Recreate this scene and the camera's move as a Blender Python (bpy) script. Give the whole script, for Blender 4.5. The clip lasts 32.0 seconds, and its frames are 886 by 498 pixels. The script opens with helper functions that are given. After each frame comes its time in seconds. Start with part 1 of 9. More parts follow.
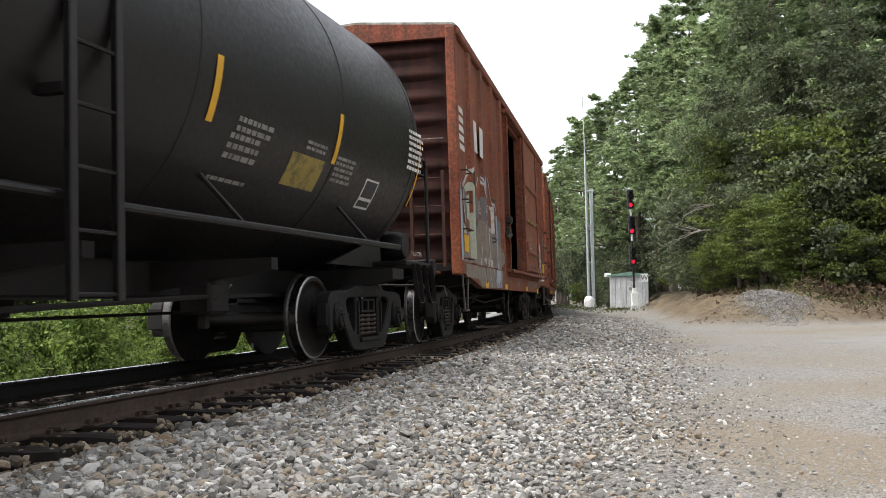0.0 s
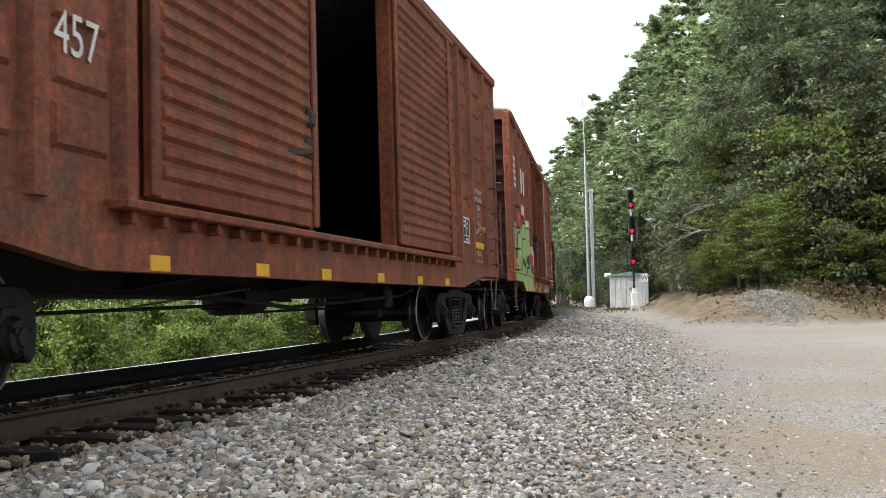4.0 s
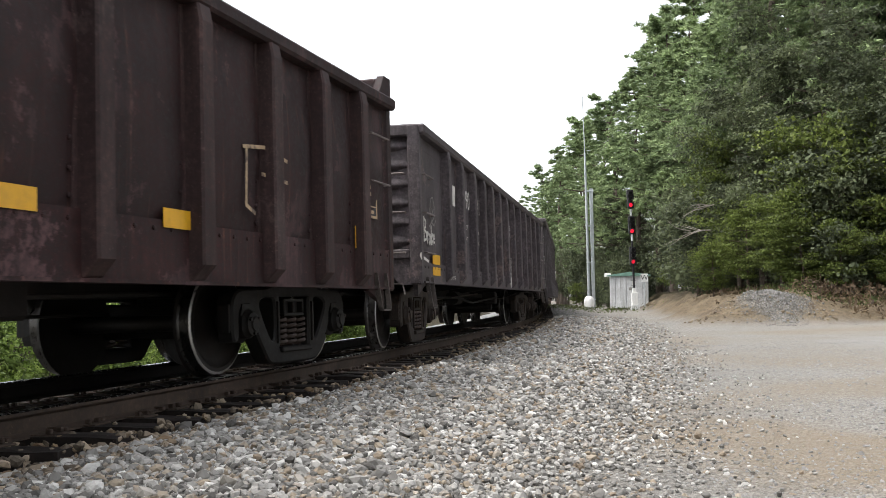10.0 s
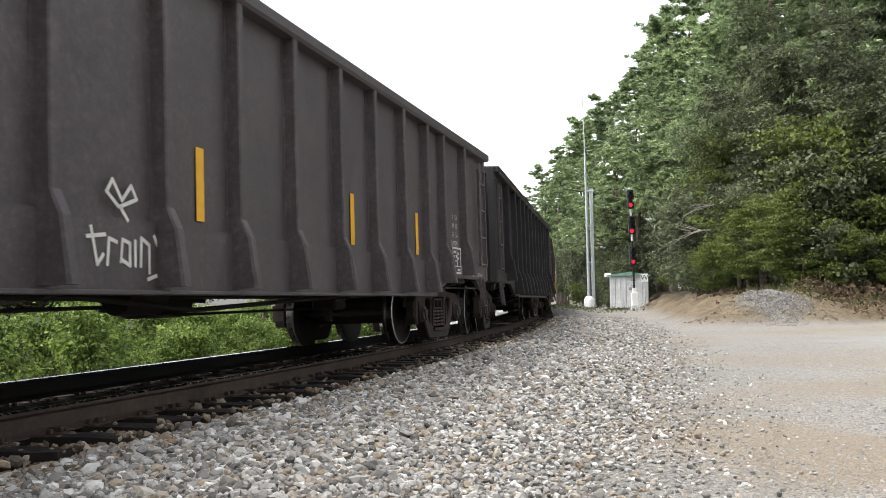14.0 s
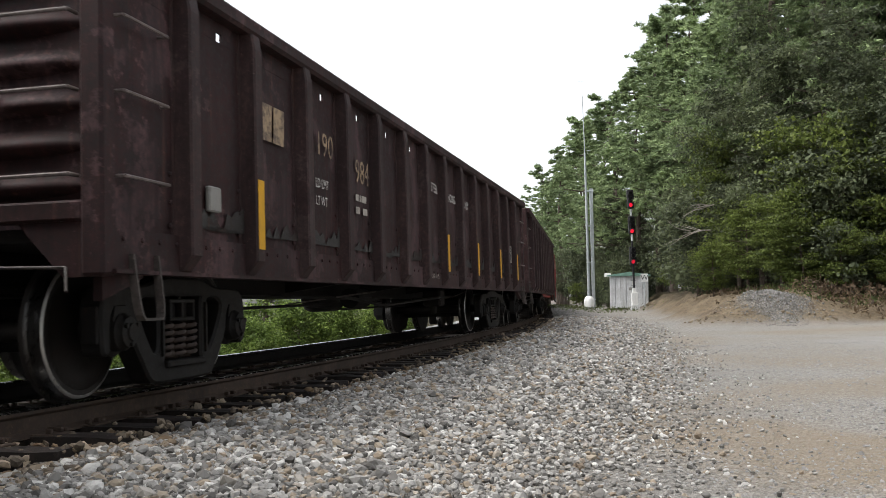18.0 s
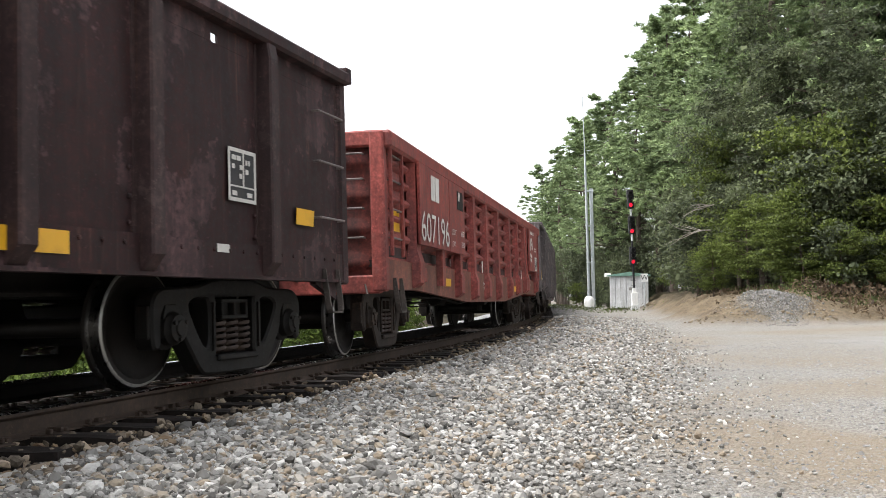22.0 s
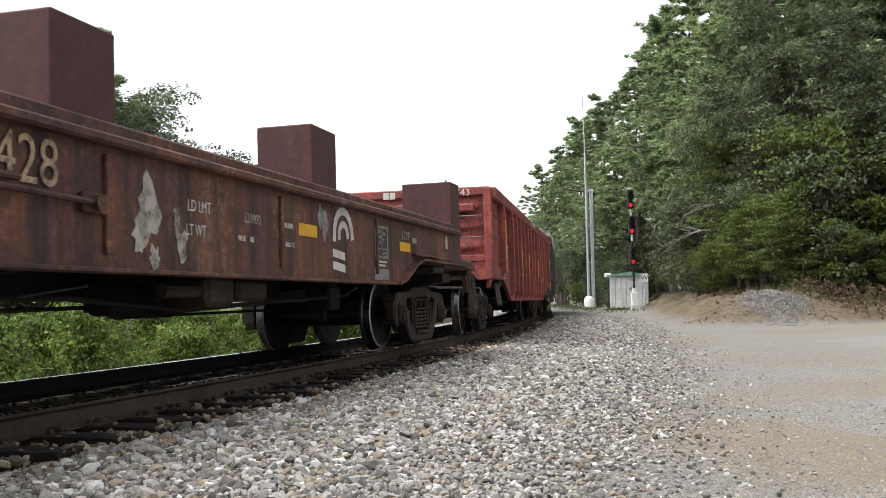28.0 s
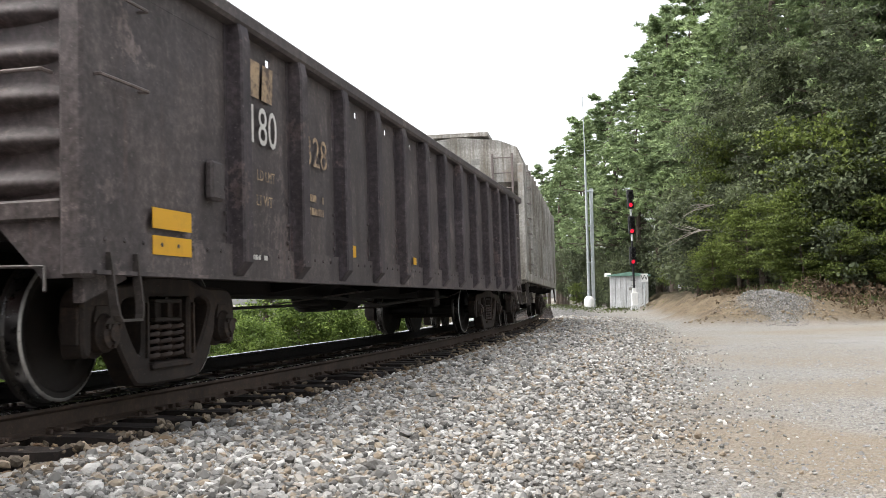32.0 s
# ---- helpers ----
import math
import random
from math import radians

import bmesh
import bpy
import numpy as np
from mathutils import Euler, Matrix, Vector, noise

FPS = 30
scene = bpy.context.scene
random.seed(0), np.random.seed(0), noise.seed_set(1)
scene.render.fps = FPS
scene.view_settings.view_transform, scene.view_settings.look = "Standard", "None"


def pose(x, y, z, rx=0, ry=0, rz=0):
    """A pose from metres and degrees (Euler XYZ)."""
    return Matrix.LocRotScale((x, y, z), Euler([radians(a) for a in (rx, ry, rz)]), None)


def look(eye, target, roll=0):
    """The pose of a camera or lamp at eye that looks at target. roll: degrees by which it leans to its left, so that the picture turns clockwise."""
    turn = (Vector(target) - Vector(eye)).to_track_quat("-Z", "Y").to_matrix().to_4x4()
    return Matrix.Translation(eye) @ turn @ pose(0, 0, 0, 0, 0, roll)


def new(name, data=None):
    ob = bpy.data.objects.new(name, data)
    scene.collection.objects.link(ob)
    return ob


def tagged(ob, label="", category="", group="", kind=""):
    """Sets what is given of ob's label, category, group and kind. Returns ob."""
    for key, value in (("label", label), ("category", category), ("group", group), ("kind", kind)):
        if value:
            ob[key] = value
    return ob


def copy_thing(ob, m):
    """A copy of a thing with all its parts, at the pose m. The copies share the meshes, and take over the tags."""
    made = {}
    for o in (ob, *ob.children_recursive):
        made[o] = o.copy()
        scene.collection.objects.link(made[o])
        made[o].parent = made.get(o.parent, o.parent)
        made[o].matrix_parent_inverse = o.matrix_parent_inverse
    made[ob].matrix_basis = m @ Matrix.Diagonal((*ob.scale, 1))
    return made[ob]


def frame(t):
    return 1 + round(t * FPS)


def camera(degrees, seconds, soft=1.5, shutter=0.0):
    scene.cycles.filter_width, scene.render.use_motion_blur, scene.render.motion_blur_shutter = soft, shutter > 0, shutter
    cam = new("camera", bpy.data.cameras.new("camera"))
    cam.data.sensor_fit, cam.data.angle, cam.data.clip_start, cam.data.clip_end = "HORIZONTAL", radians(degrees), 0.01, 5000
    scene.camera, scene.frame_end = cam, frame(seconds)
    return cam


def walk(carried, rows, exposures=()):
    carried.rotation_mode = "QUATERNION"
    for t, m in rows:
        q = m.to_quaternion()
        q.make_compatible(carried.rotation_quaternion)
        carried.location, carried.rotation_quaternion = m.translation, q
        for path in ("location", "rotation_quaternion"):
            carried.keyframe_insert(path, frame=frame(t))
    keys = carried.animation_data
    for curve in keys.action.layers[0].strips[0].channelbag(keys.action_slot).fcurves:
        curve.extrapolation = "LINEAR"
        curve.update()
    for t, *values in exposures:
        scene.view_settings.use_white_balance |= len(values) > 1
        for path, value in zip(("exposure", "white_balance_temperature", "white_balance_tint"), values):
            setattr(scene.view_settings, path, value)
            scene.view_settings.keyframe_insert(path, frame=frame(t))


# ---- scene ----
from mathutils import geometry

# ---------------------------------------------------------------- camera
EYE_Z = 0.623  # above the near rail's head, which is z = 0
cam = camera(49.09, 32.0, soft=0.85, shutter=0.08)
_tilt = radians(3.092)
STAND = look((0, 0, EYE_Z), (0, math.cos(_tilt), EYE_Z + math.sin(_tilt)), -0.885)
walk(cam, [(0.0, STAND), (32.0, STAND)], [(0.0, 1.45), (1.5, 1.48), (2.5, 1.6), (3.5, 1.65), (6.0, 1.5), (6.5, 1.48), (8.0, 1.35), (9.0, 1.3), (10.0, 1.45), (11.0, 1.65), (12.0, 1.72), (14.0, 1.7), (17.0, 1.35), (18.0, 1.15), (19.0, 1.25), (20.0, 1.58), (21.0, 1.65), (22.0, 1.65), (24.0, 1.5), (25.5, 1.5), (28.0, 1.3), (30.0, 1.4), (31.0, 1.55), (32.0, 1.6)])

# metres that the train has rolled, every half second, from its place at 16 s
ROLLED = [-113.30, -109.75, -106.22, -102.72, -99.20, -95.60, -92.02, -88.59, -85.25, -81.94, -78.60, -75.18, -71.62, -68.02, -64.36, -60.71, -57.13, -53.55, -49.99, -46.50, -42.99, -39.45, -35.89, -32.34, -28.75, -25.11, -21.43, -17.79, -14.26, -10.75, -7.23, -3.66, 0.00, 3.80, 7.62, 11.39, 15.17, 19.04, 22.83, 26.57, 30.29, 34.04, 37.79, 41.51, 45.19, 48.85, 52.51, 56.23, 59.86, 63.62, 67.46, 71.38, 75.33, 79.23, 83.01, 86.59, 89.91, 93.09, 96.28, 99.82, 103.53, 107.31, 111.08, 114.78, 118.59]
HEADING, CURVE, EASE, AWAY, CANT = 17.395, -0.00697, 0.000123, 4.933, -0.0142


def rolled(t):
    return float(np.interp(t, np.arange(65) * 0.5, ROLLED))


# ---------------------------------------------------------------- light
world = bpy.data.worlds.new("world")
scene.world = world
world.use_nodes = True
_n, _l = world.node_tree.nodes, world.node_tree.links
_sky = _n.new("ShaderNodeTexSky")
_sky.sky_type, _sky.sun_disc = "NISHITA", False
_sky.sun_elevation, _sky.sun_rotation = radians(62), radians(-105)
_sky.air_density, _sky.dust_density, _sky.ozone_density = 1.0, 3.0, 0.6
_hs = _n.new("ShaderNodeHueSaturation")
_hs.inputs["Saturation"].default_value = 0.22
_l.new(_sky.outputs["Color"], _hs.inputs["Color"])
_l.new(_hs.outputs["Color"], _n["Background"].inputs["Color"])
_n["Background"].inputs["Strength"].default_value = 0.15
_sun = bpy.data.lights.new("sun", "SUN")
_sun.energy, _sun.angle, _sun.color = 0.75, radians(35), (1.0, 0.97, 0.92)
_so = new("sun", _sun)
_az = radians(-105)
_so.matrix_world = look((0, 0, 50), (0 - math.sin(_az), 0 - math.cos(_az), 50 - math.tan(radians(62))))

# ---------------------------------------------------------------- the track's line
_S = np.arange(-330.0, 420.0, 0.25)
_K = np.where(_S < 58, CURVE + EASE * np.maximum(_S, 0), 0.0)
_K = np.where(_S < -10, CURVE * np.clip((_S + 70) / 60, 0, 1), _K)
_K = np.where(_S > 110, -0.004, _K)
_A = np.concatenate([[0], np.cumsum((_K[1:] + _K[:-1]) / 2 * 0.25)])
_i0 = int(np.argmin(np.abs(_S)))
_A += radians(HEADING) - _A[_i0]
_X = np.concatenate([[0], np.cumsum((np.sin(_A[1:]) + np.sin(_A[:-1])) / 2 * 0.25)])
_Y = np.concatenate([[0], np.cumsum((np.cos(_A[1:]) + np.cos(_A[:-1])) / 2 * 0.25)])
_X += -_X[_i0] - AWAY * math.cos(radians(HEADING))
_Y += -_Y[_i0] + AWAY * math.sin(radians(HEADING))


def line(s):
    """The track's middle at s metres along it: x, y and the heading."""
    return np.interp(s, _S, _X), np.interp(s, _S, _Y), np.interp(s, _S, _A)


def beside(s, off, z=0.0):
    """A place beside the track: off is metres towards the gravel road."""
    x, y, a = line(s)
    o = off - CANT * z
    return x + o * np.cos(a), y - o * np.sin(a), z + CANT * (off - 0.75)


def off_track(px, py):
    """For places near the bend: metres along and metres off, towards the road."""
    px, py = np.atleast_1d(px), np.atleast_1d(py)
    sel = (_S > -120) & (_S < 260)
    S, X, Y, A = _S[sel][::4], _X[sel][::4], _Y[sel][::4], _A[sel][::4]
    i = np.argmin((X[None] - px[:, None]) ** 2 + (Y[None] - py[:, None]) ** 2, axis=1)
    return S[i], (px - X[i]) * np.cos(A[i]) - (py - Y[i]) * np.sin(A[i])


# ---------------------------------------------------------------- mesh helpers
class Geo:
    """Collects vertices and faces of one mesh."""

    def __init__(self):
        self.v, self.f = [], []

    def add(self, verts, faces):
        n = len(self.v)
        self.v.extend(verts)
        self.f.extend([tuple(i + n for i in f) for f in faces])
        return self

    def box(self, x0, x1, y0, y1, z0, z1, b=0.0):
        if x0 > x1: x0, x1 = x1, x0
        if y0 > y1: y0, y1 = y1, y0
        if z0 > z1: z0, z1 = z1, z0
        if b <= 0:
            v = [(x, y, z) for x in (x0, x1) for y in (y0, y1) for z in (z0, z1)]
            return self.add(v, [(0, 1, 3, 2), (4, 6, 7, 5), (0, 4, 5, 1), (2, 3, 7, 6), (0, 2, 6, 4), (1, 5, 7, 3)])
        b = min(b, (x1 - x0) * 0.45, (y1 - y0) * 0.45, (z1 - z0) * 0.45)
        v, idx = [], {}
        for i, x in enumerate((x0, x1)):
            for j, y in enumerate((y0, y1)):
                for k, z in enumerate((z0, z1)):
                    sx, sy, sz = b * (1 - 2 * i), b * (1 - 2 * j), b * (1 - 2 * k)
                    for a, d in enumerate(((0, sy, sz), (sx, 0, sz), (sx, sy, 0))):
                        idx[i, j, k, a] = len(v)
                        v.append((x + d[0], y + d[1], z + d[2]))
        g = lambda i, j, k, a: idx[i, j, k, a]
        f = []
        for i in (0, 1):
            q = [g(i, 0, 0, 0), g(i, 0, 1, 0), g(i, 1, 1, 0), g(i, 1, 0, 0)]
            f.append(tuple(q if i == 0 else q[::-1]))
            q = [g(0, i, 0, 1), g(1, i, 0, 1), g(1, i, 1, 1), g(0, i, 1, 1)]
            f.append(tuple(q if i == 0 else q[::-1]))
            q = [g(0, 0, i, 2), g(0, 1, i, 2), g(1, 1, i, 2), g(1, 0, i, 2)]
            f.append(tuple(q if i == 0 else q[::-1]))
        for i in (0, 1):
            for j in (0, 1):
                q = [g(i, j, 0, 0), g(i, j, 1, 0), g(i, j, 1, 1), g(i, j, 0, 1)]
                f.append(tuple(q if i == j else q[::-1]))
                q = [g(i, 0, j, 0), g(i, 0, j, 2), g(i, 1, j, 2), g(i, 1, j, 0)]
                f.append(tuple(q if i == j else q[::-1]))
                q = [g(0, i, j, 1), g(1, i, j, 1), g(1, i, j, 2), g(0, i, j, 2)]
                f.append(tuple(q if i == j else q[::-1]))
        for i in (0, 1):
            for j in (0, 1):
                for k in (0, 1):
                    q = [g(i, j, k, 0), g(i, j, k, 1), g(i, j, k, 2)]
                    f.append(tuple(q if (i + j + k) % 2 == 0 else q[::-1]))
        return self.add(v, f)

    def rod(self, p0, p1, r, n=8, r1=None):
        p0, p1 = Vector(p0), Vector(p1)
        d = (p1 - p0).normalized()
        a = d.orthogonal().normalized()
        c = d.cross(a)
        r1 = r if r1 is None else r1
        v = []
        for p, q in ((p0, r), (p1, r1)):
            v += [tuple(p + (a * math.cos(w) + c * math.sin(w)) * q) for w in (2 * math.pi * i / n for i in range(n))]
        f = [(i, (i + 1) % n, n + (i + 1) % n, n + i) for i in range(n)] + [tuple(range(n - 1, -1, -1)), tuple(range(n, 2 * n))]
        return self.add(v, f)

    def wire(self, pts, r, n=6):
        for a, b in zip(pts, pts[1:]):
            self.rod(a, b, r, n)
        return self

    def prism(self, prof, y0, y1, axis="y"):
        """A profile in x, z (or y, z for axis x; x, y for axis z) drawn out from y0 to y1."""
        n = len(prof)
        put = {"y": lambda a, b, c: (a, c, b), "x": lambda a, b, c: (c, a, b), "z": lambda a, b, c: (a, b, c)}[axis]
        v = [put(a, b, y0) for a, b in prof] + [put(a, b, y1) for a, b in prof]
        f = [(i, (i + 1) % n, n + (i + 1) % n, n + i) for i in range(n)] + [tuple(range(n - 1, -1, -1)), tuple(range(n, 2 * n))]
        return self.add(v, f)

    def lathe(self, prof, axis="y", at=(0, 0, 0), n=28):
        """prof: (radius, along) pairs, turned about the axis."""
        m = len(prof)
        v, f = [], []
        for i in range(n):
            c, s = math.cos(2 * math.pi * i / n), math.sin(2 * math.pi * i / n)
            for r, h in prof:
                q = {"y": (r * c, h, r * s), "x": (h, r * c, r * s), "z": (r * c, r * s, h)}[axis]
                v.append((q[0] + at[0], q[1] + at[1], q[2] + at[2]))
        for i in range(n):
            j = (i + 1) % n
            f += [(i * m + k, i * m + k + 1, j * m + k + 1, j * m + k) for k in range(m - 1)]
        f += [tuple(i * m for i in range(n)), tuple(i * m + m - 1 for i in range(n - 1, -1, -1))]
        return self.add(v, f)

    def mesh(self, name, smooth=0.0):
        me = bpy.data.meshes.new(name)
        me.from_pydata([tuple(map(float, q)) for q in self.v], [], self.f)
        bm = bmesh.new()
        bm.from_mesh(me)
        bmesh.ops.recalc_face_normals(bm, faces=bm.faces)
        bm.to_mesh(me)
        bm.free()
        if smooth:
            me.polygons.foreach_set("use_smooth", [True] * len(me.polygons))
            me.set_sharp_from_angle(angle=radians(smooth))
        return me


def part(name, geo, material, parent=None, label="", smooth=0.0):
    """One mesh object from a Geo (or a ready mesh) under its thing."""
    me = geo.mesh(name, smooth) if isinstance(geo, Geo) else geo
    if material and not me.materials:
        me.materials.append(material)
    ob = new(name, me)
    if parent:
        ob.parent = parent
    return tagged(ob, label)


def sheet(name, X, Y, Z, material):
    """A grid mesh from three equal arrays."""
    h, w = X.shape
    me = bpy.data.meshes.new(name)
    i = np.arange(h * w).reshape(h, w)
    f = np.stack([i[:-1, :-1], i[:-1, 1:], i[1:, 1:], i[1:, :-1]], -1).reshape(-1, 4)
    me.from_pydata(np.stack([X, Y, Z], -1).reshape(-1, 3).tolist(), [], f.tolist())
    me.polygons.foreach_set("use_smooth", [True] * len(me.polygons))
    me.materials.append(material)
    return new(name, me)


# ---------------------------------------------------------------- materials
def nodes_of(name):
    m = bpy.data.materials.new(name)
    m.use_nodes = True
    return m, m.node_tree.nodes, m.node_tree.links, m.node_tree.nodes["Principled BSDF"]


def coords(n, l, scale=(1, 1, 1), kind="Object"):
    tc, mp = n.new("ShaderNodeTexCoord"), n.new("ShaderNodeMapping")
    mp.inputs["Scale"].default_value = scale
    l.new(tc.outputs[kind], mp.inputs["Vector"])
    return mp.outputs["Vector"]


def noise_of(n, l, vec, scale, detail=4.0, rough=0.55):
    t = n.new("ShaderNodeTexNoise")
    t.inputs["Scale"].default_value, t.inputs["Detail"].default_value, t.inputs["Roughness"].default_value = scale, detail, rough
    l.new(vec, t.inputs["Vector"])
    return t.outputs["Fac"]


def ramp_of(n, l, fac, stops):
    r = n.new("ShaderNodeValToRGB")
    e = r.color_ramp.elements
    while len(e) < len(stops):
        e.new(0.5)
    for q, (pos, c) in zip(e, stops):
        q.position = pos
        q.color = (*c, 1) if len(c) == 3 else c
    l.new(fac, r.inputs["Fac"])
    return r.outputs["Color"]


def mix_of(n, l, fac, a, b, how="MIX"):
    m = n.new("ShaderNodeMix")
    m.data_type, m.blend_type = "RGBA", how
    for v, key in ((fac, 0), (a, 6), (b, 7)):
        if isinstance(v, (int, float)):
            m.inputs[key].default_value = v
        elif isinstance(v, tuple):
            m.inputs[key].default_value = (*v, 1)
        else:
            l.new(v, m.inputs[key])
    return m.outputs[2]


def bump_of(n, l, bsdf, height, strength, dist=0.01):
    b = n.new("ShaderNodeBump")
    b.inputs["Strength"].default_value, b.inputs["Distance"].default_value = strength, dist
    l.new(height, b.inputs["Height"])
    l.new(b.outputs["Normal"], bsdf.inputs["Normal"])


def g3(v):
    return (v, v, v)


def painted(name, col, second, grime, rough=0.6, wear=0.5, streak=0.5, spot=0.0, spot_col=(0.3, 0.12, 0.05), metal=0.0, bump=0.25):
    """Weathered paint on steel: two shades of the paint, flaked patches, grime that runs down, grain and specks."""
    m, n, l, b = nodes_of(name)
    v = coords(n, l)
    vs = coords(n, l, (2.6, 2.6, 0.20))
    big = noise_of(n, l, v, 0.9, 7, 0.66)
    fine = noise_of(n, l, v, 20, 8, 0.7)
    run = noise_of(n, l, vs, 2.4, 7, 0.65)
    drip = noise_of(n, l, coords(n, l, (9.0, 9.0, 0.35)), 1.6, 6, 0.6)
    blot = noise_of(n, l, v, 4.2, 8, 0.7)
    c = mix_of(n, l, ramp_of(n, l, big, [(0.44, g3(0)), (0.56, g3(1))]), col, second)
    c = mix_of(n, l, wear * 0.75, c, ramp_of(n, l, blot, [(0.32, g3(0.45)), (0.47, g3(0.95)), (0.55, g3(1.05)), (0.70, g3(1.55))]), "MULTIPLY")
    if spot:
        sp = noise_of(n, l, v, 1.25, 10, 0.72)
        c = mix_of(n, l, ramp_of(n, l, sp, [(0.62 - 0.12 * spot, g3(0)), (0.64 - 0.11 * spot, g3(min(1, 0.35 + spot)))]), c, spot_col)
        rust = tuple(0.55 * a + 0.45 * b for a, b in zip(spot_col, (0.16, 0.060, 0.026)))
        c = mix_of(n, l, ramp_of(n, l, drip, [(0.60, g3(0)), (0.72, g3(0.7 * spot + 0.15))]), c, rust)
    c = mix_of(n, l, ramp_of(n, l, run, [(0.40, g3(0)), (0.64, g3(min(1, streak * 1.3)))]), c, grime)
    c = mix_of(n, l, wear, c, ramp_of(n, l, fine, [(0.28, g3(0.3)), (0.50, g3(0.95)), (0.70, g3(1.9))]), "MULTIPLY")
    sk = noise_of(n, l, v, 48, 3, 0.6)
    dust = tuple(min(1.0, 2.6 * q + 0.02) for q in second)
    c = mix_of(n, l, ramp_of(n, l, sk, [(0.64, g3(0)), (0.72, g3(0.55 * wear))]), c, dust)
    l.new(c, b.inputs["Base Color"])
    b.inputs["Metallic"].default_value = metal
    if metal < 0.3:
        b.inputs["Specular IOR Level"].default_value = 0.32
    l.new(ramp_of(n, l, fine, [(0.3, g3(max(0, rough - 0.12))), (0.75, g3(min(1, rough + 0.18)))]), b.inputs["Roughness"])
    bump_of(n, l, b, fine, bump, 0.004)
    return m


def decal(name, col, fade=0.3, under=(0.2, 0.1, 0.08), rough=0.7):
    """Stencilled paint, thin in places."""
    m, n, l, b = nodes_of(name)
    v = coords(n, l)
    f = noise_of(n, l, v, 7.0, 8, 0.72)
    l.new(mix_of(n, l, ramp_of(n, l, f, [(0.46, g3(0)), (0.60, g3(fade))]), col, under), b.inputs["Base Color"])
    b.inputs["Roughness"].default_value = rough
    return m


M = {}
M["red_box"] = painted("oxide_red_paint", (0.1844, 0.0448, 0.01932), (0.2318, 0.06548, 0.02799), (0.06322, 0.02929, 0.01799), 0.62, 0.85, 0.5, 0.35, (0.1176, 0.06548, 0.03866))
# box wagon ends: red darkened for shade between cars, with black grime streaks
M["red_end_shaded"] = painted("oxide_red_shaded_end", (0.04319, 0.01091, 0.005797), (0.03423, 0.008866, 0.004992), (0.0108, 0.004603, 0.003544), 0.82, 0.7, 0.7)
M["door_red"] = painted("door_red_paint", (0.227, 0.06541, 0.03213), (0.2635, 0.08951, 0.04743), (0.1108, 0.0568, 0.03672), 0.66, 0.8, 0.5, 0.3, (0.1689, 0.105, 0.07038))
# darkness inside the open doorways is put into this lining colour
M["box_inside"] = painted("dark_lining", (0.0288, 0.02304, 0.0192), (0.024, 0.0192, 0.01728), (0.0096, 0.0096, 0.0096), 0.85)
M["rust_black"] = painted("rusted_black_paint", (0.02049, 0.00836, 0.008551), (0.02795, 0.01045, 0.01004), (0.01242, 0.005223, 0.005207), 0.66, 0.8, 0.6, 0.65, (0.05364, 0.02786, 0.02856))
M["plum_rust"] = painted("brown_rust_paint", (0.02688, 0.009318, 0.009219), (0.03376, 0.0114, 0.0107), (0.01313, 0.005526, 0.005755), 0.68, 0.9, 0.6, 0.8, (0.07012, 0.0364, 0.03762))
M["black_gon"] = painted("faded_black_paint", (0.05968, 0.04916, 0.05449), (0.08481, 0.06964, 0.07312), (0.04084, 0.0314, 0.03155), 0.6, 0.85, 0.5, 0.3, (0.1472, 0.1092, 0.1004))
M["new_black"] = painted("clean_black_paint", (0.06717, 0.05754, 0.05915), (0.07838, 0.06597, 0.0661), (0.05597, 0.04568, 0.04523), 0.5, 0.55, 0.3)
M["grey_gon"] = painted("dull_grey_black_paint", (0.08559, 0.07258, 0.07226), (0.1066, 0.0883, 0.08472), (0.05332, 0.04355, 0.04236), 0.6, 0.8, 0.5, 0.3, (0.1869, 0.1481, 0.139))
M["cr_red"] = painted("rail_red_paint", (0.2419, 0.05271, 0.04449), (0.297, 0.06883, 0.05524), (0.11, 0.03954, 0.03683), 0.58, 0.75, 0.5, 0.3, (0.1704, 0.06298, 0.05218))
# rail red at about half strength, for the framed gondola's end walls
M["cr_red_end"] = painted("darker_rail_red_paint", (0.115, 0.027, 0.022), (0.14, 0.034, 0.027), (0.045, 0.017, 0.015), 0.66, 0.8, 0.6, 0.3, (0.075, 0.03, 0.025))
M["cr_sill"] = painted("dusty_rail_red_paint", (0.185, 0.062, 0.043), (0.215, 0.082, 0.058), (0.095, 0.045, 0.034), 0.68, 0.8, 0.6, 0.3, (0.16, 0.085, 0.06))
M["cr_dark"] = painted("dark_brown_red_paint", (0.1012, 0.0414, 0.03105), (0.1552, 0.0621, 0.0391), (0.0391, 0.023, 0.01955), 0.62, 0.85, 0.8, 0.5, (0.1898, 0.0943, 0.0575))
M["cr_crate"] = painted("dull_red_board", (0.07822, 0.03193, 0.03104), (0.08825, 0.03638, 0.03512), (0.05524, 0.02525, 0.02451), 0.75, 0.5, 0.4)
M["tank_black"] = painted("tank_black_paint", (0.00647, 0.005089, 0.005089), (0.008489, 0.006448, 0.006107), (0.009706, 0.007124, 0.006107), 0.42, 0.6, 0.4)
M["hopper_grey"] = painted("hopper_grey_paint", (0.3315, 0.3217, 0.2925), (0.4095, 0.39, 0.3608), (0.1658, 0.1463, 0.117), 0.62, 0.5, 0.8, 0.2, (0.2145, 0.1463, 0.0975))
M["under"] = painted("underframe_grime", (0.01276, 0.01106, 0.009356), (0.01786, 0.01361, 0.01191), (0.008505, 0.006804, 0.006804), 0.8, 0.6, 0.4)
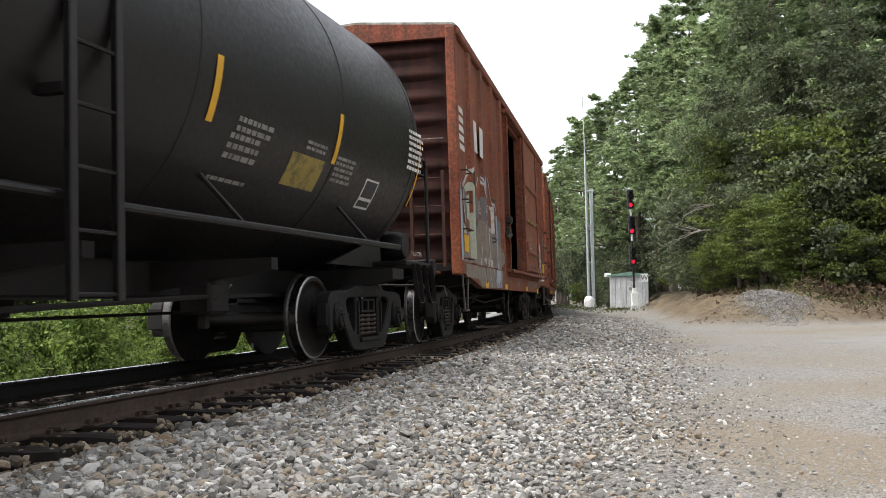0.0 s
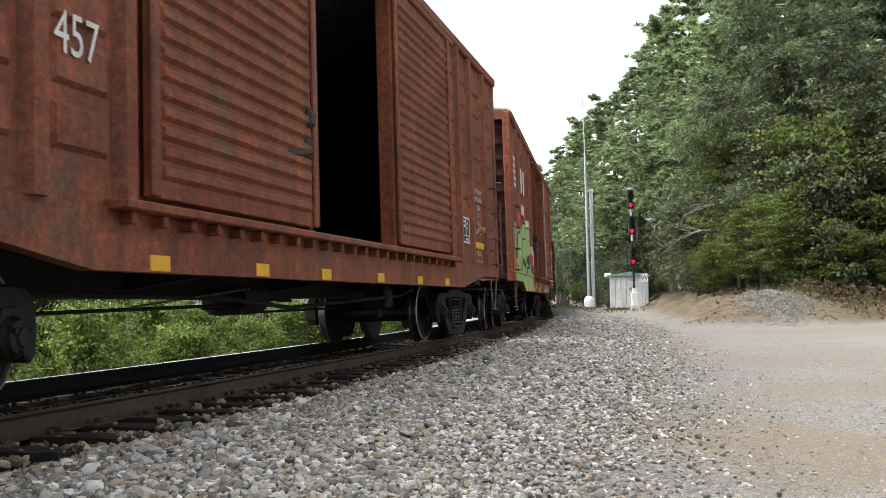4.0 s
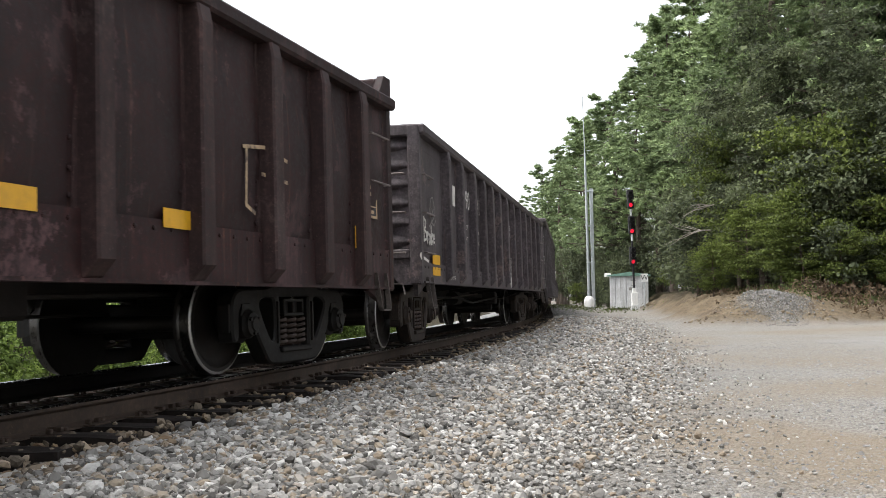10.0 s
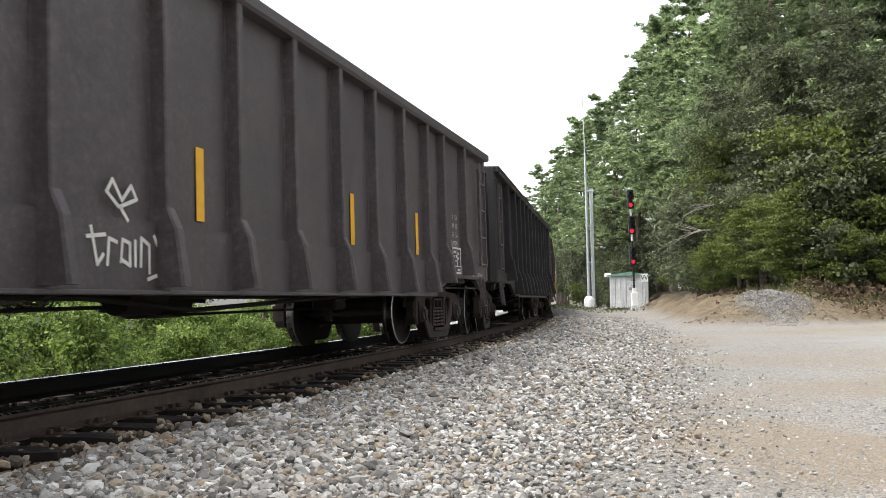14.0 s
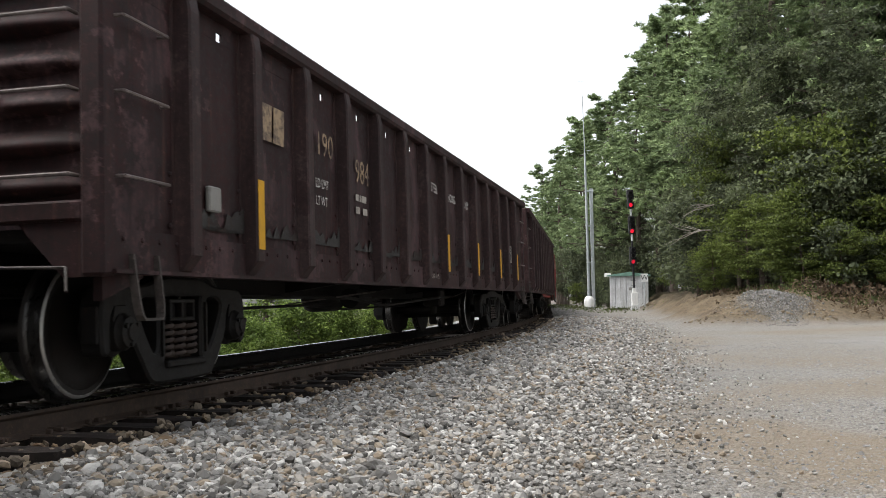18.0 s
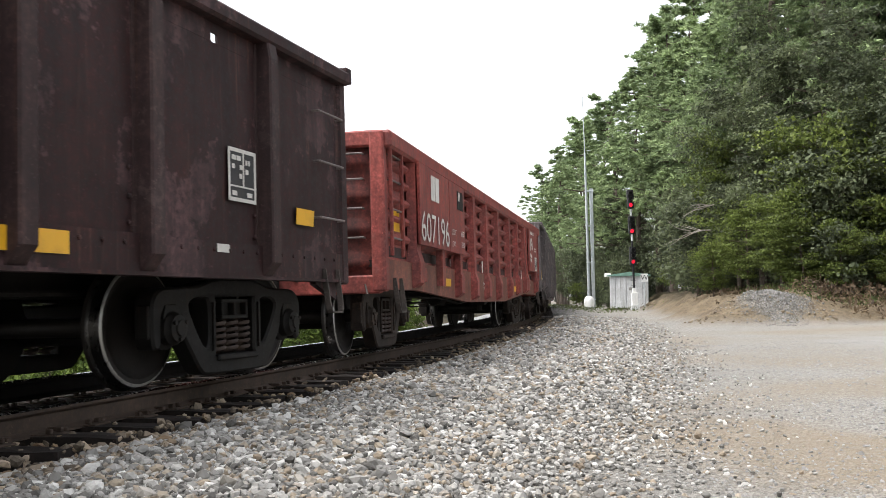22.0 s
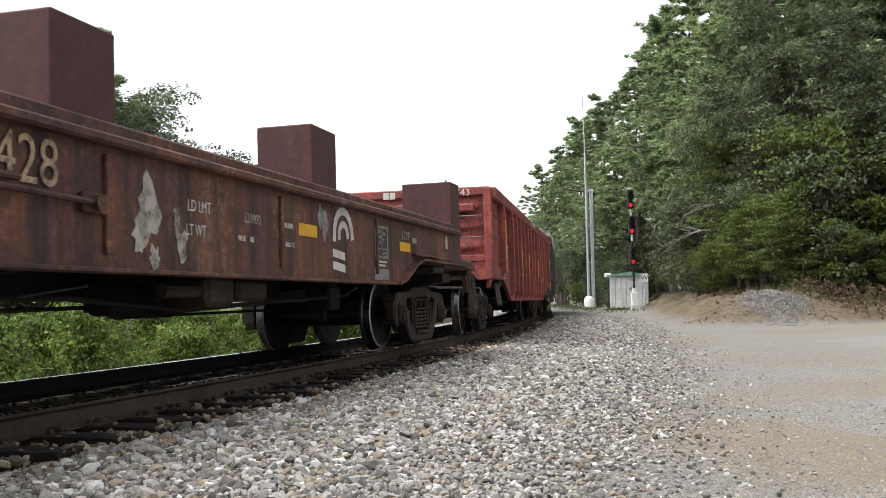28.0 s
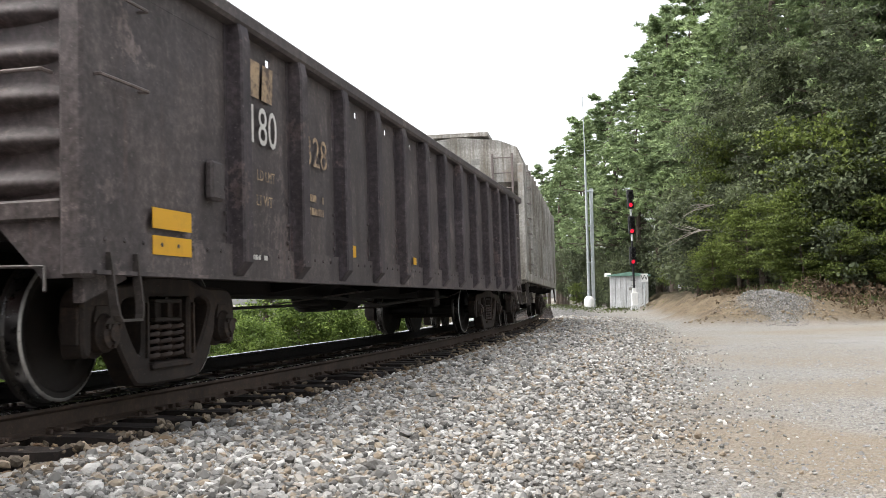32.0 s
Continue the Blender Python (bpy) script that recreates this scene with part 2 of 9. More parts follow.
M["truck"] = painted("cast_steel_grime", (0.03087, 0.02288, 0.01908), (0.04263, 0.03049, 0.02485), (0.01469, 0.01109, 0.009408), 0.70, 0.8, 0.5, 0.3, (0.06468, 0.04296, 0.03226))
# truck steel again, its colour darkened for deep shadow under some cars
M["truck_black"] = painted("shaded_cast_steel", (0.0085, 0.0072, 0.0064), (0.012, 0.0098, 0.0085), (0.005, 0.0042, 0.004), 0.66, 0.8, 0.5, 0.2, (0.022, 0.016, 0.013))
M["wheel"] = painted("wheel_steel_grime", (0.01181, 0.009562, 0.008438), (0.01688, 0.01294, 0.01069), (0.00675, 0.005625, 0.005062), 0.6, 0.6, 0.2)
M["tread"] = painted("polished_tread", (0.0595, 0.056, 0.0539), (0.077, 0.0728, 0.07), (0.035, 0.0315, 0.028), 0.30, 0.3, 0.1, metal=0.9)
M["rim"] = painted("bright_rim_edge", (0.48, 0.464, 0.448), (0.4, 0.392, 0.376), (0.24, 0.224, 0.208), 0.35, 0.3, 0.1, metal=0.8)
M["spring"] = painted("spring_steel", (0.05292, 0.03528, 0.0294), (0.07056, 0.04704, 0.03528), (0.02352, 0.01764, 0.01428), 0.6, 0.6, 0.2)
M["hose"] = painted("hose_rubber", (0.02, 0.02, 0.022), (0.03, 0.03, 0.032), (0.05, 0.045, 0.04), 0.7)
M["white"] = decal("white_stencil", (0.62, 0.60, 0.56), 0.25, (0.22, 0.16, 0.14))
M["white_worn"] = decal("worn_white_stencil", (0.42, 0.38, 0.33), 0.9, (0.07, 0.055, 0.05))
M["tan_worn"] = decal("worn_tan_stencil", (0.42, 0.30, 0.18), 0.9, (0.07, 0.05, 0.045))
M["yellow"] = decal("yellow_reflector", (0.72, 0.38, 0.015), 0.2, (0.3, 0.16, 0.03), 0.45)
M["yellow_worn"] = decal("dirty_yellow_stencil", (0.30, 0.22, 0.05), 0.7, (0.05, 0.045, 0.03))
M["black_panel"] = decal("black_stencil_panel", (0.03, 0.03, 0.032), 0.2, (0.08, 0.06, 0.05))
M["bar_grey"] = decal("grey_stencil_bars", (0.26, 0.25, 0.23), 0.5, (0.05, 0.045, 0.04))
M["grip"] = painted("worn_grab_iron", (0.1326, 0.1105, 0.105), (0.1768, 0.1436, 0.1326), (0.0663, 0.04972, 0.0442), 0.5, 0.6, 0.2)
M["flaked_grey"] = painted("flaked_grey_paint", (0.040, 0.038, 0.036), (0.052, 0.049, 0.046), (0.022, 0.017, 0.015), 0.7, 0.8, 0.5, 0.6, (0.026, 0.017, 0.014))
M["post_brown"] = painted("rusty_post_paint", (0.04105, 0.02183, 0.0215), (0.05313, 0.03001, 0.02806), (0.02054, 0.01091, 0.01028), 0.68, 0.8, 0.6, 0.5, (0.06279, 0.04092, 0.03928))
M["box_iron"] = painted("rusty_box_iron", (0.058, 0.021, 0.014), (0.078, 0.030, 0.020), (0.022, 0.010, 0.008), 0.7, 0.7, 0.4)
M["step_iron"] = painted("worn_step_iron", (0.062, 0.052, 0.047), (0.085, 0.070, 0.062), (0.028, 0.021, 0.018), 0.55, 0.7, 0.3)
M["deep_black"] = painted("deep_black_paint", (0.01339, 0.01193, 0.01249), (0.01637, 0.01422, 0.01461), (0.00992, 0.008488, 0.008717), 0.52, 0.5, 0.4)


# ---------------------------------------------------------------- ground materials
def gravel_ground():
    """Grey crushed stone by the track, oil and the train's shade painted black between the rails, running into a tan
    dirt road with wheel marks.
    """
    m, n, l, b = nodes_of("gravel_and_dirt")
    v = coords(n, l)

    def mask(name):
        q = n.new("ShaderNodeAttribute")
        q.attribute_name = name
        return q.outputs["Fac"]

    def cells(scale):
        q = n.new("ShaderNodeTexVoronoi")
        q.inputs["Scale"].default_value = scale
        l.new(v, q.inputs["Vector"])
        return q

    vor, vor2, vor3 = cells(28), cells(62), cells(34)
    big = noise_of(n, l, v, 0.22, 6, 0.6)
    mid = noise_of(n, l, v, 1.3, 7, 0.66)
    fleck = noise_of(n, l, v, 11, 8, 0.72)
    grey = ramp_of(n, l, vor.outputs["Color"], [(0.0, (0.03, 0.028, 0.026)), (0.35, (0.10, 0.097, 0.09)), (0.7, (0.20, 0.194, 0.18)), (1.0, (0.36, 0.35, 0.33))])
    fine = ramp_of(n, l, vor2.outputs["Color"], [(0.0, (0.11, 0.103, 0.094)), (0.30, (0.205, 0.194, 0.176)), (0.55, (0.275, 0.262, 0.238)), (0.8, (0.345, 0.33, 0.302)), (1.0, (0.47, 0.455, 0.425))])
    coarse = ramp_of(n, l, vor3.outputs["Color"], [(0.0, (0.10, 0.095, 0.088)), (0.35, (0.20, 0.192, 0.178)), (0.65, (0.29, 0.28, 0.26)), (1.0, (0.44, 0.428, 0.40))])
    fine = mix_of(n, l, ramp_of(n, l, fleck, [(0.40, g3(0)), (0.62, g3(0.8))]), fine, coarse)
    dirt = mix_of(n, l, fleck, (0.185, 0.155, 0.118), (0.285, 0.248, 0.198))
    road = mix_of(n, l, ramp_of(n, l, big, [(0.36, g3(0.0)), (0.66, g3(0.6))]), fine, dirt)
    road = mix_of(n, l, ramp_of(n, l, mid, [(0.38, g3(0)), (0.66, g3(0.6))]), road, fine)
    worn = ramp_of(n, l, mix_of(n, l, 0.55, mask("ruts"), mid, "ADD"), [(0.36, g3(0)), (1.0, g3(0.75))])
    road = mix_of(n, l, worn, road, mix_of(n, l, ramp_of(n, l, fleck, [(0.45, g3(0)), (0.75, g3(0.5))]), (0.245, 0.196, 0.138), fine))
    road = mix_of(n, l, mask("pale"), road, mix_of(n, l, fleck, (0.27, 0.275, 0.28), (0.40, 0.405, 0.405)))
    c = mix_of(n, l, mask("road"), grey, road)
    soil = mix_of(n, l, ramp_of(n, l, big, [(0.40, g3(0)), (0.60, g3(1))]), (0.095, 0.070, 0.047), (0.175, 0.136, 0.088))
    soil = mix_of(n, l, ramp_of(n, l, mid, [(0.40, g3(0)), (0.62, g3(0.8))]), soil, (0.225, 0.178, 0.118))
    soil = mix_of(n, l, ramp_of(n, l, fleck, [(0.36, g3(0.75)), (0.52, g3(0))]), soil, (0.085, 0.066, 0.045))
    c = mix_of(n, l, mask("bank"), c, soil)
    c = mix_of(n, l, mask("heap"), c, grey)
    c = mix_of(n, l, mask("woods"), c, mix_of(n, l, mid, (0.030, 0.026, 0.014), (0.060, 0.048, 0.026)))
    # near-black bed: oil, plus shade under the train put into the colour
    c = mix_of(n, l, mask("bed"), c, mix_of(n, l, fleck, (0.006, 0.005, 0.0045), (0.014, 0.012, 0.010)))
    l.new(c, b.inputs["Base Color"])
    b.inputs["Roughness"].default_value = 0.92
    b.inputs["Specular IOR Level"].default_value = 0.2
    h = mix_of(n, l, 0.5, vor.outputs["Distance"], vor2.outputs["Distance"])
    bump_of(n, l, b, h, 1.0, 0.035)
    return m


def smooth(a, lo, hi):
    t = np.clip((a - lo) / (hi - lo), 0, 1)
    return t * t * (3 - 2 * t)


def wavy(x, y, k, seed):
    return (np.sin(x * k + seed) * np.cos(y * k * 1.3 + seed * 2) + 0.6 * np.sin(x * k * 2.3 + y * k * 1.7 + seed * 3) + 0.4 * np.sin(y * k * 3.9 - x * k * 2.9 + seed)) / 2


def bank_of(x, y):
    """0 on the flat, 1 on top of the bank across the road."""
    edge = np.minimum(x - (7.2 + (y - 30) * 0.165), (y - 28.8 - 0.16 * np.abs(x - 10.6)) * 1.0)
    return smooth(edge + 0.5 * wavy(x, y, 0.7, 1.0) + 0.22 * wavy(x, y, 2.6, 3.0), 0.0, 3.0)


def heap_of(x, y):
    """The heap of crushed stone on the bank."""
    return np.clip(1.0 - np.hypot((x - 10.62) / 1.2, (y - 31.4) / 1.7) + 0.22 * wavy(x, y, 2.4, 5.0), 0, 1) ** 0.85


def ground_z(x, y):
    s, o = off_track(x, y)
    z = -0.27 + 0.085 * smooth(4.6 - o, 0, 2.9)
    z = np.where(o < -0.8, -0.21 - 1.25 * smooth(-o - 0.3 * smooth(s, 10, 24), 2.2, 4.2), z)
    z = np.where(np.abs(o) < 1.9, -0.235 + 0.050 * smooth(o, 1.30, 1.75), z)
    bk = bank_of(x, y)
    rise = np.maximum(0, np.minimum(x - 9, y - 31)) * 0.05
    low = 1 - 0.45 * smooth(x - 0.12 * (y - 31), 12.0, 13.5) * smooth(40 - y, 0, 6)
    z = z + bk * (low * (0.80 + 0.16 * wavy(x, y, 1.5, 2.0) + 0.10 * wavy(x, y, 4.0, 4.0) + 0.05 * wavy(x, y, 9.0, 6.0)) + np.minimum(rise, 6)) + 0.18 * heap_of(x, y)
    return z + 0.02 * wavy(x, y, 0.9, 3.0) * (o > 2.5)


def make_ground():
    ax = np.unique(np.concatenate([np.linspace(-2500, -60, 14), np.linspace(-60, -14, 24), np.linspace(-14, 20, 200), np.linspace(20, 60, 50), np.linspace(60, 2500, 14)]))
    ay = np.unique(np.concatenate([np.linspace(-2500, -40, 14), np.linspace(-40, 0, 20), np.linspace(0, 48, 230), np.linspace(48, 140, 80), np.linspace(140, 2600, 16)]))
    X, Y = np.meshgrid(ax, ay)
    Z = ground_z(X.ravel(), Y.ravel()).reshape(X.shape)
    ob = tagged(sheet("ground", X, Y, Z, gravel_ground()), "grey gravel and tan dirt ground beside the railway", "ground", kind="structure")
    s, o = off_track(X.ravel(), Y.ravel())
    bk = bank_of(X.ravel(), Y.ravel())
    woods = np.maximum(smooth(-o - 0.3 * smooth(s, 10, 24), 3.6, 5.0), smooth(np.minimum(X.ravel() - 10 - (Y.ravel() - 34) * 0.1, Y.ravel() - 34.0), 0, 4))
    fx, fy = X.ravel(), Y.ravel()
    wob = 0.35 * wavy(fx, fy, 0.5, 8.0)
    ruts = np.zeros_like(fx)
    for x0, y0, x1, y1, w, k in ((2.0, 6.1, 3.4, 3.4, 0.75, 0.85), (2.5, 5.2, 5.0, 6.6, 0.7, 0.9), (1.9, 8.3, 5.5, 10.2, 0.6, 0.5), (4.0, 13.8, 9.0, 11.6, 1.1, 0.45), (2.2, 14.5, 5.0, 21.0, 0.8, 0.45), (8.5, 24, 14, 27.5, 1.0, 0.5)):
        h = np.clip(((fx - x0) * (x1 - x0) + (fy - y0) * (y1 - y0)) / ((x1 - x0) ** 2 + (y1 - y0) ** 2), -0.1, 1.1)
        d = np.hypot(fx - x0 - h * (x1 - x0), fy - y0 - h * (y1 - y0)) + 0.45 * w * wavy(fx + 0.4 * fy, fy, 0.9, 4.0) + 0.45 * w * wavy(fx, fy + 0.6 * fx, 2.1, 1.0)
        ruts = np.maximum(ruts, k * smooth(2.0 - d / w, 0, 1.8))
    ruts = np.clip(ruts, 0, 1)
    pale = smooth(0.5 * wavy(fx, fy, 0.7, 2.0) + 1.2 - np.abs(fy - 19.0) / 2.6, 0.1, 1.2) * smooth(fx, 6.0, 9.5) * 0.55
    pale = np.maximum(pale, smooth(-o, 1.5, 1.9) * smooth(4.2 + 0.3 * smooth(s, 10, 24) + o, 0, 0.8))
    bk = np.clip(bk * 3.2, 0, 1)
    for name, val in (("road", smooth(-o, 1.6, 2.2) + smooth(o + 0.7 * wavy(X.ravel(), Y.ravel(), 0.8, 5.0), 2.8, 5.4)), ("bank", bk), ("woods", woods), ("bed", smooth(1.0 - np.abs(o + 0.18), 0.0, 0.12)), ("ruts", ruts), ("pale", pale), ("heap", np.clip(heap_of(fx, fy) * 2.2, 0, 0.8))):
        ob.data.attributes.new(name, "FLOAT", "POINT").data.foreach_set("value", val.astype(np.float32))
    return ob


def stone_material(name, stops, rough=0.85):
    m, n, l, b = nodes_of(name)
    geo = n.new("ShaderNodeNewGeometry")
    c = ramp_of(n, l, geo.outputs["Random Per Island"], stops)
    v = coords(n, l)
    c = mix_of(n, l, ramp_of(n, l, noise_of(n, l, v, 40, 5, 0.65), [(0.35, g3(0.0)), (0.75, g3(0.45))]), c, (0.14, 0.125, 0.105))
    l.new(c, b.inputs["Base Color"])
    b.inputs["Roughness"].default_value = rough
    b.inputs["Specular IOR Level"].default_value = 0.3
    return m


def scatter_stones(name, xs, ys, zs, sizes, material, rng, label):
    """Many loose stones in one mesh: bent, clipped twenty-faced lumps of their own shapes."""
    t = (1 + 5 ** 0.5) / 2
    base = np.array([(-1, t, 0), (1, t, 0), (-1, -t, 0), (1, -t, 0), (0, -1, t), (0, 1, t), (0, -1, -t), (0, 1, -t), (t, 0, -1), (t, 0, 1), (-t, 0, -1), (-t, 0, 1)]) / 1.9
    tri = np.array([(0, 11, 5), (0, 5, 1), (0, 1, 7), (0, 7, 10), (0, 10, 11), (1, 5, 9), (5, 11, 4), (11, 10, 2), (10, 7, 6), (7, 1, 8), (3, 9, 4), (3, 4, 2), (3, 2, 6), (3, 6, 8), (3, 8, 9), (4, 9, 5), (2, 4, 11), (6, 2, 10), (8, 6, 7), (9, 8, 1)])
    n = len(xs)
    V = np.clip(base[None] * rng.uniform(0.60, 1.30, (n, 12, 1)), -rng.uniform(0.5, 0.95, (n, 1, 3)), rng.uniform(0.5, 0.95, (n, 1, 3)))
    V = V * (sizes[:, None, None] * np.stack([rng.uniform(0.85, 1.35, n), rng.uniform(0.65, 1.0, n), rng.uniform(0.45, 0.85, n)], -1)[:, None, :]) * 0.62
    a, p, q = rng.uniform(0, 6.28, n), rng.normal(0, 0.4, n), rng.normal(0, 0.4, n)
    ca, sa, cp, sp, cq, sq = (f(w)[:, None] for w in (a, p, q) for f in (np.cos, np.sin))
    x, y, z = V[..., 0], V[..., 1], V[..., 2]
    x, z = x * cp - z * sp, x * sp + z * cp
    y, z = y * cq - z * sq, y * sq + z * cq
    x, y = x * ca - y * sa, x * sa + y * ca
    V = np.stack([x + xs[:, None], y + ys[:, None], z + zs[:, None]], -1).reshape(-1, 3)
    F = (tri[None] + 12 * np.arange(n)[:, None, None]).reshape(-1, 3)
    me = bpy.data.meshes.new(name)
    me.vertices.add(len(V))
    me.vertices.foreach_set("co", V.astype(np.float32).ravel())
    me.loops.add(F.size)
    me.loops.foreach_set("vertex_index", F.astype(np.int32).ravel())
    me.polygons.add(len(F))
    me.polygons.foreach_set("loop_start", np.arange(0, F.size, 3, dtype=np.int32))
    me.update(calc_edges=True)
    me.shade_flat()
    me.materials.append(material)
    return tagged(new(name, me), label, "gravel", kind="stuff")


GREYS = [(0.0, (0.065, 0.062, 0.058)), (0.15, (0.15, 0.145, 0.136)), (0.40, (0.275, 0.267, 0.25)), (0.62, (0.385, 0.375, 0.352)), (0.72, (0.33, 0.275, 0.205)), (0.82, (0.23, 0.178, 0.128)), (0.86, (0.44, 0.43, 0.405)), (1.0, (0.64, 0.63, 0.60))]


def make_stones():
    rng = np.random.default_rng(4)
    S, O, Z = [], [], []
    for s0, s1, o0, o1, per, size in ((2.3, 9.0, 1.42, 5.6, 1550, 0.040), (9.0, 17, 1.40, 5.6, 800, 0.047), (17, 46, 1.40, 5.4, 210, 0.062)):
        k = int((s1 - s0) * (o1 - o0) * per)
        o = rng.uniform(o0, o1, k)
        keep = rng.random(k) < np.clip(1 - (o - 3.3 - 0.5 * np.sin(rng.uniform(0, 6.28, k))) / 1.9, 0.0, 1) ** 1.5
        S.append(rng.uniform(s0, s1, k)[keep])
        O.append(o[keep])
        Z.append((size * rng.lognormal(0, 0.26, k) * np.clip(1 - (o - 3.0) * 0.22, 0.45, 1))[keep])
    S, O, sz = map(np.concatenate, (S, O, Z))
    x, y, _ = beside(S, O, 0 * S)
    z = ground_z(x, y) + sz * rng.uniform(-0.05, 0.42, len(sz))
    scatter_stones("ballast_stones", x, y, z, sz, stone_material("ballast_stone", GREYS), rng, "loose grey and tan crushed ballast stones beside the rail")
    # browner, dusty stones packed round the sleeper ends
    k = 15000
    s, o = 2.0 + 38 * rng.random(k) ** 1.7, 0.86 + 1.0 * rng.random(k) ** 0.85
    sz = 0.046 * rng.lognormal(0, 0.28, k) * np.clip(1 + (s - 12) * 0.02, 1, 1.5)
    over = np.abs((s - 2.05 + 0.25) % 0.5 - 0.25) < 0.13
    keep = ~over | (rng.random(k) < np.where(o > 1.36, 1.0, 0.10))
    s, o, sz, over = s[keep], o[keep], sz[keep], over[keep]
    x, y, _ = beside(s, o, 0 * s)
    z = np.where(over & (o < 1.42), -0.170, np.maximum(ground_z(x, y), -0.225 + 0.02 * wavy(x, y, 2.0, 3.0))) + sz * rng.uniform(-0.1, 0.30, len(sz))
    scatter_stones("crib_stones", x, y, z, sz, stone_material("dusty_ballast_stone", [(p, (0.62 * c[0], 0.50 * c[1], 0.38 * c[2])) for p, c in GREYS]), rng, "brown dusty ballast stones packed between the sleepers")
    k = 30000
    s, o = 2.5 + 17 * rng.random(k) ** 1.35, rng.uniform(3.6, 11, k)
    x, y, _ = beside(s, o, 0 * s)
    sz = 0.016 * rng.lognormal(0, 0.34, k)
    patch = wavy(x, y, 0.9, 7.0) + 0.6 * wavy(x, y, 2.6, 1.0) + rng.normal(0, 0.5, k) > -0.1
    scatter_stones("road_gravel", x[patch], y[patch], ground_z(x[patch], y[patch]) + sz[patch] * 0.05, sz[patch], stone_material("road_stone", [(p, tuple(0.19 + 0.32 * q for q in c)) for p, c in GREYS]), rng, "fine grey gravel pressed into the dirt road")
    k = 5200
    r, a = np.abs(rng.normal(0, 0.55, k)), rng.uniform(0, 6.28, k)
    x, y = 10.62 + 1.15 * r * np.cos(a), 31.4 + 1.7 * r * np.sin(a)
    sz = 0.040 * rng.lognormal(0, 0.3, k)
    scatter_stones("gravel_heap_stones", x, y, ground_z(x, y) + 0.012, sz, stone_material("heap_stone", [(p, tuple(0.085 + 0.36 * q for q in c)) for p, c in GREYS]), rng, "heap of grey crushed stone on the bank")
    k = 900
    x, y = rng.uniform(6.8, 12, k), rng.uniform(29, 32.5, k)
    on = (bank_of(x, y) > 0.1) & (bank_of(x, y) < 0.95)
    sz = 0.042 * rng.lognormal(0, 0.5, k)
    scatter_stones("bank_rubble", x[on], y[on], ground_z(x[on], y[on]) + 0.01, sz[on], stone_material("clay_lump", [(0.0, (0.10, 0.075, 0.05)), (0.5, (0.20, 0.155, 0.10)), (1.0, (0.31, 0.25, 0.165))]), rng, "lumps of tan clay and stone on the bank's face")


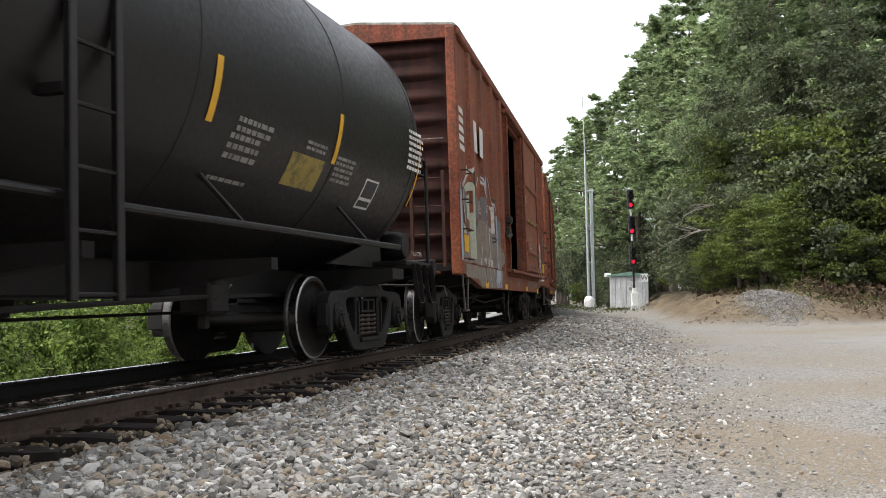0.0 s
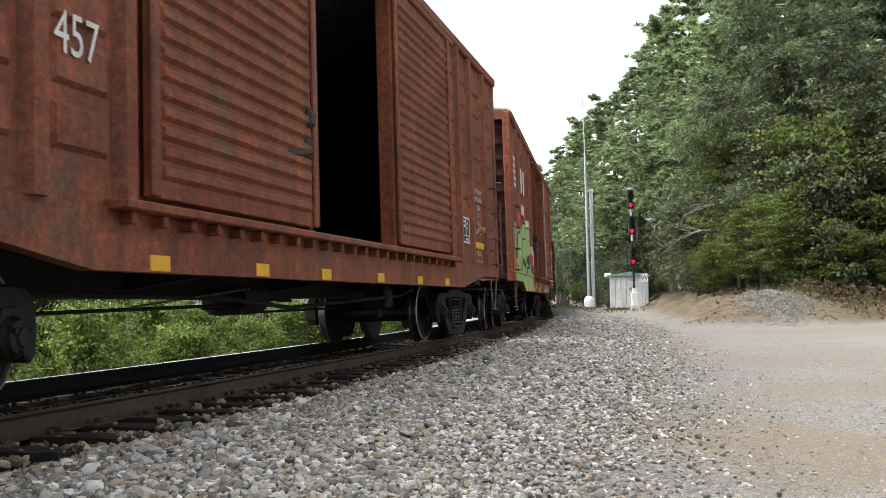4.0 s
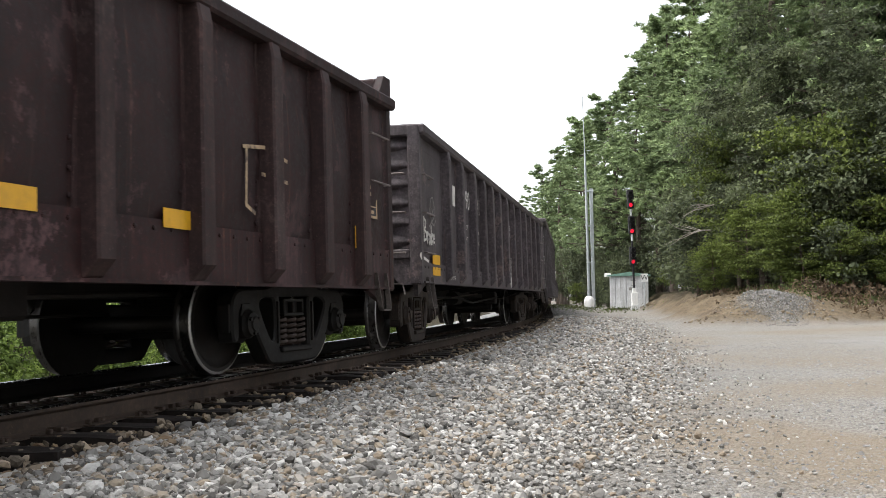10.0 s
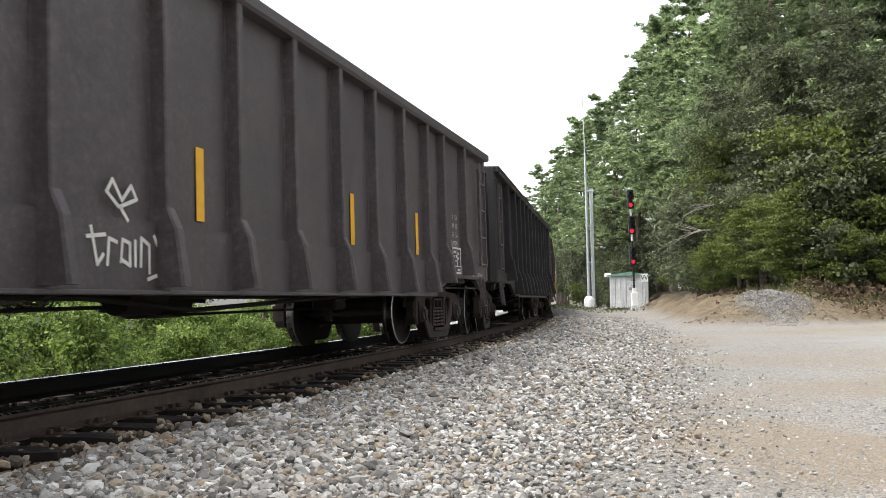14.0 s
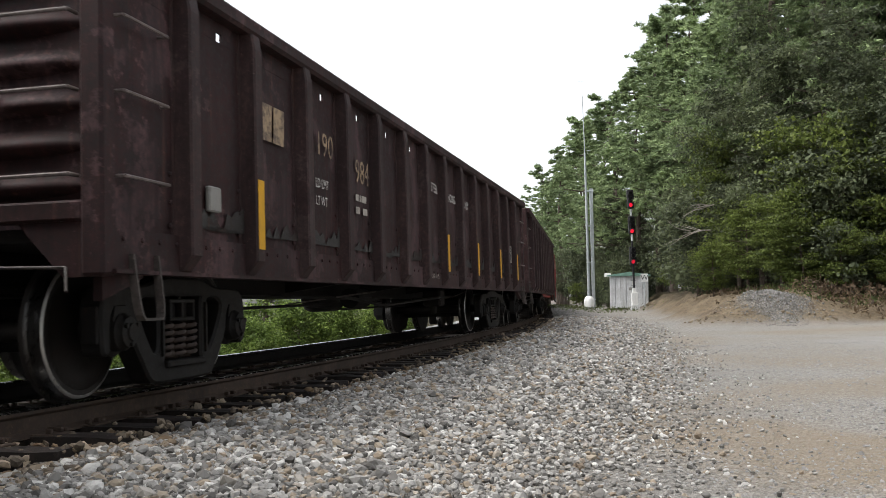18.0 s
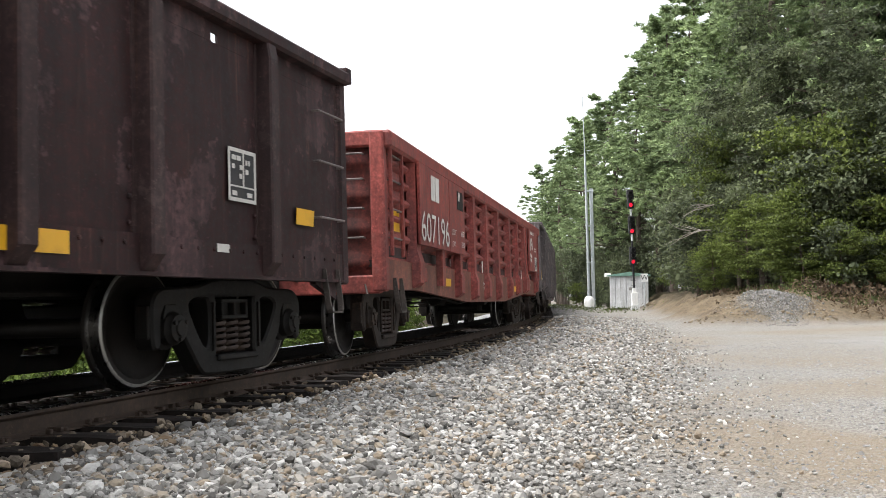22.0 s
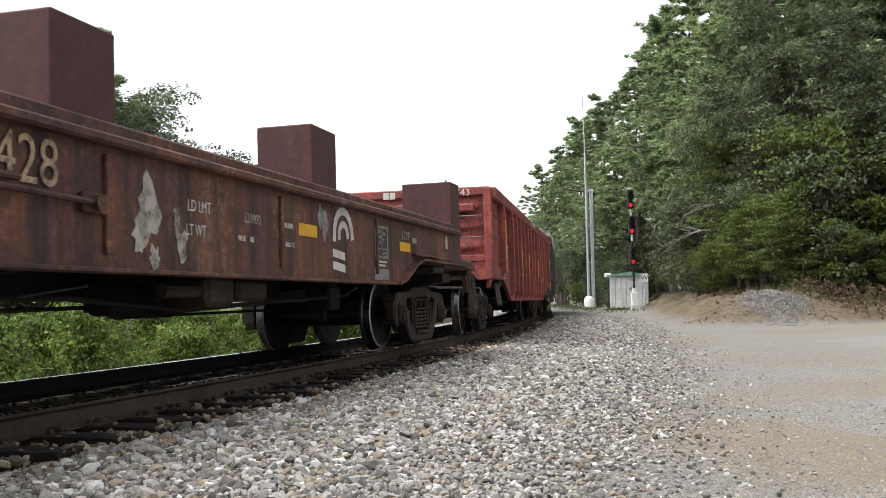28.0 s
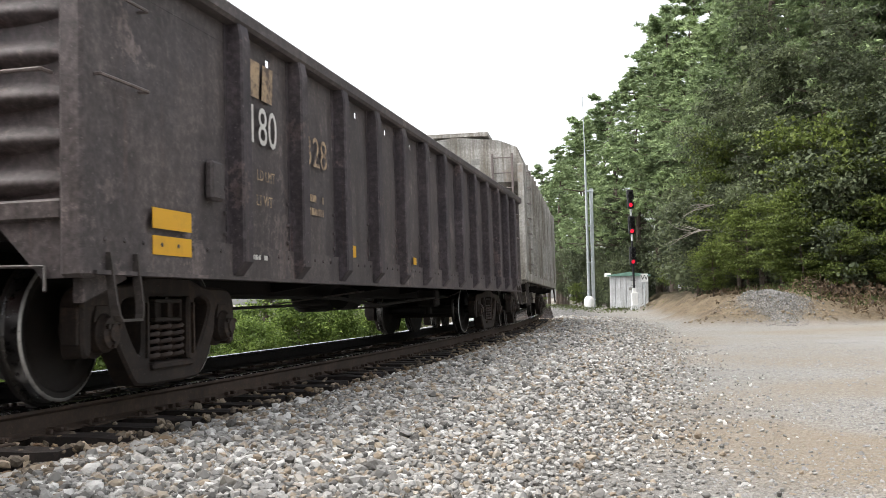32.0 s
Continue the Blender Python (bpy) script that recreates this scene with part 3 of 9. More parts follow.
# ---------------------------------------------------------------- track
def make_track():
    track = tagged(new("railway_track"), "curved single railway track on weathered wooden sleepers", "railway track", kind="structure")
    rust = painted("rail_rust", (0.050, 0.034, 0.025), (0.068, 0.046, 0.034), (0.028, 0.020, 0.016), 0.75, 0.7, 0.3)
    shine = painted("rail_head_polish", (0.62, 0.61, 0.60), (0.55, 0.54, 0.53), (0.50, 0.48, 0.46), 0.22, 0.2, 0.0, metal=1.0, bump=0.05)
    prof = [(-0.0365, -0.011), (-0.030, -0.0045), (-0.016, -0.0010), (0.0, 0.0), (0.016, -0.0010), (0.030, -0.0045), (0.0365, -0.011), (0.037, -0.030), (0.028, -0.042), (0.010, -0.050), (0.009, -0.135), (0.030, -0.150), (0.070, -0.160), (0.070, -0.172), (-0.070, -0.172), (-0.070, -0.160), (-0.030, -0.150), (-0.009, -0.135), (-0.010, -0.050), (-0.028, -0.042), (-0.037, -0.030)]
    # far rail: shade under the train is painted in as near-black steel
    rust_shaded = painted("rail_rust_shaded", (0.009, 0.007, 0.006), (0.013, 0.010, 0.008), (0.005, 0.004, 0.004), 0.8, 0.6, 0.3)
    for sgn in (1, -1):
        s = np.concatenate([np.arange(-260, -10, 3.0), np.arange(-10, 70, 0.5), np.arange(70, 330, 3.0)])
        m = len(prof)
        V = []
        for q, z in prof:
            x, y, zz = beside(s, sgn * 0.754 + q, 0 * s + z)
            V.append(np.stack([x, y, zz], -1))
        V = np.stack(V, 1).reshape(-1, 3)
        f = [(i * m + j, i * m + (j + 1) % m, (i + 1) * m + (j + 1) % m, (i + 1) * m + j) for i in range(len(s) - 1) for j in range(m)]
        g = Geo()
        g.v, g.f = [tuple(q) for q in V], f
        me = g.mesh("rail", 30)
        me.materials.append(rust if sgn > 0 else rust_shaded)
        me.materials.append(shine)
        for i, pl in enumerate(me.polygons):
            pl.material_index = 1 if (i % m) < 6 else 0
        part("rail", me, None, track, "rusty steel rail with a polished head")
    wood = painted("tie_wood", (0.020, 0.015, 0.013), (0.034, 0.025, 0.020), (0.010, 0.008, 0.0075), 0.9, 0.9, 0.2, 0.4, (0.050, 0.038, 0.030), bump=0.6)
    rnd = random.Random(3)
    meshes = []
    for k in range(5):
        g = Geo()
        n = 14
        v = []
        for i in range(n + 1):
            yy = -1.36 + 2.80 * i / n
            w = 0.112 + rnd.uniform(-0.008, 0.008)
            e = rnd.uniform(-0.010, 0.006)
            v += [(-w, yy, -0.36), (-w, yy, -0.185 + e), (-w * 0.5, yy, -0.176 + e + rnd.uniform(-0.012, 0.004)), (w * 0.4, yy, -0.176 + e + rnd.uniform(-0.012, 0.004)), (w, yy, -0.185 + e), (w, yy, -0.36)]
        f = [(i * 6 + j, i * 6 + j + 1, i * 6 + 7 + j, i * 6 + 6 + j) for i in range(n) for j in range(5)] + [(0, 1, 2, 3, 4, 5), tuple(n * 6 + j for j in (5, 4, 3, 2, 1, 0))]
        me = g.add(v, f).mesh("sleeper")
        me.materials.append(wood)
        meshes.append(me)
    pl = Geo().box(-0.095, 0.095, -0.17, 0.17, -0.186, -0.171, 0.005)
    for a in (-1, 1):
        for bx in (-0.05, 0.05):
            pl.box(bx - 0.014, bx + 0.014, a * 0.095 - 0.022, a * 0.095 + 0.022, -0.172, -0.140, 0.006)
    pm = pl.mesh("tie_plate")
    pm.materials.append(rust)
    an = Geo().box(-0.02, 0.02, -0.09, 0.09, -0.178, -0.150, 0.006).mesh("rail_anchor")
    an.materials.append(rust)
    far = Geo()
    s = 2.05 - 0.5 * 60
    while s < 140:
        x, y, a = line(s)
        rot = Matrix.Translation((float(x), float(y), CANT * -0.75)) @ Matrix.Rotation(math.pi / 2 - float(a), 4, "Z") @ Matrix.Rotation(math.atan(CANT), 4, "X") @ pose(0, 0, 0, 0, 0, rnd.uniform(-1.6, 1.6))
        rot = rot @ Matrix.Translation((0, rnd.uniform(-0.06, 0.06), rnd.uniform(-0.012, 0.004)))
        if 1 < s < 50:
            part("sleeper", rnd.choice(meshes), None, track).matrix_basis = rot
            for q in (-0.754, 0.754):
                if q < 0 or s < 32:
                    part("tie_plate", pm, None, track).matrix_basis = rot @ Matrix.Translation((0, q, 0.0))
                if q < 0 and s < 24:
                    part("rail_anchor", an, None, track).matrix_basis = rot @ Matrix.Translation((rnd.choice((-0.135, 0.135)), q, 0))
        else:
            far.add([tuple(rot @ Vector(v)) for v in ((-0.11, -1.36, -0.36), (-0.11, 1.36, -0.36), (0.11, 1.36, -0.36), (0.11, -1.36, -0.36), (-0.11, -1.36, -0.18), (-0.11, 1.36, -0.18), (0.11, 1.36, -0.18), (0.11, -1.36, -0.18))],
                    [(4, 5, 6, 7), (0, 1, 5, 4), (3, 7, 6, 2), (0, 4, 7, 3), (1, 2, 6, 5)])
        s += 0.5 + rnd.uniform(-0.025, 0.025)
    tagged(part("far_sleepers", far, wood, track), kind="stuff")


# ---------------------------------------------------------------- woods
def leaf_material(name, dark, mid, light):
    m, n, l, b = nodes_of(name)
    geo = n.new("ShaderNodeNewGeometry")
    v = coords(n, l)
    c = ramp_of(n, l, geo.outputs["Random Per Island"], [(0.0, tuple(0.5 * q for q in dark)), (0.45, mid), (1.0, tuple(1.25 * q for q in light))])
    # random dark and light tufts in the colour stand in for clump shadow
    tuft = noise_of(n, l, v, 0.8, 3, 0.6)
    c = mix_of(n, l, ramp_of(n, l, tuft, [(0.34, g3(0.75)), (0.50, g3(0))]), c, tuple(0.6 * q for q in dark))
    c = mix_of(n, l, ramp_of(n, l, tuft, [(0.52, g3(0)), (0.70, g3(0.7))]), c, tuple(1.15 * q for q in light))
    obj = n.new("ShaderNodeObjectInfo")
    c = mix_of(n, l, ramp_of(n, l, obj.outputs["Random"], [(0.0, g3(0.0)), (1.0, g3(0.45))]), c, dark)
    l.new(c, b.inputs["Base Color"])
    b.inputs["Roughness"].default_value = 0.6
    b.inputs["Specular IOR Level"].default_value = 0.25
    tr = n.new("ShaderNodeBsdfTranslucent")
    l.new(c, tr.inputs["Color"])
    ms = n.new("ShaderNodeMixShader")
    ms.inputs[0].default_value = 0.38
    l.new(b.outputs[0], ms.inputs[1])
    l.new(tr.outputs[0], ms.inputs[2])
    l.new(ms.outputs[0], n["Material Output"].inputs["Surface"])
    return m


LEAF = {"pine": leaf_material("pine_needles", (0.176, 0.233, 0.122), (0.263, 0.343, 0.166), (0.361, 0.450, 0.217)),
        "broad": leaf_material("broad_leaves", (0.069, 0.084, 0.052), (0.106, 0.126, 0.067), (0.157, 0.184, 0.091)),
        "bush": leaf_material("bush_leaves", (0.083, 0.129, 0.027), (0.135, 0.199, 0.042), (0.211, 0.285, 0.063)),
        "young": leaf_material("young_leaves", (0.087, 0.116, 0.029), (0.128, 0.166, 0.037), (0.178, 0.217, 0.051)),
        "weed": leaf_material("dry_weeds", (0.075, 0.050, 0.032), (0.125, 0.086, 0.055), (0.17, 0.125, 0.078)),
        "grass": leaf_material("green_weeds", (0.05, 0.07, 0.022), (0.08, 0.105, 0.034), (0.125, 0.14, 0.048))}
DEAD = painted("dead_wood", (0.20, 0.18, 0.155), (0.27, 0.245, 0.21), (0.12, 0.10, 0.085), 0.9, 0.6, 0.2)
BARK = painted("bark", (0.085, 0.065, 0.05), (0.12, 0.095, 0.075), (0.045, 0.035, 0.03), 0.9, 0.8, 0.4, bump=0.8)


def leaf_mesh(name, C, N, size, rng, material, ratio=0.45, droop=0.0, A=None):
    """Leaf sprigs at places C that face about N: bent six-cornered blades."""
    k = len(C)
    N = N + rng.normal(0, 0.55, (k, 3))
    N /= np.linalg.norm(N, axis=1)[:, None] + 1e-9
    A = rng.normal(0, 1, (k, 3)) if A is None else A + rng.normal(0, 0.2, (k, 3))
    A[:, 2] -= droop
    A -= (A * N).sum(1)[:, None] * N
    A /= np.linalg.norm(A, axis=1)[:, None] + 1e-9
    B = np.cross(N, A)
    sz = (size * rng.lognormal(0, 0.3, k))[:, None]
    r = lambda lo, hi: rng.uniform(lo, hi, (k, 1))
    four = len(C) > 8000
    P = [-A * sz * 0.5, -A * sz * r(0.05, 0.3) + B * sz * ratio * r(0.5, 1.1), A * sz * r(0.0, 0.3) + B * sz * ratio * r(0.3, 1.0) + N * sz * 0.12, A * sz * r(0.4, 0.6), A * sz * r(0.0, 0.25) - B * sz * ratio * r(0.3, 1.0) + N * sz * 0.12, -A * sz * r(0.1, 0.3) - B * sz * ratio * r(0.5, 1.1)]
    if four:
        P = [P[0] * 1.1, P[1] + N * sz * 0.1, P[3], P[4]]
    V = np.stack([C + q for q in P], 1).reshape(-1, 3)
    quads = np.array([(0, 1, 2, 3)]) if four else np.array([(0, 1, 2, 3), (0, 3, 4, 5)])
    F = (quads[None] + len(P) * np.arange(k)[:, None, None]).reshape(-1, 4)
    me = bpy.data.meshes.new(name)
    me.vertices.add(len(V))
    me.vertices.foreach_set("co", V.astype(np.float32).ravel())
    me.loops.add(F.size)
    me.loops.foreach_set("vertex_index", F.astype(np.int32).ravel())
    me.polygons.add(len(F))
    me.polygons.foreach_set("loop_start", np.arange(0, F.size, 4, dtype=np.int32))
    me.update(calc_edges=True)
    me.materials.append(material)
    return me


def crown_points(kind, h, rng, count):
    """Limbs that carry clumps; each clump a dome of leaves, or a burst of needles. Gives limbs, places, facings, long axes."""
    limbs = []
    if kind == "pine":
        for i in range(44):
            z = h * (0.28 + 0.70 * (i + rng.random()) / 44)
            reach = (h * 0.20 * (1 - (z / h - 0.28) / 0.76) ** 0.75 + 0.35) * rng.uniform(0.45, 1.30)
            limbs.append((z, rng.uniform(0, 6.28), reach, rng.uniform(0.05, 0.35)))
        clumps, flat, size = 15, 0.8, 0.26
    else:
        lo, rise = (0.06, 0.84) if kind == "bush" else (0.14, 0.66)
        for i in range(32):
            z = h * (lo + rise * (i + rng.random()) / 32)
            reach = h * (0.36 if kind == "bush" else 0.30) * math.sin(math.pi * min(1, max(0.35 if kind == "bush" else 0.14, (z / h - 0.02) / 0.96))) ** 0.6 * rng.uniform(0.55, 1.15)
            limbs.append((z, rng.uniform(0, 6.28), reach, rng.uniform(0.1, 0.45) if kind == "young" else rng.uniform(0.25, 0.7)))
        clumps, flat, size = {"broad": (12, 0.65, 0.62), "young": (12, 0.24, 0.42), "bush": (8, 0.75, 0.42)}[kind]
        size *= h / {"broad": 13, "young": 5.0, "bush": 3.5}[kind]
    each = max(4, count // (len(limbs) * clumps))
    C, N, A = [], [], []
    for z, a, reach, up in limbs:
        d = np.array([math.cos(a), math.sin(a), up])
        side = np.array([-math.sin(a), math.cos(a), 0.0])
        t = rng.uniform(0.22, 1.05, clumps) ** 0.75
        mid = np.array([0, 0, z]) + d * (t * reach)[:, None] + side * (rng.normal(0, 0.22, clumps) * reach * t)[:, None]
        mid[:, 2] += rng.normal(0, 0.10, clumps) * reach
        u = rng.normal(0, 1, (clumps, each, 3))
        u /= np.linalg.norm(u, axis=2)[..., None]
        if kind == "pine":
            u[..., 2] = np.abs(u[..., 2]) * 0.9 - 0.25
        else:
            u[..., 2] = np.where(rng.random((clumps, each)) < 0.75, np.abs(u[..., 2]), u[..., 2])
        big = size * rng.lognormal(0, 0.28, (clumps, 1, 1))
        r = rng.uniform(0.25, 0.85, (clumps, each, 1)) if kind == "pine" else rng.uniform(0.55, 1.1, (clumps, each, 1))
        C.append((mid[:, None] + u * big * r * np.array([1, 1, flat])).reshape(-1, 3))
        if kind == "pine":
            N.append(np.cross(u, rng.normal(0, 1, u.shape)).reshape(-1, 3))
            A.append((u * 1.0).reshape(-1, 3))
        else:
            N.append((u * np.array([0.8, 0.8, 1.0]) + np.array([0, 0, 0.35])).reshape(-1, 3))
    return limbs, np.concatenate(C), np.concatenate(N), np.concatenate(A) if A else None


def make_tree(kind, h, seed, count, leaf, material, label, category="tree", name="tree"):
    rng = np.random.default_rng(seed)
    limbs, C, N, A = crown_points({"under": "bush"}.get(kind, kind), h, rng, count)
    tree = tagged(new(name), label, category)
    g = Geo()
    r0 = h * (0.014 if kind == "pine" else 0.017)
    pts = [(0, 0, -0.6)]
    for i in range(1, 8):
        pts.append((rng.normal(0, 0.012 * h * i / 7), rng.normal(0, 0.012 * h * i / 7), h * (0.96 if kind == "pine" else 0.78) * i / 7))
    for i, (a, b) in enumerate(zip(pts, pts[1:])):
        g.rod(a, b, r0 * (1 - i / 7.6), 8, r0 * (1 - (i + 1) / 7.6))
    trunk = part("trunk", g, BARK, tree)
    lg = Geo()
    for z, a, reach, up in limbs[::2]:
        e = (math.cos(a) * reach * 0.8, math.sin(a) * reach * 0.8, z + reach * 0.8 * up)
        lg.rod((0, 0, z), e, r0 * 0.30, 5, r0 * 0.06)
    tagged(part("branching", lg, BARK, tree), kind="stuff")
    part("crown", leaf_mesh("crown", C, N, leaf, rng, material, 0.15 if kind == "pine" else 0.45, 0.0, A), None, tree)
    return tree


def make_woods():
    rnd = random.Random(12)
    pines = [make_tree("pine", 18, 10 + k, 27000, 0.27, LEAF["pine"], "tall dark green pine at the wood's edge") for k in range(3)]
    broads = [make_tree("broad", 13, 30 + k, 36000, 0.115, LEAF["broad"], "dense broadleaf tree in summer leaf") for k in range(3)]
    youngs = [make_tree("young", 5.0, 50 + k, 12000, 0.082, LEAF["young"], "bright green sapling in front of the wood") for k in range(2)]
    bushes = [make_tree("bush", 3.6, 60 + k, 12000, 0.10, LEAF["bush"], "bright green leafy bush beyond the track", "bush", "bush") for k in range(3)]
    unders = [make_tree("under", 3.4, 70 + k, 9000, 0.09, LEAF["broad"], "dark leafy undergrowth at the wood's foot", "bush", "bush") for k in range(2)]
    used = set()

    def plant(models, x, y, k, sink=0.0):
        z = float(ground_z(np.array([x]), np.array([y]))[0]) - sink
        m = Matrix.Translation((x, y, z)) @ Matrix.Rotation(rnd.uniform(0, 6.28), 4, "Z") @ Matrix.Diagonal((k * rnd.uniform(0.9, 1.15), k * rnd.uniform(0.9, 1.15), k, 1))
        src = rnd.choice(models)
        if src.name not in used:
            used.add(src.name)
            src.matrix_basis = m
            return src
        return copy_thing(src, m)

    groups = {"g1": "trees of the wood across the road", "g2": "trees beyond the railway", "g3": "bushes beyond the railway"}
    # the wood across the road: an edge row, then fill behind
    for x, y, k in ((14.2, 43, 0.85), (15.6, 39.5, 0.9), (17.4, 37.6, 1.0), (22.0, 36.4, 0.95), (16.4, 49, 1.0), (18.6, 57, 1.1), (17.5, 45, 1.25), (21, 42, 1.35), (25, 41, 1.35), (20.5, 65, 1.15), (28, 38, 1.3), (23, 76, 1.2), (19.4, 97, 1.15), (18.0, 101, 0.8), (22.5, 84, 1.1), (15.4, 120, 0.7)):
        tagged(plant(broads, x, y, k), group=groups["g1"])
    for x, y, k in ((16.3, 46.5, 1.05), (18.7, 72, 1.17), (20.4, 77, 1.3), (19.2, 81, 1.15), (18.2, 42.5, 1.12), (20.4, 40.5, 1.15), (23.5, 40, 1.2), (17.6, 52, 1.12), (20, 50, 1.2), (19.4, 61, 1.15), (21.8, 68, 1.2), (21, 58, 1.25), (18.6, 92, 1.10), (20.0, 90, 1.25), (21.8, 92, 1.3), (17.6, 97, 0.92), (22.8, 80, 1.3), (24.5, 70, 1.35), (24, 55, 1.35),
                    (18.4, 104, 1.15), (16.5, 112, 1.05), (19.4, 114, 1.2), (18.2, 126, 1.18), (16.3, 134, 1.12), (18.0, 144, 1.15), (20.6, 138, 1.25), (24, 105, 1.3), (15.8, 152, 1.12), (15.2, 140, 0.9), (27, 46, 1.4), (30, 60, 1.4), (18.8, 160, 1.1)):
        tagged(plant(pines, x, y, k), group=groups["g1"])
    for x, y, k in ((12.9, 37.0, 0.95), (12.3, 39.2, 0.8), (13.4, 36.2, 0.7), (17.2, 36.0, 1.5), (15.0, 38.2, 1.75), (19.4, 35.6, 1.2), (14.6, 35.6, 0.85), (11.8, 42.4, 0.6), (16.4, 34.8, 0.75), (18.4, 34.3, 0.8), (20.6, 33.8, 0.9), (13.9, 37.4, 1.1), (13.3, 43.5, 1.75), (15.6, 60, 0.7), (18.0, 72, 0.7), (13.4, 98, 0.75), (11.6, 116, 0.8), (19.6, 84, 0.8), (13.0, 47, 0.6), (11.2, 128, 0.9)):
        tagged(plant(youngs, x, y, k), group=groups["g1"])
    # dense undergrowth under the trees
    for i in range(34):
        y = 36.5 + 3.9 * i if i < 22 else 36.5 + 1.2 * (i - 22)
        x = (0.232 * y + 4.6 if y < 86 else 14.4 + 0.012 * y + rnd.uniform(-0.5, 3.0)) + rnd.uniform(0, 1.5) if i < 22 else 14.5 + (i - 22) * 1.15
        if i >= 22:
            y = 37.5 + rnd.uniform(0, 2.5)
        tagged(plant(unders, x, y, rnd.uniform(0.95, 1.45), 0.3), group="undergrowth of the wood")
    for x, y, k in ((12.6, 48, 1.2), (14.4, 55, 1.3), (16.5, 62, 1.4), (19, 70, 1.5), (21.5, 78, 1.6), (24, 86, 1.7), (17.4, 58, 1.5), (20.4, 66, 1.6), (23.4, 74, 1.7), (26, 88, 1.9), (15.4, 50, 1.4), (21, 88, 1.6), (18.6, 94, 1.7)):
        tagged(plant(unders, x, y, k, 0.3), group="undergrowth of the wood")
    # unseen trees round behind the road, added to keep sky light off the train
    for x, y, k in ((32, 30, 1.3), (32, 13, 1.35), (31, 4, 1.3), (29, -6, 1.35), (25, -14, 1.3), (18, -19, 1.35), (10, -22, 1.3), (2, -24, 1.3), (-6, -26, 1.35)):
        tagged(plant(broads, x, y, k), group=groups["g1"])
    # beyond the railway
    for x, y, k in ((-24, 36, 1.35), (-19, 41, 1.24), (-22, 47, 1.31), (-17.5, 50, 1.17), (-21, 58, 1.35), (-17.5, 66, 1.24), (-20, 74, 1.31), (-15, 82, 1.24), (-12, 96, 1.24), (-15.5, 92, 1.38), (-8, 110, 1.24), (-4, 124, 1.27), (-28, 30, 1.38), (-20, 46, 1.22), (-17.6, 47, 1.06), (-18.8, 48.5, 1.15), (-15.6, 51, 0.84), (-21.5, 47.5, 1.3), (-19.2, 45, 1.15), (-20.8, 48.5, 1.3), (-16.8, 49.5, 1.0), (-18.2, 45.8, 1.05), (-22, 45, 1.3), (-14.9, 49.5, 0.78), (-1, 138, 1.31), (-6, 134, 1.31), (3, 150, 1.24)):
        tagged(plant(broads, x, y, k, 0.3), group=groups["g2"])
    for x, y, k in ((-17.6, 47.5, 0.72), (-18.9, 47, 0.78), (-20.3, 46.5, 0.84), (-16.4, 49.5, 0.64), (-21.6, 46, 0.9), (-18.2, 50, 0.8), (-15.4, 52, 0.56)):
        tagged(plant(pines, x, y, k, 0.3), group=groups["g2"])
    for s, o, k in ((5, -7.4, 0.75), (7.5, -8.2, 0.95), (9.5, -7.0, 0.72), (11.5, -8.6, 1.0), (13.5, -7.2, 0.8), (16, -8.4, 1.05), (18.5, -7.4, 0.85), (21, -8.8, 1.1), (23.5, -7.6, 0.9), (26.5, -9, 1.1), (29, -7.8, 0.9), (32, -9, 1.15), (35, -8, 0.95), (39, -9.4, 1.2), (43, -8.2, 1.0), (47, -9.4, 1.2), (52, -8.5, 1.0), (57, -9.5, 1.2), (63, -9, 1.1), (70, -9, 1.2), (2, -8.5, 0.9), (-1, -7.8, 0.8), (4, -11, 1.2), (9, -12, 1.3), (14, -12, 1.3), (20, -12.5, 1.35), (26, -13, 1.4), (33, -13, 1.4), (40, -13.5, 1.4)):
        x, y, _ = beside(s, o)
        tagged(plant(bushes, float(x), float(y), k, 0.9 if o > -10 else 1.9), group=groups["g3"])
    # weeds on the bank
    rng = np.random.default_rng(8)
    for name, mat, n, label, zc in (("dry_weeds", "weed", 26000, "dry red-brown weeds on the bank", 0.0), ("green_weeds", "grass", 20000, "green weeds at the wood's foot", 0.5)):
        x, y = rng.uniform(7.5, 28, n), rng.uniform(29, 48, n)
        d = np.minimum(x - (7.6 + (y - 30) * 0.165), y - 28.6 - 0.10 * (x - 13)) + 1.1 * wavy(x, y, 1.1, 2.0)
        right = smooth(x - 0.30 * (y - 31), 10.8, 12.4)
        keep = (d > (2.2 - 0.3 * right if zc == 0 else 3.3)) & (d < 9) & (rng.random(n) < (0.45 + 0.55 * right if zc == 0 else 0.9)) & (heap_of(x, y) < 0.05)
        x, y, right = x[keep], y[keep], right[keep]
        if zc:
            q = rng.uniform(60, 150, 2500)
            x = np.concatenate([x, 8.6 + (q - 60) * 0.03 + rng.normal(0, 1.6, 2500) + 2.5])
            y = np.concatenate([y, q])
        z = ground_z(x, y)
        hgt = rng.uniform(0.02, 0.30, len(x)) * (1 if zc else 0.8 + 1.5 * right)
        C = np.stack([x, y, z + hgt], -1)
        N = rng.normal(0, 1, (len(x), 3))
        me = leaf_mesh(name, C, N, 0.15, rng, LEAF[mat], 0.22, droop=0.6)
        tagged(new(name, me), label, "weeds", kind="stuff")
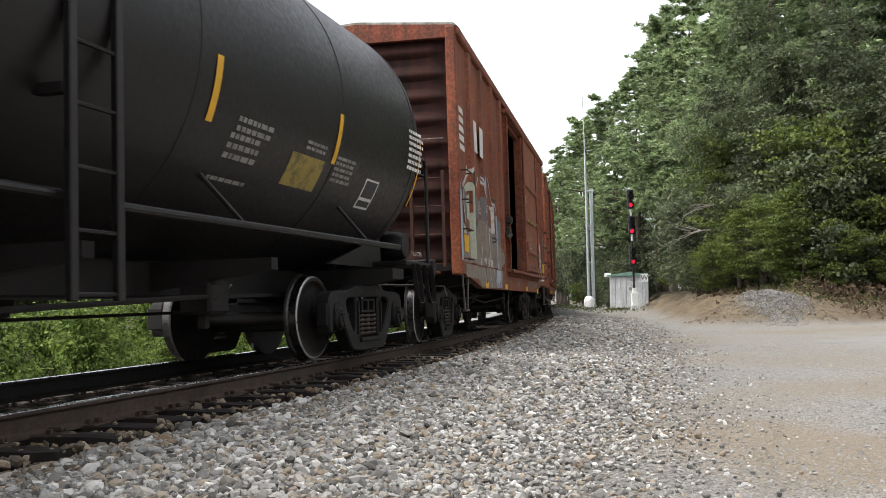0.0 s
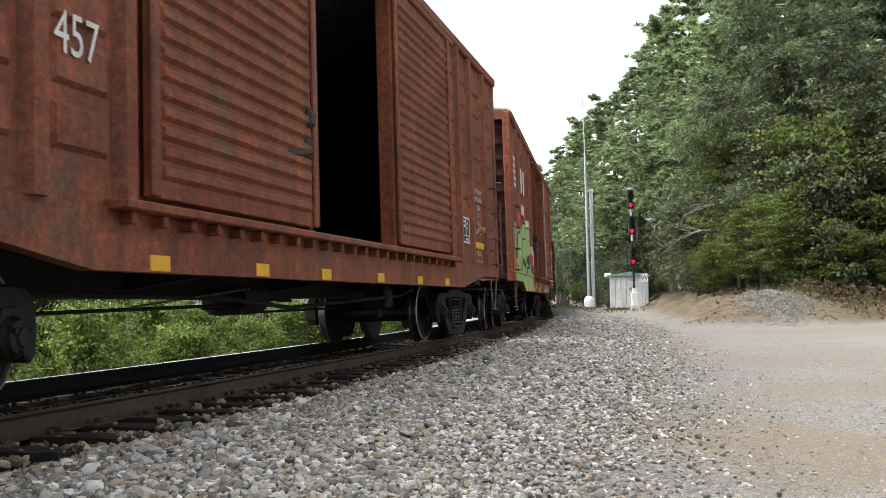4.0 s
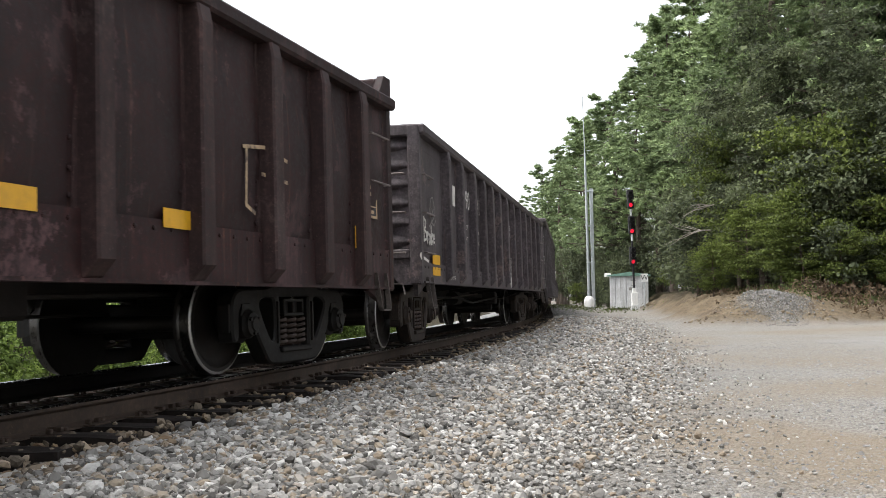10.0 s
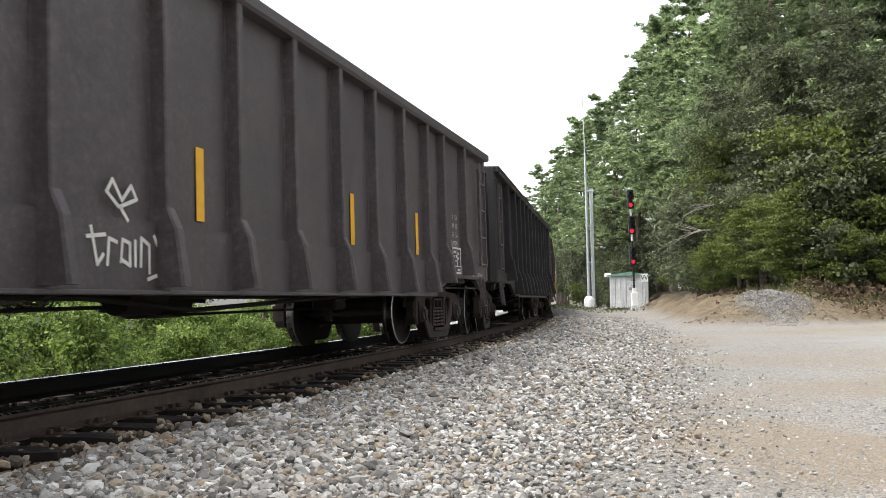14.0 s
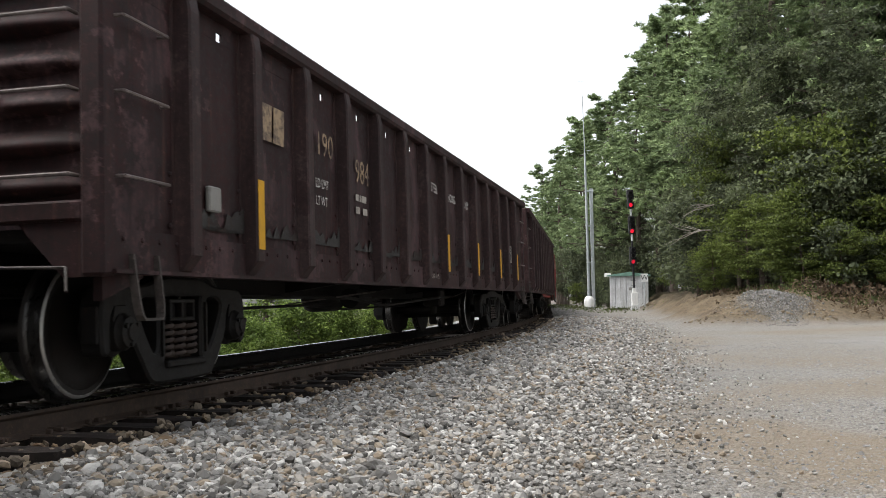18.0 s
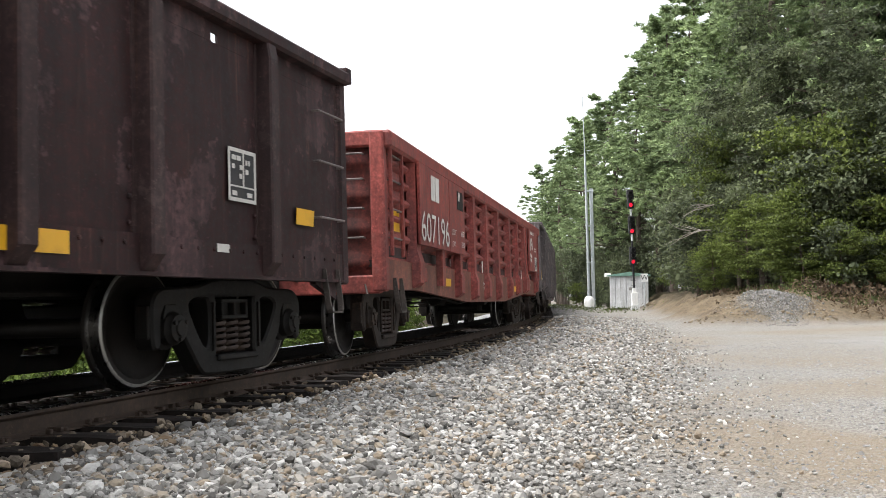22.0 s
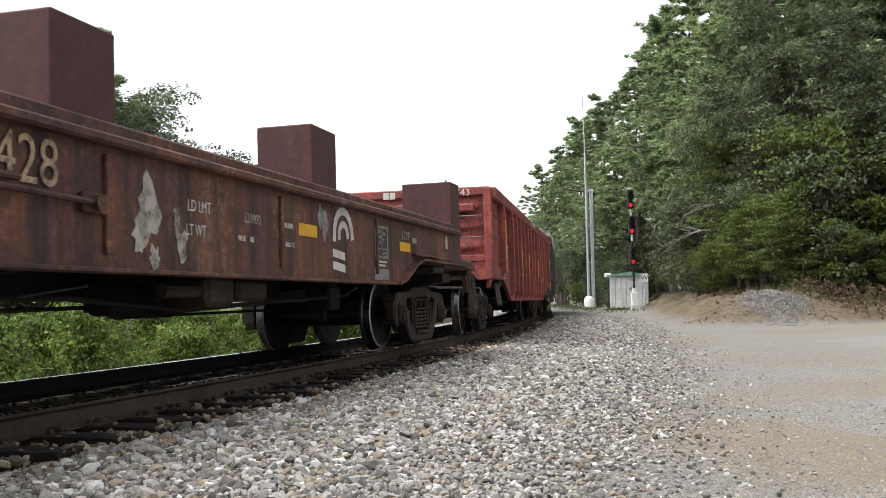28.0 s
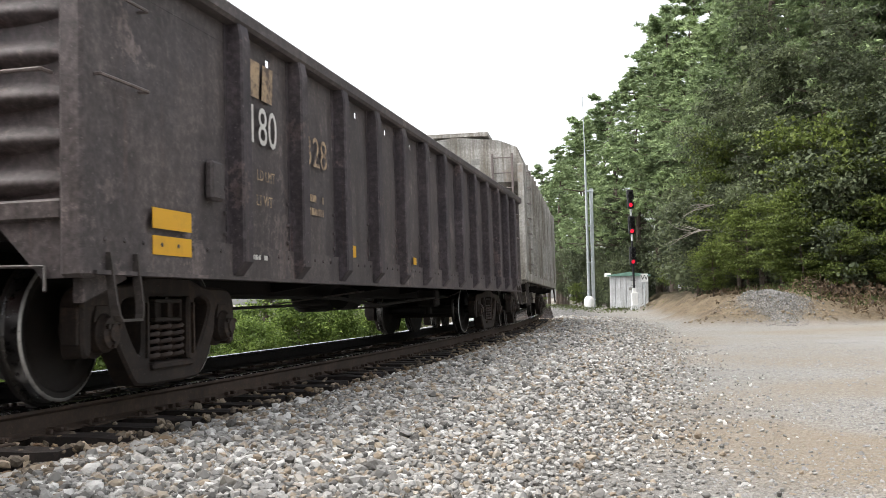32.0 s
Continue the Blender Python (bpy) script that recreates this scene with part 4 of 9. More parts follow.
    # bare grey limbs that stick out of the wood's edge
    for x, y, z, reach, turn in ((10.3, 37.2, 3.2, 1.3, 170), (10.5, 37.4, 4.2, 0.9, 150), (14.6, 38.0, 4.6, 1.6, 200), (16.6, 40.0, 8.6, 2.2, 185), (15.4, 36.4, 2.2, 2.6, 95)):
        br = tagged(new("bare_branch"), "bare grey dead branch sticking out of the trees", "branch")
        br.matrix_basis = pose(x, y, z, 0, 0, turn)
        g = Geo()
        for k in range(7):
            a, e = rng.normal(0, 0.35), rng.normal(0.05, 0.25)
            p = Vector((0, 0, 0)) if k < 2 else Vector((reach * rng.uniform(0.1, 0.6), 0, 0))
            for i in range(5):
                q = p + Vector((math.cos(a), math.sin(a), e)) * reach * (0.28 if k < 2 else 0.14)
                g.rod(p, q, 0.028 * (1 - i / 6) * (1 if k < 2 else 0.6), 5, 0.028 * (1 - (i + 1) / 6) * (1 if k < 2 else 0.6))
                p, a, e = q, a + rng.normal(0, 0.25), e + rng.normal(0, 0.2)
        part("limb", g, DEAD, br)


# ---------------------------------------------------------------- signals and huts
def make_lineside():
    pale = painted("galvanised_sheet", (0.50, 0.51, 0.52), (0.58, 0.59, 0.60), (0.33, 0.32, 0.30), 0.5, 0.4, 0.5)
    green = painted("green_roof_paint", (0.16, 0.30, 0.24), (0.20, 0.36, 0.29), (0.10, 0.16, 0.13), 0.55)
    galv = painted("galvanised_mast", (0.42, 0.45, 0.46), (0.50, 0.53, 0.54), (0.30, 0.31, 0.31), 0.42, 0.3, 0.3, metal=0.5)
    black = painted("signal_black", (0.016, 0.016, 0.018), (0.022, 0.022, 0.024), (0.03, 0.028, 0.026), 0.5)
    white = painted("white_enamel", (0.75, 0.75, 0.73), (0.80, 0.80, 0.78), (0.5, 0.48, 0.45), 0.35, 0.2, 0.2)
    lit, n, l, b = nodes_of("red_lens_lit")
    b.inputs["Base Color"].default_value = (0.6, 0.01, 0.02, 1)
    b.inputs["Emission Color"].default_value = (1.0, 0.015, 0.05, 1)
    b.inputs["Emission Strength"].default_value = 0.4
    dim, n, l, b = nodes_of("red_lens_dim")
    b.inputs["Base Color"].default_value = (0.25, 0.01, 0.02, 1)
    b.inputs["Emission Color"].default_value = (1.0, 0.02, 0.06, 1)
    b.inputs["Emission Strength"].default_value = 0.25
    # equipment hut
    y0 = 80.0
    hut = tagged(new("signal_hut"), "pale metal signal hut with green roof beside the track", "hut")
    hut.matrix_basis = pose(15.3, y0, -0.27, 0, 0, -12)
    w, d, h = 1.52, 1.15, 2.72
    part("base", Geo().box(-w, w, -d, d, -0.4, 0.12, 0.02), M["truck"], hut)
    for k in range(7):
        a = -w + 2 * w * k / 7
        part("panel", Geo().box(a + 0.012, a + 2 * w / 7 - 0.012, -d - 0.03, -d + 0.02, 0.12, h, 0.012), pale, hut)
    for k in range(5):
        a = -d + 2 * d * k / 5
        for s in (-1, 1):
            part("panel", Geo().box(s * w - 0.02, s * w + 0.02, a + 0.012, a + 2 * d / 5 - 0.012, 0.12, h, 0.012), pale, hut)
    part("back_wall", Geo().box(-w, w, d - 0.05, d, 0.12, h), pale, hut)
    part("roof", Geo().prism([(-w - 0.22, h), (w + 0.22, h), (w + 0.22, h + 0.08), (0, h + 0.34), (-w - 0.22, h + 0.08)], -d - 0.2, d + 0.2), green, hut, "green sheet roof")
    part("vent_box", Geo().box(-w - 0.42, -w + 0.1, -d - 0.12, -d + 0.3, h - 0.05, h + 0.25, 0.03), white, hut)
    part("door_label", Geo().box(0.02, 0.30, -d - 0.037, -d - 0.031, 1.55, 1.80), M["bar_grey"], hut)
    # tilting radio mast
    y1 = 84.0
    mast = tagged(new("radio_mast"), "grey tubular tilting radio mast with thin whip aerial", "mast")
    mast.matrix_basis = pose((1045.5 - 784) / 1717 * y1, y1, -0.27)
    part("footing", Geo().box(-0.55, 0.9, -0.5, 0.5, -0.4, 0.12, 0.03), pale, mast)
    part("outer_tube", Geo().box(0.02, 0.30, -0.14, 0.14, 0.1, 10.5, 0.03), galv, mast)
    part("inner_tube", Geo().rod((-0.22, 0, 0.1), (-0.30, 0, 13.6), 0.15, 10, 0.09), galv, mast)
    part("whip", Geo().rod((-0.30, 0, 13.5), (-0.42, 0, 18.6), 0.05, 8, 0.03), galv, mast)
    part("aerial", Geo().rod((-0.42, 0, 18.6), (-0.42, 0, 20.0), 0.012, 5).rod((-0.75, 0, 19.9), (-0.1, 0, 19.9), 0.015, 5).rod((-0.75, 0, 19.6), (-0.75, 0, 20.2), 0.012, 5), galv, mast)
    for z in (0.8, 4.0, 7.2, 10.2):
        part("clamp", Geo().box(-0.38, 0.34, -0.18, 0.18, z, z + 0.12, 0.02), galv, mast)
    case = tagged(part("equipment_dome", Geo().lathe([(0.0, 0.95), (0.25, 0.90), (0.42, 0.70), (0.46, 0.35), (0.40, 0.0), (0.0, 0.0)], "z", n=20), white, smooth=50), "glossy white rounded equipment cover at the mast's foot", "equipment case")
    case.matrix_basis = pose((1041 - 784) / 1717 * 83.2, 83.2, -0.05)
    # colour-light signal
    y2 = 76.0
    sig = tagged(new("railway_signal"), "three-headed colour-light railway signal showing red lamps", "signal")
    sig.matrix_basis = pose((1121.5 - 784) / 1717 * y2, y2, -0.27, 0, -1.0, 0)
    part("mast_pole", Geo().rod((0, 0, 0.5), (0, 0, 9.4), 0.085, 10), black, sig)
    for a, b_ in ((4.2, 4.9), (5.4, 6.0), (7.3, 7.9)):
        part("pole_band", Geo().rod((0, 0, a), (0, 0, b_), 0.092, 10), pale, sig)
    part("relay_case", Geo().box(-0.25, 0.25, -0.22, 0.22, 0.35, 1.35, 0.03).prism([(-0.16, 1.35), (0.16, 1.35), (0.1, 1.7), (-0.1, 1.7)], -0.12, 0.12), white, sig)
    part("foot", Geo().box(-0.32, 0.32, -0.3, 0.3, -0.3, 0.36, 0.03), pale, sig)
    for i, (top, mats) in enumerate(((9.42, lit), (7.35, lit), (4.95, dim))):
        hd = part("signal_head", Geo().box(-0.26, 0.26, -0.12, 0.10, top - 1.45, top, 0.05), black, sig)
        for k in range(3):
            z = top - 0.26 - 0.46 * k
            part("lens", Geo().lathe([(0.0, -0.145), (0.13, -0.14), (0.15, -0.12)], "y", (0, 0, z), 16), mats if k == 2 else black, hd)
            part("hood", Geo().lathe([(0.17, -0.12), (0.18, -0.42), (0.17, -0.42), (0.16, -0.12)], "y", (0, 0, z), 16), black, hd) if k < 2 else part("hood", Geo().prism([(-0.19, z), (-0.14, z + 0.16), (0, z + 0.21), (0.14, z + 0.16), (0.19, z), (0.17, z), (0.12, z + 0.14), (0, z + 0.19), (-0.12, z + 0.14), (-0.17, z)], -0.40, -0.12), black, hd)
    for z in (1.9, 2.3, 2.7, 3.1, 3.5, 3.9):
        part("ladder_rung", Geo().rod((-0.2, 0.25, z), (0.2, 0.25, z), 0.015, 5), black, sig)
    # whistle board
    y3 = 70.0
    bd = tagged(new("whistle_board"), "white square board with black letter W on a post", "sign")
    bd.matrix_basis = pose((1139.5 - 784) / 1717 * y3, y3, 0.0)
    part("post", Geo().rod((0, 0.03, -0.3), (0, 0.03, 2.35), 0.04, 8), galv, bd)
    part("board", Geo().box(-0.27, 0.27, -0.02, 0.0, 1.80, 2.40, 0.008), white, bd)
    wtxt = part("letter", text_mesh("W", "black_panel", 0.36), None, bd)
    wtxt.matrix_basis = pose(0, -0.025, 2.10, 90, 0, 0)


def text_mesh(body, mat, height):
    cu = bpy.data.curves.new("lettering", "FONT")
    cu.body, cu.size, cu.align_x, cu.align_y = body, 1.0, "CENTER", "CENTER"
    cu.resolution_u = 3
    ob = bpy.data.objects.new("lettering", cu)
    scene.collection.objects.link(ob)
    bpy.context.view_layer.update()
    me = bpy.data.meshes.new_from_object(ob.evaluated_get(bpy.context.evaluated_depsgraph_get()))
    bpy.data.objects.remove(ob)
    bpy.data.curves.remove(cu)
    me.name = "lettering"
    k = height / 0.69
    me.transform(Matrix.Diagonal((k, k, k, 1)))
    me.materials.clear()
    me.materials.append(M[mat])
    return me


make_ground()
make_lineside()
make_woods()


# ---------------------------------------------------------------- the train: common parts
WHEEL_R = 0.452
CARS, SPINNERS = [], []


def wheel_set_mesh():
    g = Geo()
    for sgn in (-1, 1):
        q = lambda prof: [(r, sgn * y) for r, y in prof]
        g.lathe(q([(0.10, 0.69), (0.16, 0.70), (0.30, 0.715), (WHEEL_R - 0.065, 0.675), (WHEEL_R + 0.027, 0.672), (WHEEL_R + 0.020, 0.700),
                   (WHEEL_R + 0.002, 0.715), (WHEEL_R - 0.004, 0.800), (WHEEL_R - 0.016, 0.808), (WHEEL_R - 0.026, 0.809), (WHEEL_R - 0.06, 0.808), (WHEEL_R - 0.075, 0.785),
                   (0.28, 0.755), (0.16, 0.80), (0.10, 0.82), (0.0, 0.82)]), "y", n=40)
    g.rod((0, -0.98, 0), (0, 0.98, 0), 0.075, 12)
    me = g.mesh("wheel_set", 40)
    for m in ("wheel", "tread", "rim"):
        me.materials.append(M[m])
    for pl in me.polygons:
        c = pl.center
        r = math.hypot(c.x, c.z)
        pl.material_index = 2 if r > WHEEL_R - 0.030 and abs(c.y) > 0.802 else 1 if r > WHEEL_R - 0.012 and abs(c.y) > 0.69 else 0
    return me


def rounded(ctrl, per=5):
    """A closed soft outline through the given corners."""
    out, n = [], len(ctrl)
    for i in range(n):
        p0, p1, p2, p3 = (Vector(ctrl[(i + k) % n]) for k in (-1, 0, 1, 2))
        for j in range(per):
            t = j / per
            q = 0.5 * (2 * p1 + (p2 - p0) * t + (2 * p0 - 5 * p1 + 4 * p2 - p3) * t * t + (3 * p1 - p0 - 3 * p2 + p3) * t ** 3)
            out.append((q.x, q.y))
    return out


def cast_plate(g, loops, y0, y1, bevel=0.018):
    """A thick casting in x, z with holes: first loop outside, the rest openings; its y0 face has eased edges."""
    flat = [p for lp in loops for p in lp]
    n = len(flat)
    inner, at0 = [], 0
    for k, lp in enumerate(loops):
        m = len(lp)
        area = sum(lp[i][0] * lp[(i + 1) % m][1] - lp[(i + 1) % m][0] * lp[i][1] for i in range(m))
        s = (1 if area > 0 else -1) * (1 if k == 0 else -1)
        for i in range(m):
            (ax, az), (bx, bz) = lp[i - 1], lp[(i + 1) % m]
            d = math.hypot(bx - ax, bz - az) or 1
            inner.append((lp[i][0] - s * (bz - az) / d * bevel, lp[i][1] + s * (bx - ax) / d * bevel))
    e = bevel if y1 > y0 else -bevel
    v = [(a, y0, b) for a, b in inner] + [(a, y0 + e, b) for a, b in flat] + [(a, y1, b) for a, b in flat]
    f = []
    for t in geometry.tessellate_polygon([[Vector((a, b, 0)) for a, b in lp] for lp in loops]):
        f += [tuple(t), tuple(i + 2 * n for i in reversed(t))]
    for lp in loops:
        m = len(lp)
        for i in range(m):
            a, b = at0 + i, at0 + (i + 1) % m
            f += [(a, b, b + n, a + n), (a + n, b + n, b + 2 * n, a + 2 * n)]
        at0 += m
    return g.add(v, f)


def side_frame_geo(y0, y1):
    half = [(0.30, 0.80), (0.55, 0.745), (0.80, 0.735), (1.01, 0.72), (1.11, 0.64), (1.13, 0.50), (1.11, 0.31), (1.05, 0.28), (1.015, 0.33), (1.01, 0.50), (0.97, 0.575), (0.89, 0.59), (0.81, 0.575), (0.765, 0.50), (0.74, 0.38), (0.62, 0.22), (0.50, 0.085), (0.38, 0.055)]
    outer = rounded([(0.0, 0.805)] + half + [(0.0, 0.05)] + [(-a, b) for a, b in reversed(half)], 4)
    hole = [(0.66, 0.60), (0.55, 0.655), (0.43, 0.65), (0.39, 0.58), (0.385, 0.36), (0.42, 0.27), (0.49, 0.32), (0.60, 0.47)]
    window = rounded([(-0.285, 0.62), (-0.26, 0.665), (0.26, 0.665), (0.285, 0.62), (0.285, 0.24), (0.26, 0.20), (-0.26, 0.20), (-0.285, 0.24)], 3)
    g = Geo()
    cast_plate(g, [outer, rounded(hole, 3), rounded([(-a, b) for a, b in hole], 3), window], y0, y1)
    s = -1 if y0 < 0 else 1
    for k in (-1, 1):
        g.prism([(k * 0.77, 0.50), (k * 1.01, 0.50), (k * 0.98, 0.60), (k * 0.80, 0.60)], y1, y0 + 0.01 * s)
        g.box(k * 1.125, k * 1.15, y0 + 0.02, y1 - 0.02, 0.36, 0.60, 0.008)
        g.prism([(k * 0.335, 0.24), (k * 0.36, 0.24), (k * 0.36, 0.62), (k * 0.335, 0.62)], y0, y0 + s * 0.02)
    g.box(-0.30, 0.30, y0 + s * 0.035, y1, 0.155, 0.205, 0.012)
    return g


def spring_geo(R=0.072, r=0.017, z0=0.215, z1=0.475, turns=5.2):
    """A coil spring: a round bar wound upwards."""
    g, n, k = Geo(), 64, 6
    v = []
    for i in range(n + 1):
        a = 2 * math.pi * turns * i / n
        z = z0 + (z1 - z0) * i / n
        for j in range(k):
            w = 2 * math.pi * j / k
            v.append(((R + r * math.cos(w)) * math.cos(a), (R + r * math.cos(w)) * math.sin(a), z + r * math.sin(w)))
    return g.add(v, [(i * k + j, i * k + (j + 1) % k, (i + 1) * k + (j + 1) % k, (i + 1) * k + j) for i in range(n) for j in range(k)])


_frame_near = side_frame_geo(-1.09, -0.94).mesh("side_frame", 35)
_frame_near.materials.append(M["truck"])
_frame_far = side_frame_geo(1.09, 0.94).mesh("side_frame", 35)
_frame_far.materials.append(M["truck"])
_spring = spring_geo().mesh("spring", 60)
_spring.materials.append(M["spring"])
_cap = Geo().lathe([(0.155, 0.03), (0.16, -0.03), (0.13, -0.05), (0.125, -0.11), (0.105, -0.13), (0.10, -0.155), (0.06, -0.165), (0.055, -0.18), (0.0, -0.18)], "y", n=22)
for _k in range(3):
    _w = 2 * math.pi * (_k / 3 + 0.08)
    _cap.rod((0.078 * math.cos(_w), -0.15, 0.078 * math.sin(_w)), (0.078 * math.cos(_w), -0.178, 0.078 * math.sin(_w)), 0.018, 6)
_cap = _cap.mesh("bearing_cap", 35)
_cap.materials.append(M["truck"])
_wheels = wheel_set_mesh()
_bolster_geo = Geo().box(-0.19, 0.19, -1.03, 1.03, 0.49, 0.64, 0.02).box(-0.24, 0.24, -0.5, 0.5, 0.62, 0.70, 0.02)
for _s in (-1, 1):
    for _a, _b, _c, _d in ((-0.20, 0.20, 0.485, 0.515), (-0.20, 0.20, 0.615, 0.645), (-0.20, -0.17, 0.51, 0.62), (0.17, 0.20, 0.51, 0.62), (-0.015, 0.015, 0.51, 0.62)):
        _bolster_geo.box(_a, _b, _s * 1.02, _s * 1.085, _c, _d, 0.006)
    _bolster_geo.box(_s * 0.42, _s * 0.50, -0.75, 0.75, 0.30, 0.42, 0.02)
    for _y in (-0.74, 0.74):
        _bolster_geo.box(_s * 0.36, _s * 0.445, _y - 0.05, _y + 0.05, 0.28, 0.56, 0.02)
_bolster = _bolster_geo.mesh("truck")
_bolster.materials.append(M["truck"])


def truck(car, cx, turn, u, in_shade=False):
    """A two-axle truck: bolster, side frames, springs, bearing caps and two wheel sets that turn."""
    t = part("truck", _bolster, None, car, "grimy cast steel two-axle truck")
    t.matrix_basis = pose(cx, 0, 0, 0, 0, turn)
    part("side_frame", _frame_near, None, t)
    part("side_frame", _frame_far, None, t)
    for sx in (-0.185, 0.0, 0.185):
        for y in (-1.01, 1.01):
            part("spring", _spring, None, t).location = (sx, y, 0)
    for s in (-0.89, 0.89):
        w = part("wheel_set", _wheels, None, t, "steel wheels with bright worn treads")
        w.location = (s, 0, WHEEL_R)
        SPINNERS.append((w, s, u + s))
        part("bearing_cap", _cap, None, t).location = (s, -1.0, 0.43)
        c = part("bearing_cap", _cap, None, t)
        c.matrix_basis = pose(s, 1.0, 0.43, 0, 0, 180)
    # swaps in the steel that has the under-car shadow in its colour
    if in_shade:
        for ob in (t, *t.children):
            if ob.data.materials[0] == M["truck"]:
                ob.material_slots[0].link = "OBJECT"
                ob.material_slots[0].material = M["truck_black"]
    return t


def coupler(car, x, s, z=0.80):
    g = Geo().box(x, x + s * 0.42, -0.09, 0.09, z - 0.09, z + 0.09, 0.02)
    g.prism([(x + s * 0.40, -0.13), (x + s * 0.62, -0.15), (x + s * 0.70, -0.06), (x + s * 0.62, 0.02), (x + s * 0.66, 0.12), (x + s * 0.52, 0.15), (x + s * 0.40, 0.12)], z - 0.14, z + 0.14, "z")
    part("coupler", g, M["truck"], car)
    part("coupler_pocket", Geo().box(x - s * 0.02, x + s * 0.10, -0.28, 0.28, z - 0.17, z + 0.22, 0.02), M["under"], car)
    h = [(x + s * 0.15, -0.22, z - 0.05), (x + s * 0.30, -0.25, z - 0.12), (x + s * 0.42, -0.23, z - 0.30), (x + s * 0.55, -0.12, z - 0.36), (x + s * 0.62, -0.04, z - 0.26)]
    part("air_hose", Geo().wire(h, 0.022, 7), M["hose"], car)
    part("uncoupling_lever", Geo().wire([(x + s * 0.05, -1.25, z + 0.02), (x + s * 0.06, -0.5, z + 0.04), (x + s * 0.22, -0.14, z + 0.18), (x + s * 0.42, -0.03, z + 0.16)], 0.010, 6).wire([(x + s * 0.05, -1.25, z + 0.02), (x + s * 0.12, -1.30, z - 0.12)], 0.010, 6), M["step_iron"], car)


def stirrup(car, x, z0, z1, w=0.42, mat="step_iron", y=-1.50):
    """A sill step: a flat bar bent to a U, its legs a little splayed."""
    w, z0 = w * 0.78, z0 + 0.06
    path = [(-0.46, z1), (-0.44, z0 + 0.09), (-0.40, z0 + 0.03), (-0.33, z0), (0.33, z0), (0.40, z0 + 0.03), (0.44, z0 + 0.09), (0.46, z1)]
    v, f = [], []
    for i, (k, z) in enumerate(path):
        a, b = path[max(0, i - 1)], path[min(len(path) - 1, i + 1)]
        dx, dz = (b[0] - a[0]) * w, b[1] - a[1]
        d = math.hypot(dx, dz) or 1
        nx, nz = -dz / d * 0.008, dx / d * 0.008
        yy = y - 0.05 * (z1 - z) / (z1 - z0)
        v += [(x + k * w - nx, yy - 0.026, z - nz), (x + k * w + nx, yy - 0.026, z + nz), (x + k * w + nx, yy + 0.026, z + nz), (x + k * w - nx, yy + 0.026, z - nz)]
    for i in range(len(path) - 1):
        f += [(i * 4 + j, i * 4 + (j + 1) % 4, i * 4 + 4 + (j + 1) % 4, i * 4 + 4 + j) for j in range(4)]
    n = 4 * len(path)
    part("sill_step", Geo().add(v, f + [(0, 1, 2, 3), (n - 1, n - 2, n - 3, n - 4)]), M["step_iron" if mat == "grip" else mat], car)


def grab(car, x0, x1, z, y=-1.56, out=0.065, mat="grip", name="grab_iron"):
    part(name, Geo().wire([(x0, y, z), (x0, y - out, z), (x1, y - out, z), (x1, y, z)], 0.011, 6), M[mat], car)


def end_grab(car, x, s, y0, y1, z, out=0.075, mat="grip"):
    part("grab_iron", Geo().wire([(x, y0, z), (x + s * out, y0, z), (x + s * out, y1, z), (x, y1, z)], 0.012, 6), M[mat], car)


def end_ladder(car, x, s, y0, y1, zs, mat="grip"):
    g = Geo()
    lo, hi = min(zs) - 0.05, max(zs) + 0.1
    for y in (y0, y1):
        g.box(x + s * 0.05, x + s * 0.10, y - 0.025, y + 0.025, lo, hi, 0.005)
    part("end_ladder", g, M[mat], car)
    for z in zs:
        part("rung", Geo().rod((x + s * 0.075, y0, z), (x + s * 0.075, y1, z), 0.012, 6), M[mat], car)


# ---------------------------------------------------------------- lettering
STATIONS = [[-8, 8], [0, 0]]  # how far marks sit from their nominal station, along the car


def at(x):
    return x + float(np.interp(x, STATIONS[0], STATIONS[1]))


FRONT_ON = [[-8, -6, -4, -3, -2, 0, 2, 4, 6, 8], [0.03, 0.32, 0.62, 0.75, 0.60, 0.60, 0.68, 0.70, 0.60, 0.32]]
BROAD = [[-8, -6, -4, -2, 0, 2, 4, 6, 8], [0.02, 0.27, 0.57, 0.87, 1.1, 1.2, 1.2, 1.0, 0.6]]
FLAT = [[-8, 8], [0, 0]]
MILD = [[-8, -6, -4, -2, 0, 2, 4, 6, 8], [0.1, 0.2, 0.33, 0.50, 0.62, 0.74, 0.76, 0.66, 0.4]]


def stations(table):
    STATIONS[:] = table


def letters(car, body, x, z, h, mat="white", y=-1.5, wide=1.0, turn=0.0, label=""):
    x = at(x)
    ob = part("lettering", text_mesh(body, mat, h), None, car, label)
    ob.matrix_basis = pose(x, y - 0.008, z, 90, 0, 0) @ pose(0, 0, 0, 0, 0, turn) @ Matrix.Diagonal((wide, 1, 1, 1))
    return ob


def end_letters(car, body, x, y, z, h, mat="white", wide=1.0):
    ob = part("lettering", text_mesh(body, mat, h), None, car)
    ob.matrix_basis = pose(x, y, z, 90, 0, -90) @ Matrix.Diagonal((wide, 1, 1, 1))
    return ob


def plate(car, name, x0, x1, z0, z1, y, mat, label="", thick=0.004, slant=0.0, shift=True):
    if shift:
        d = at((x0 + x1) / 2) - (x0 + x1) / 2
        x0, x1 = x0 + d, x1 + d
    g = Geo().prism([(x0, z0), (x1, z0), (x1 + slant, z1), (x0 + slant, z1)], y, y + thick)
    return part(name, g, M[mat], car, label)


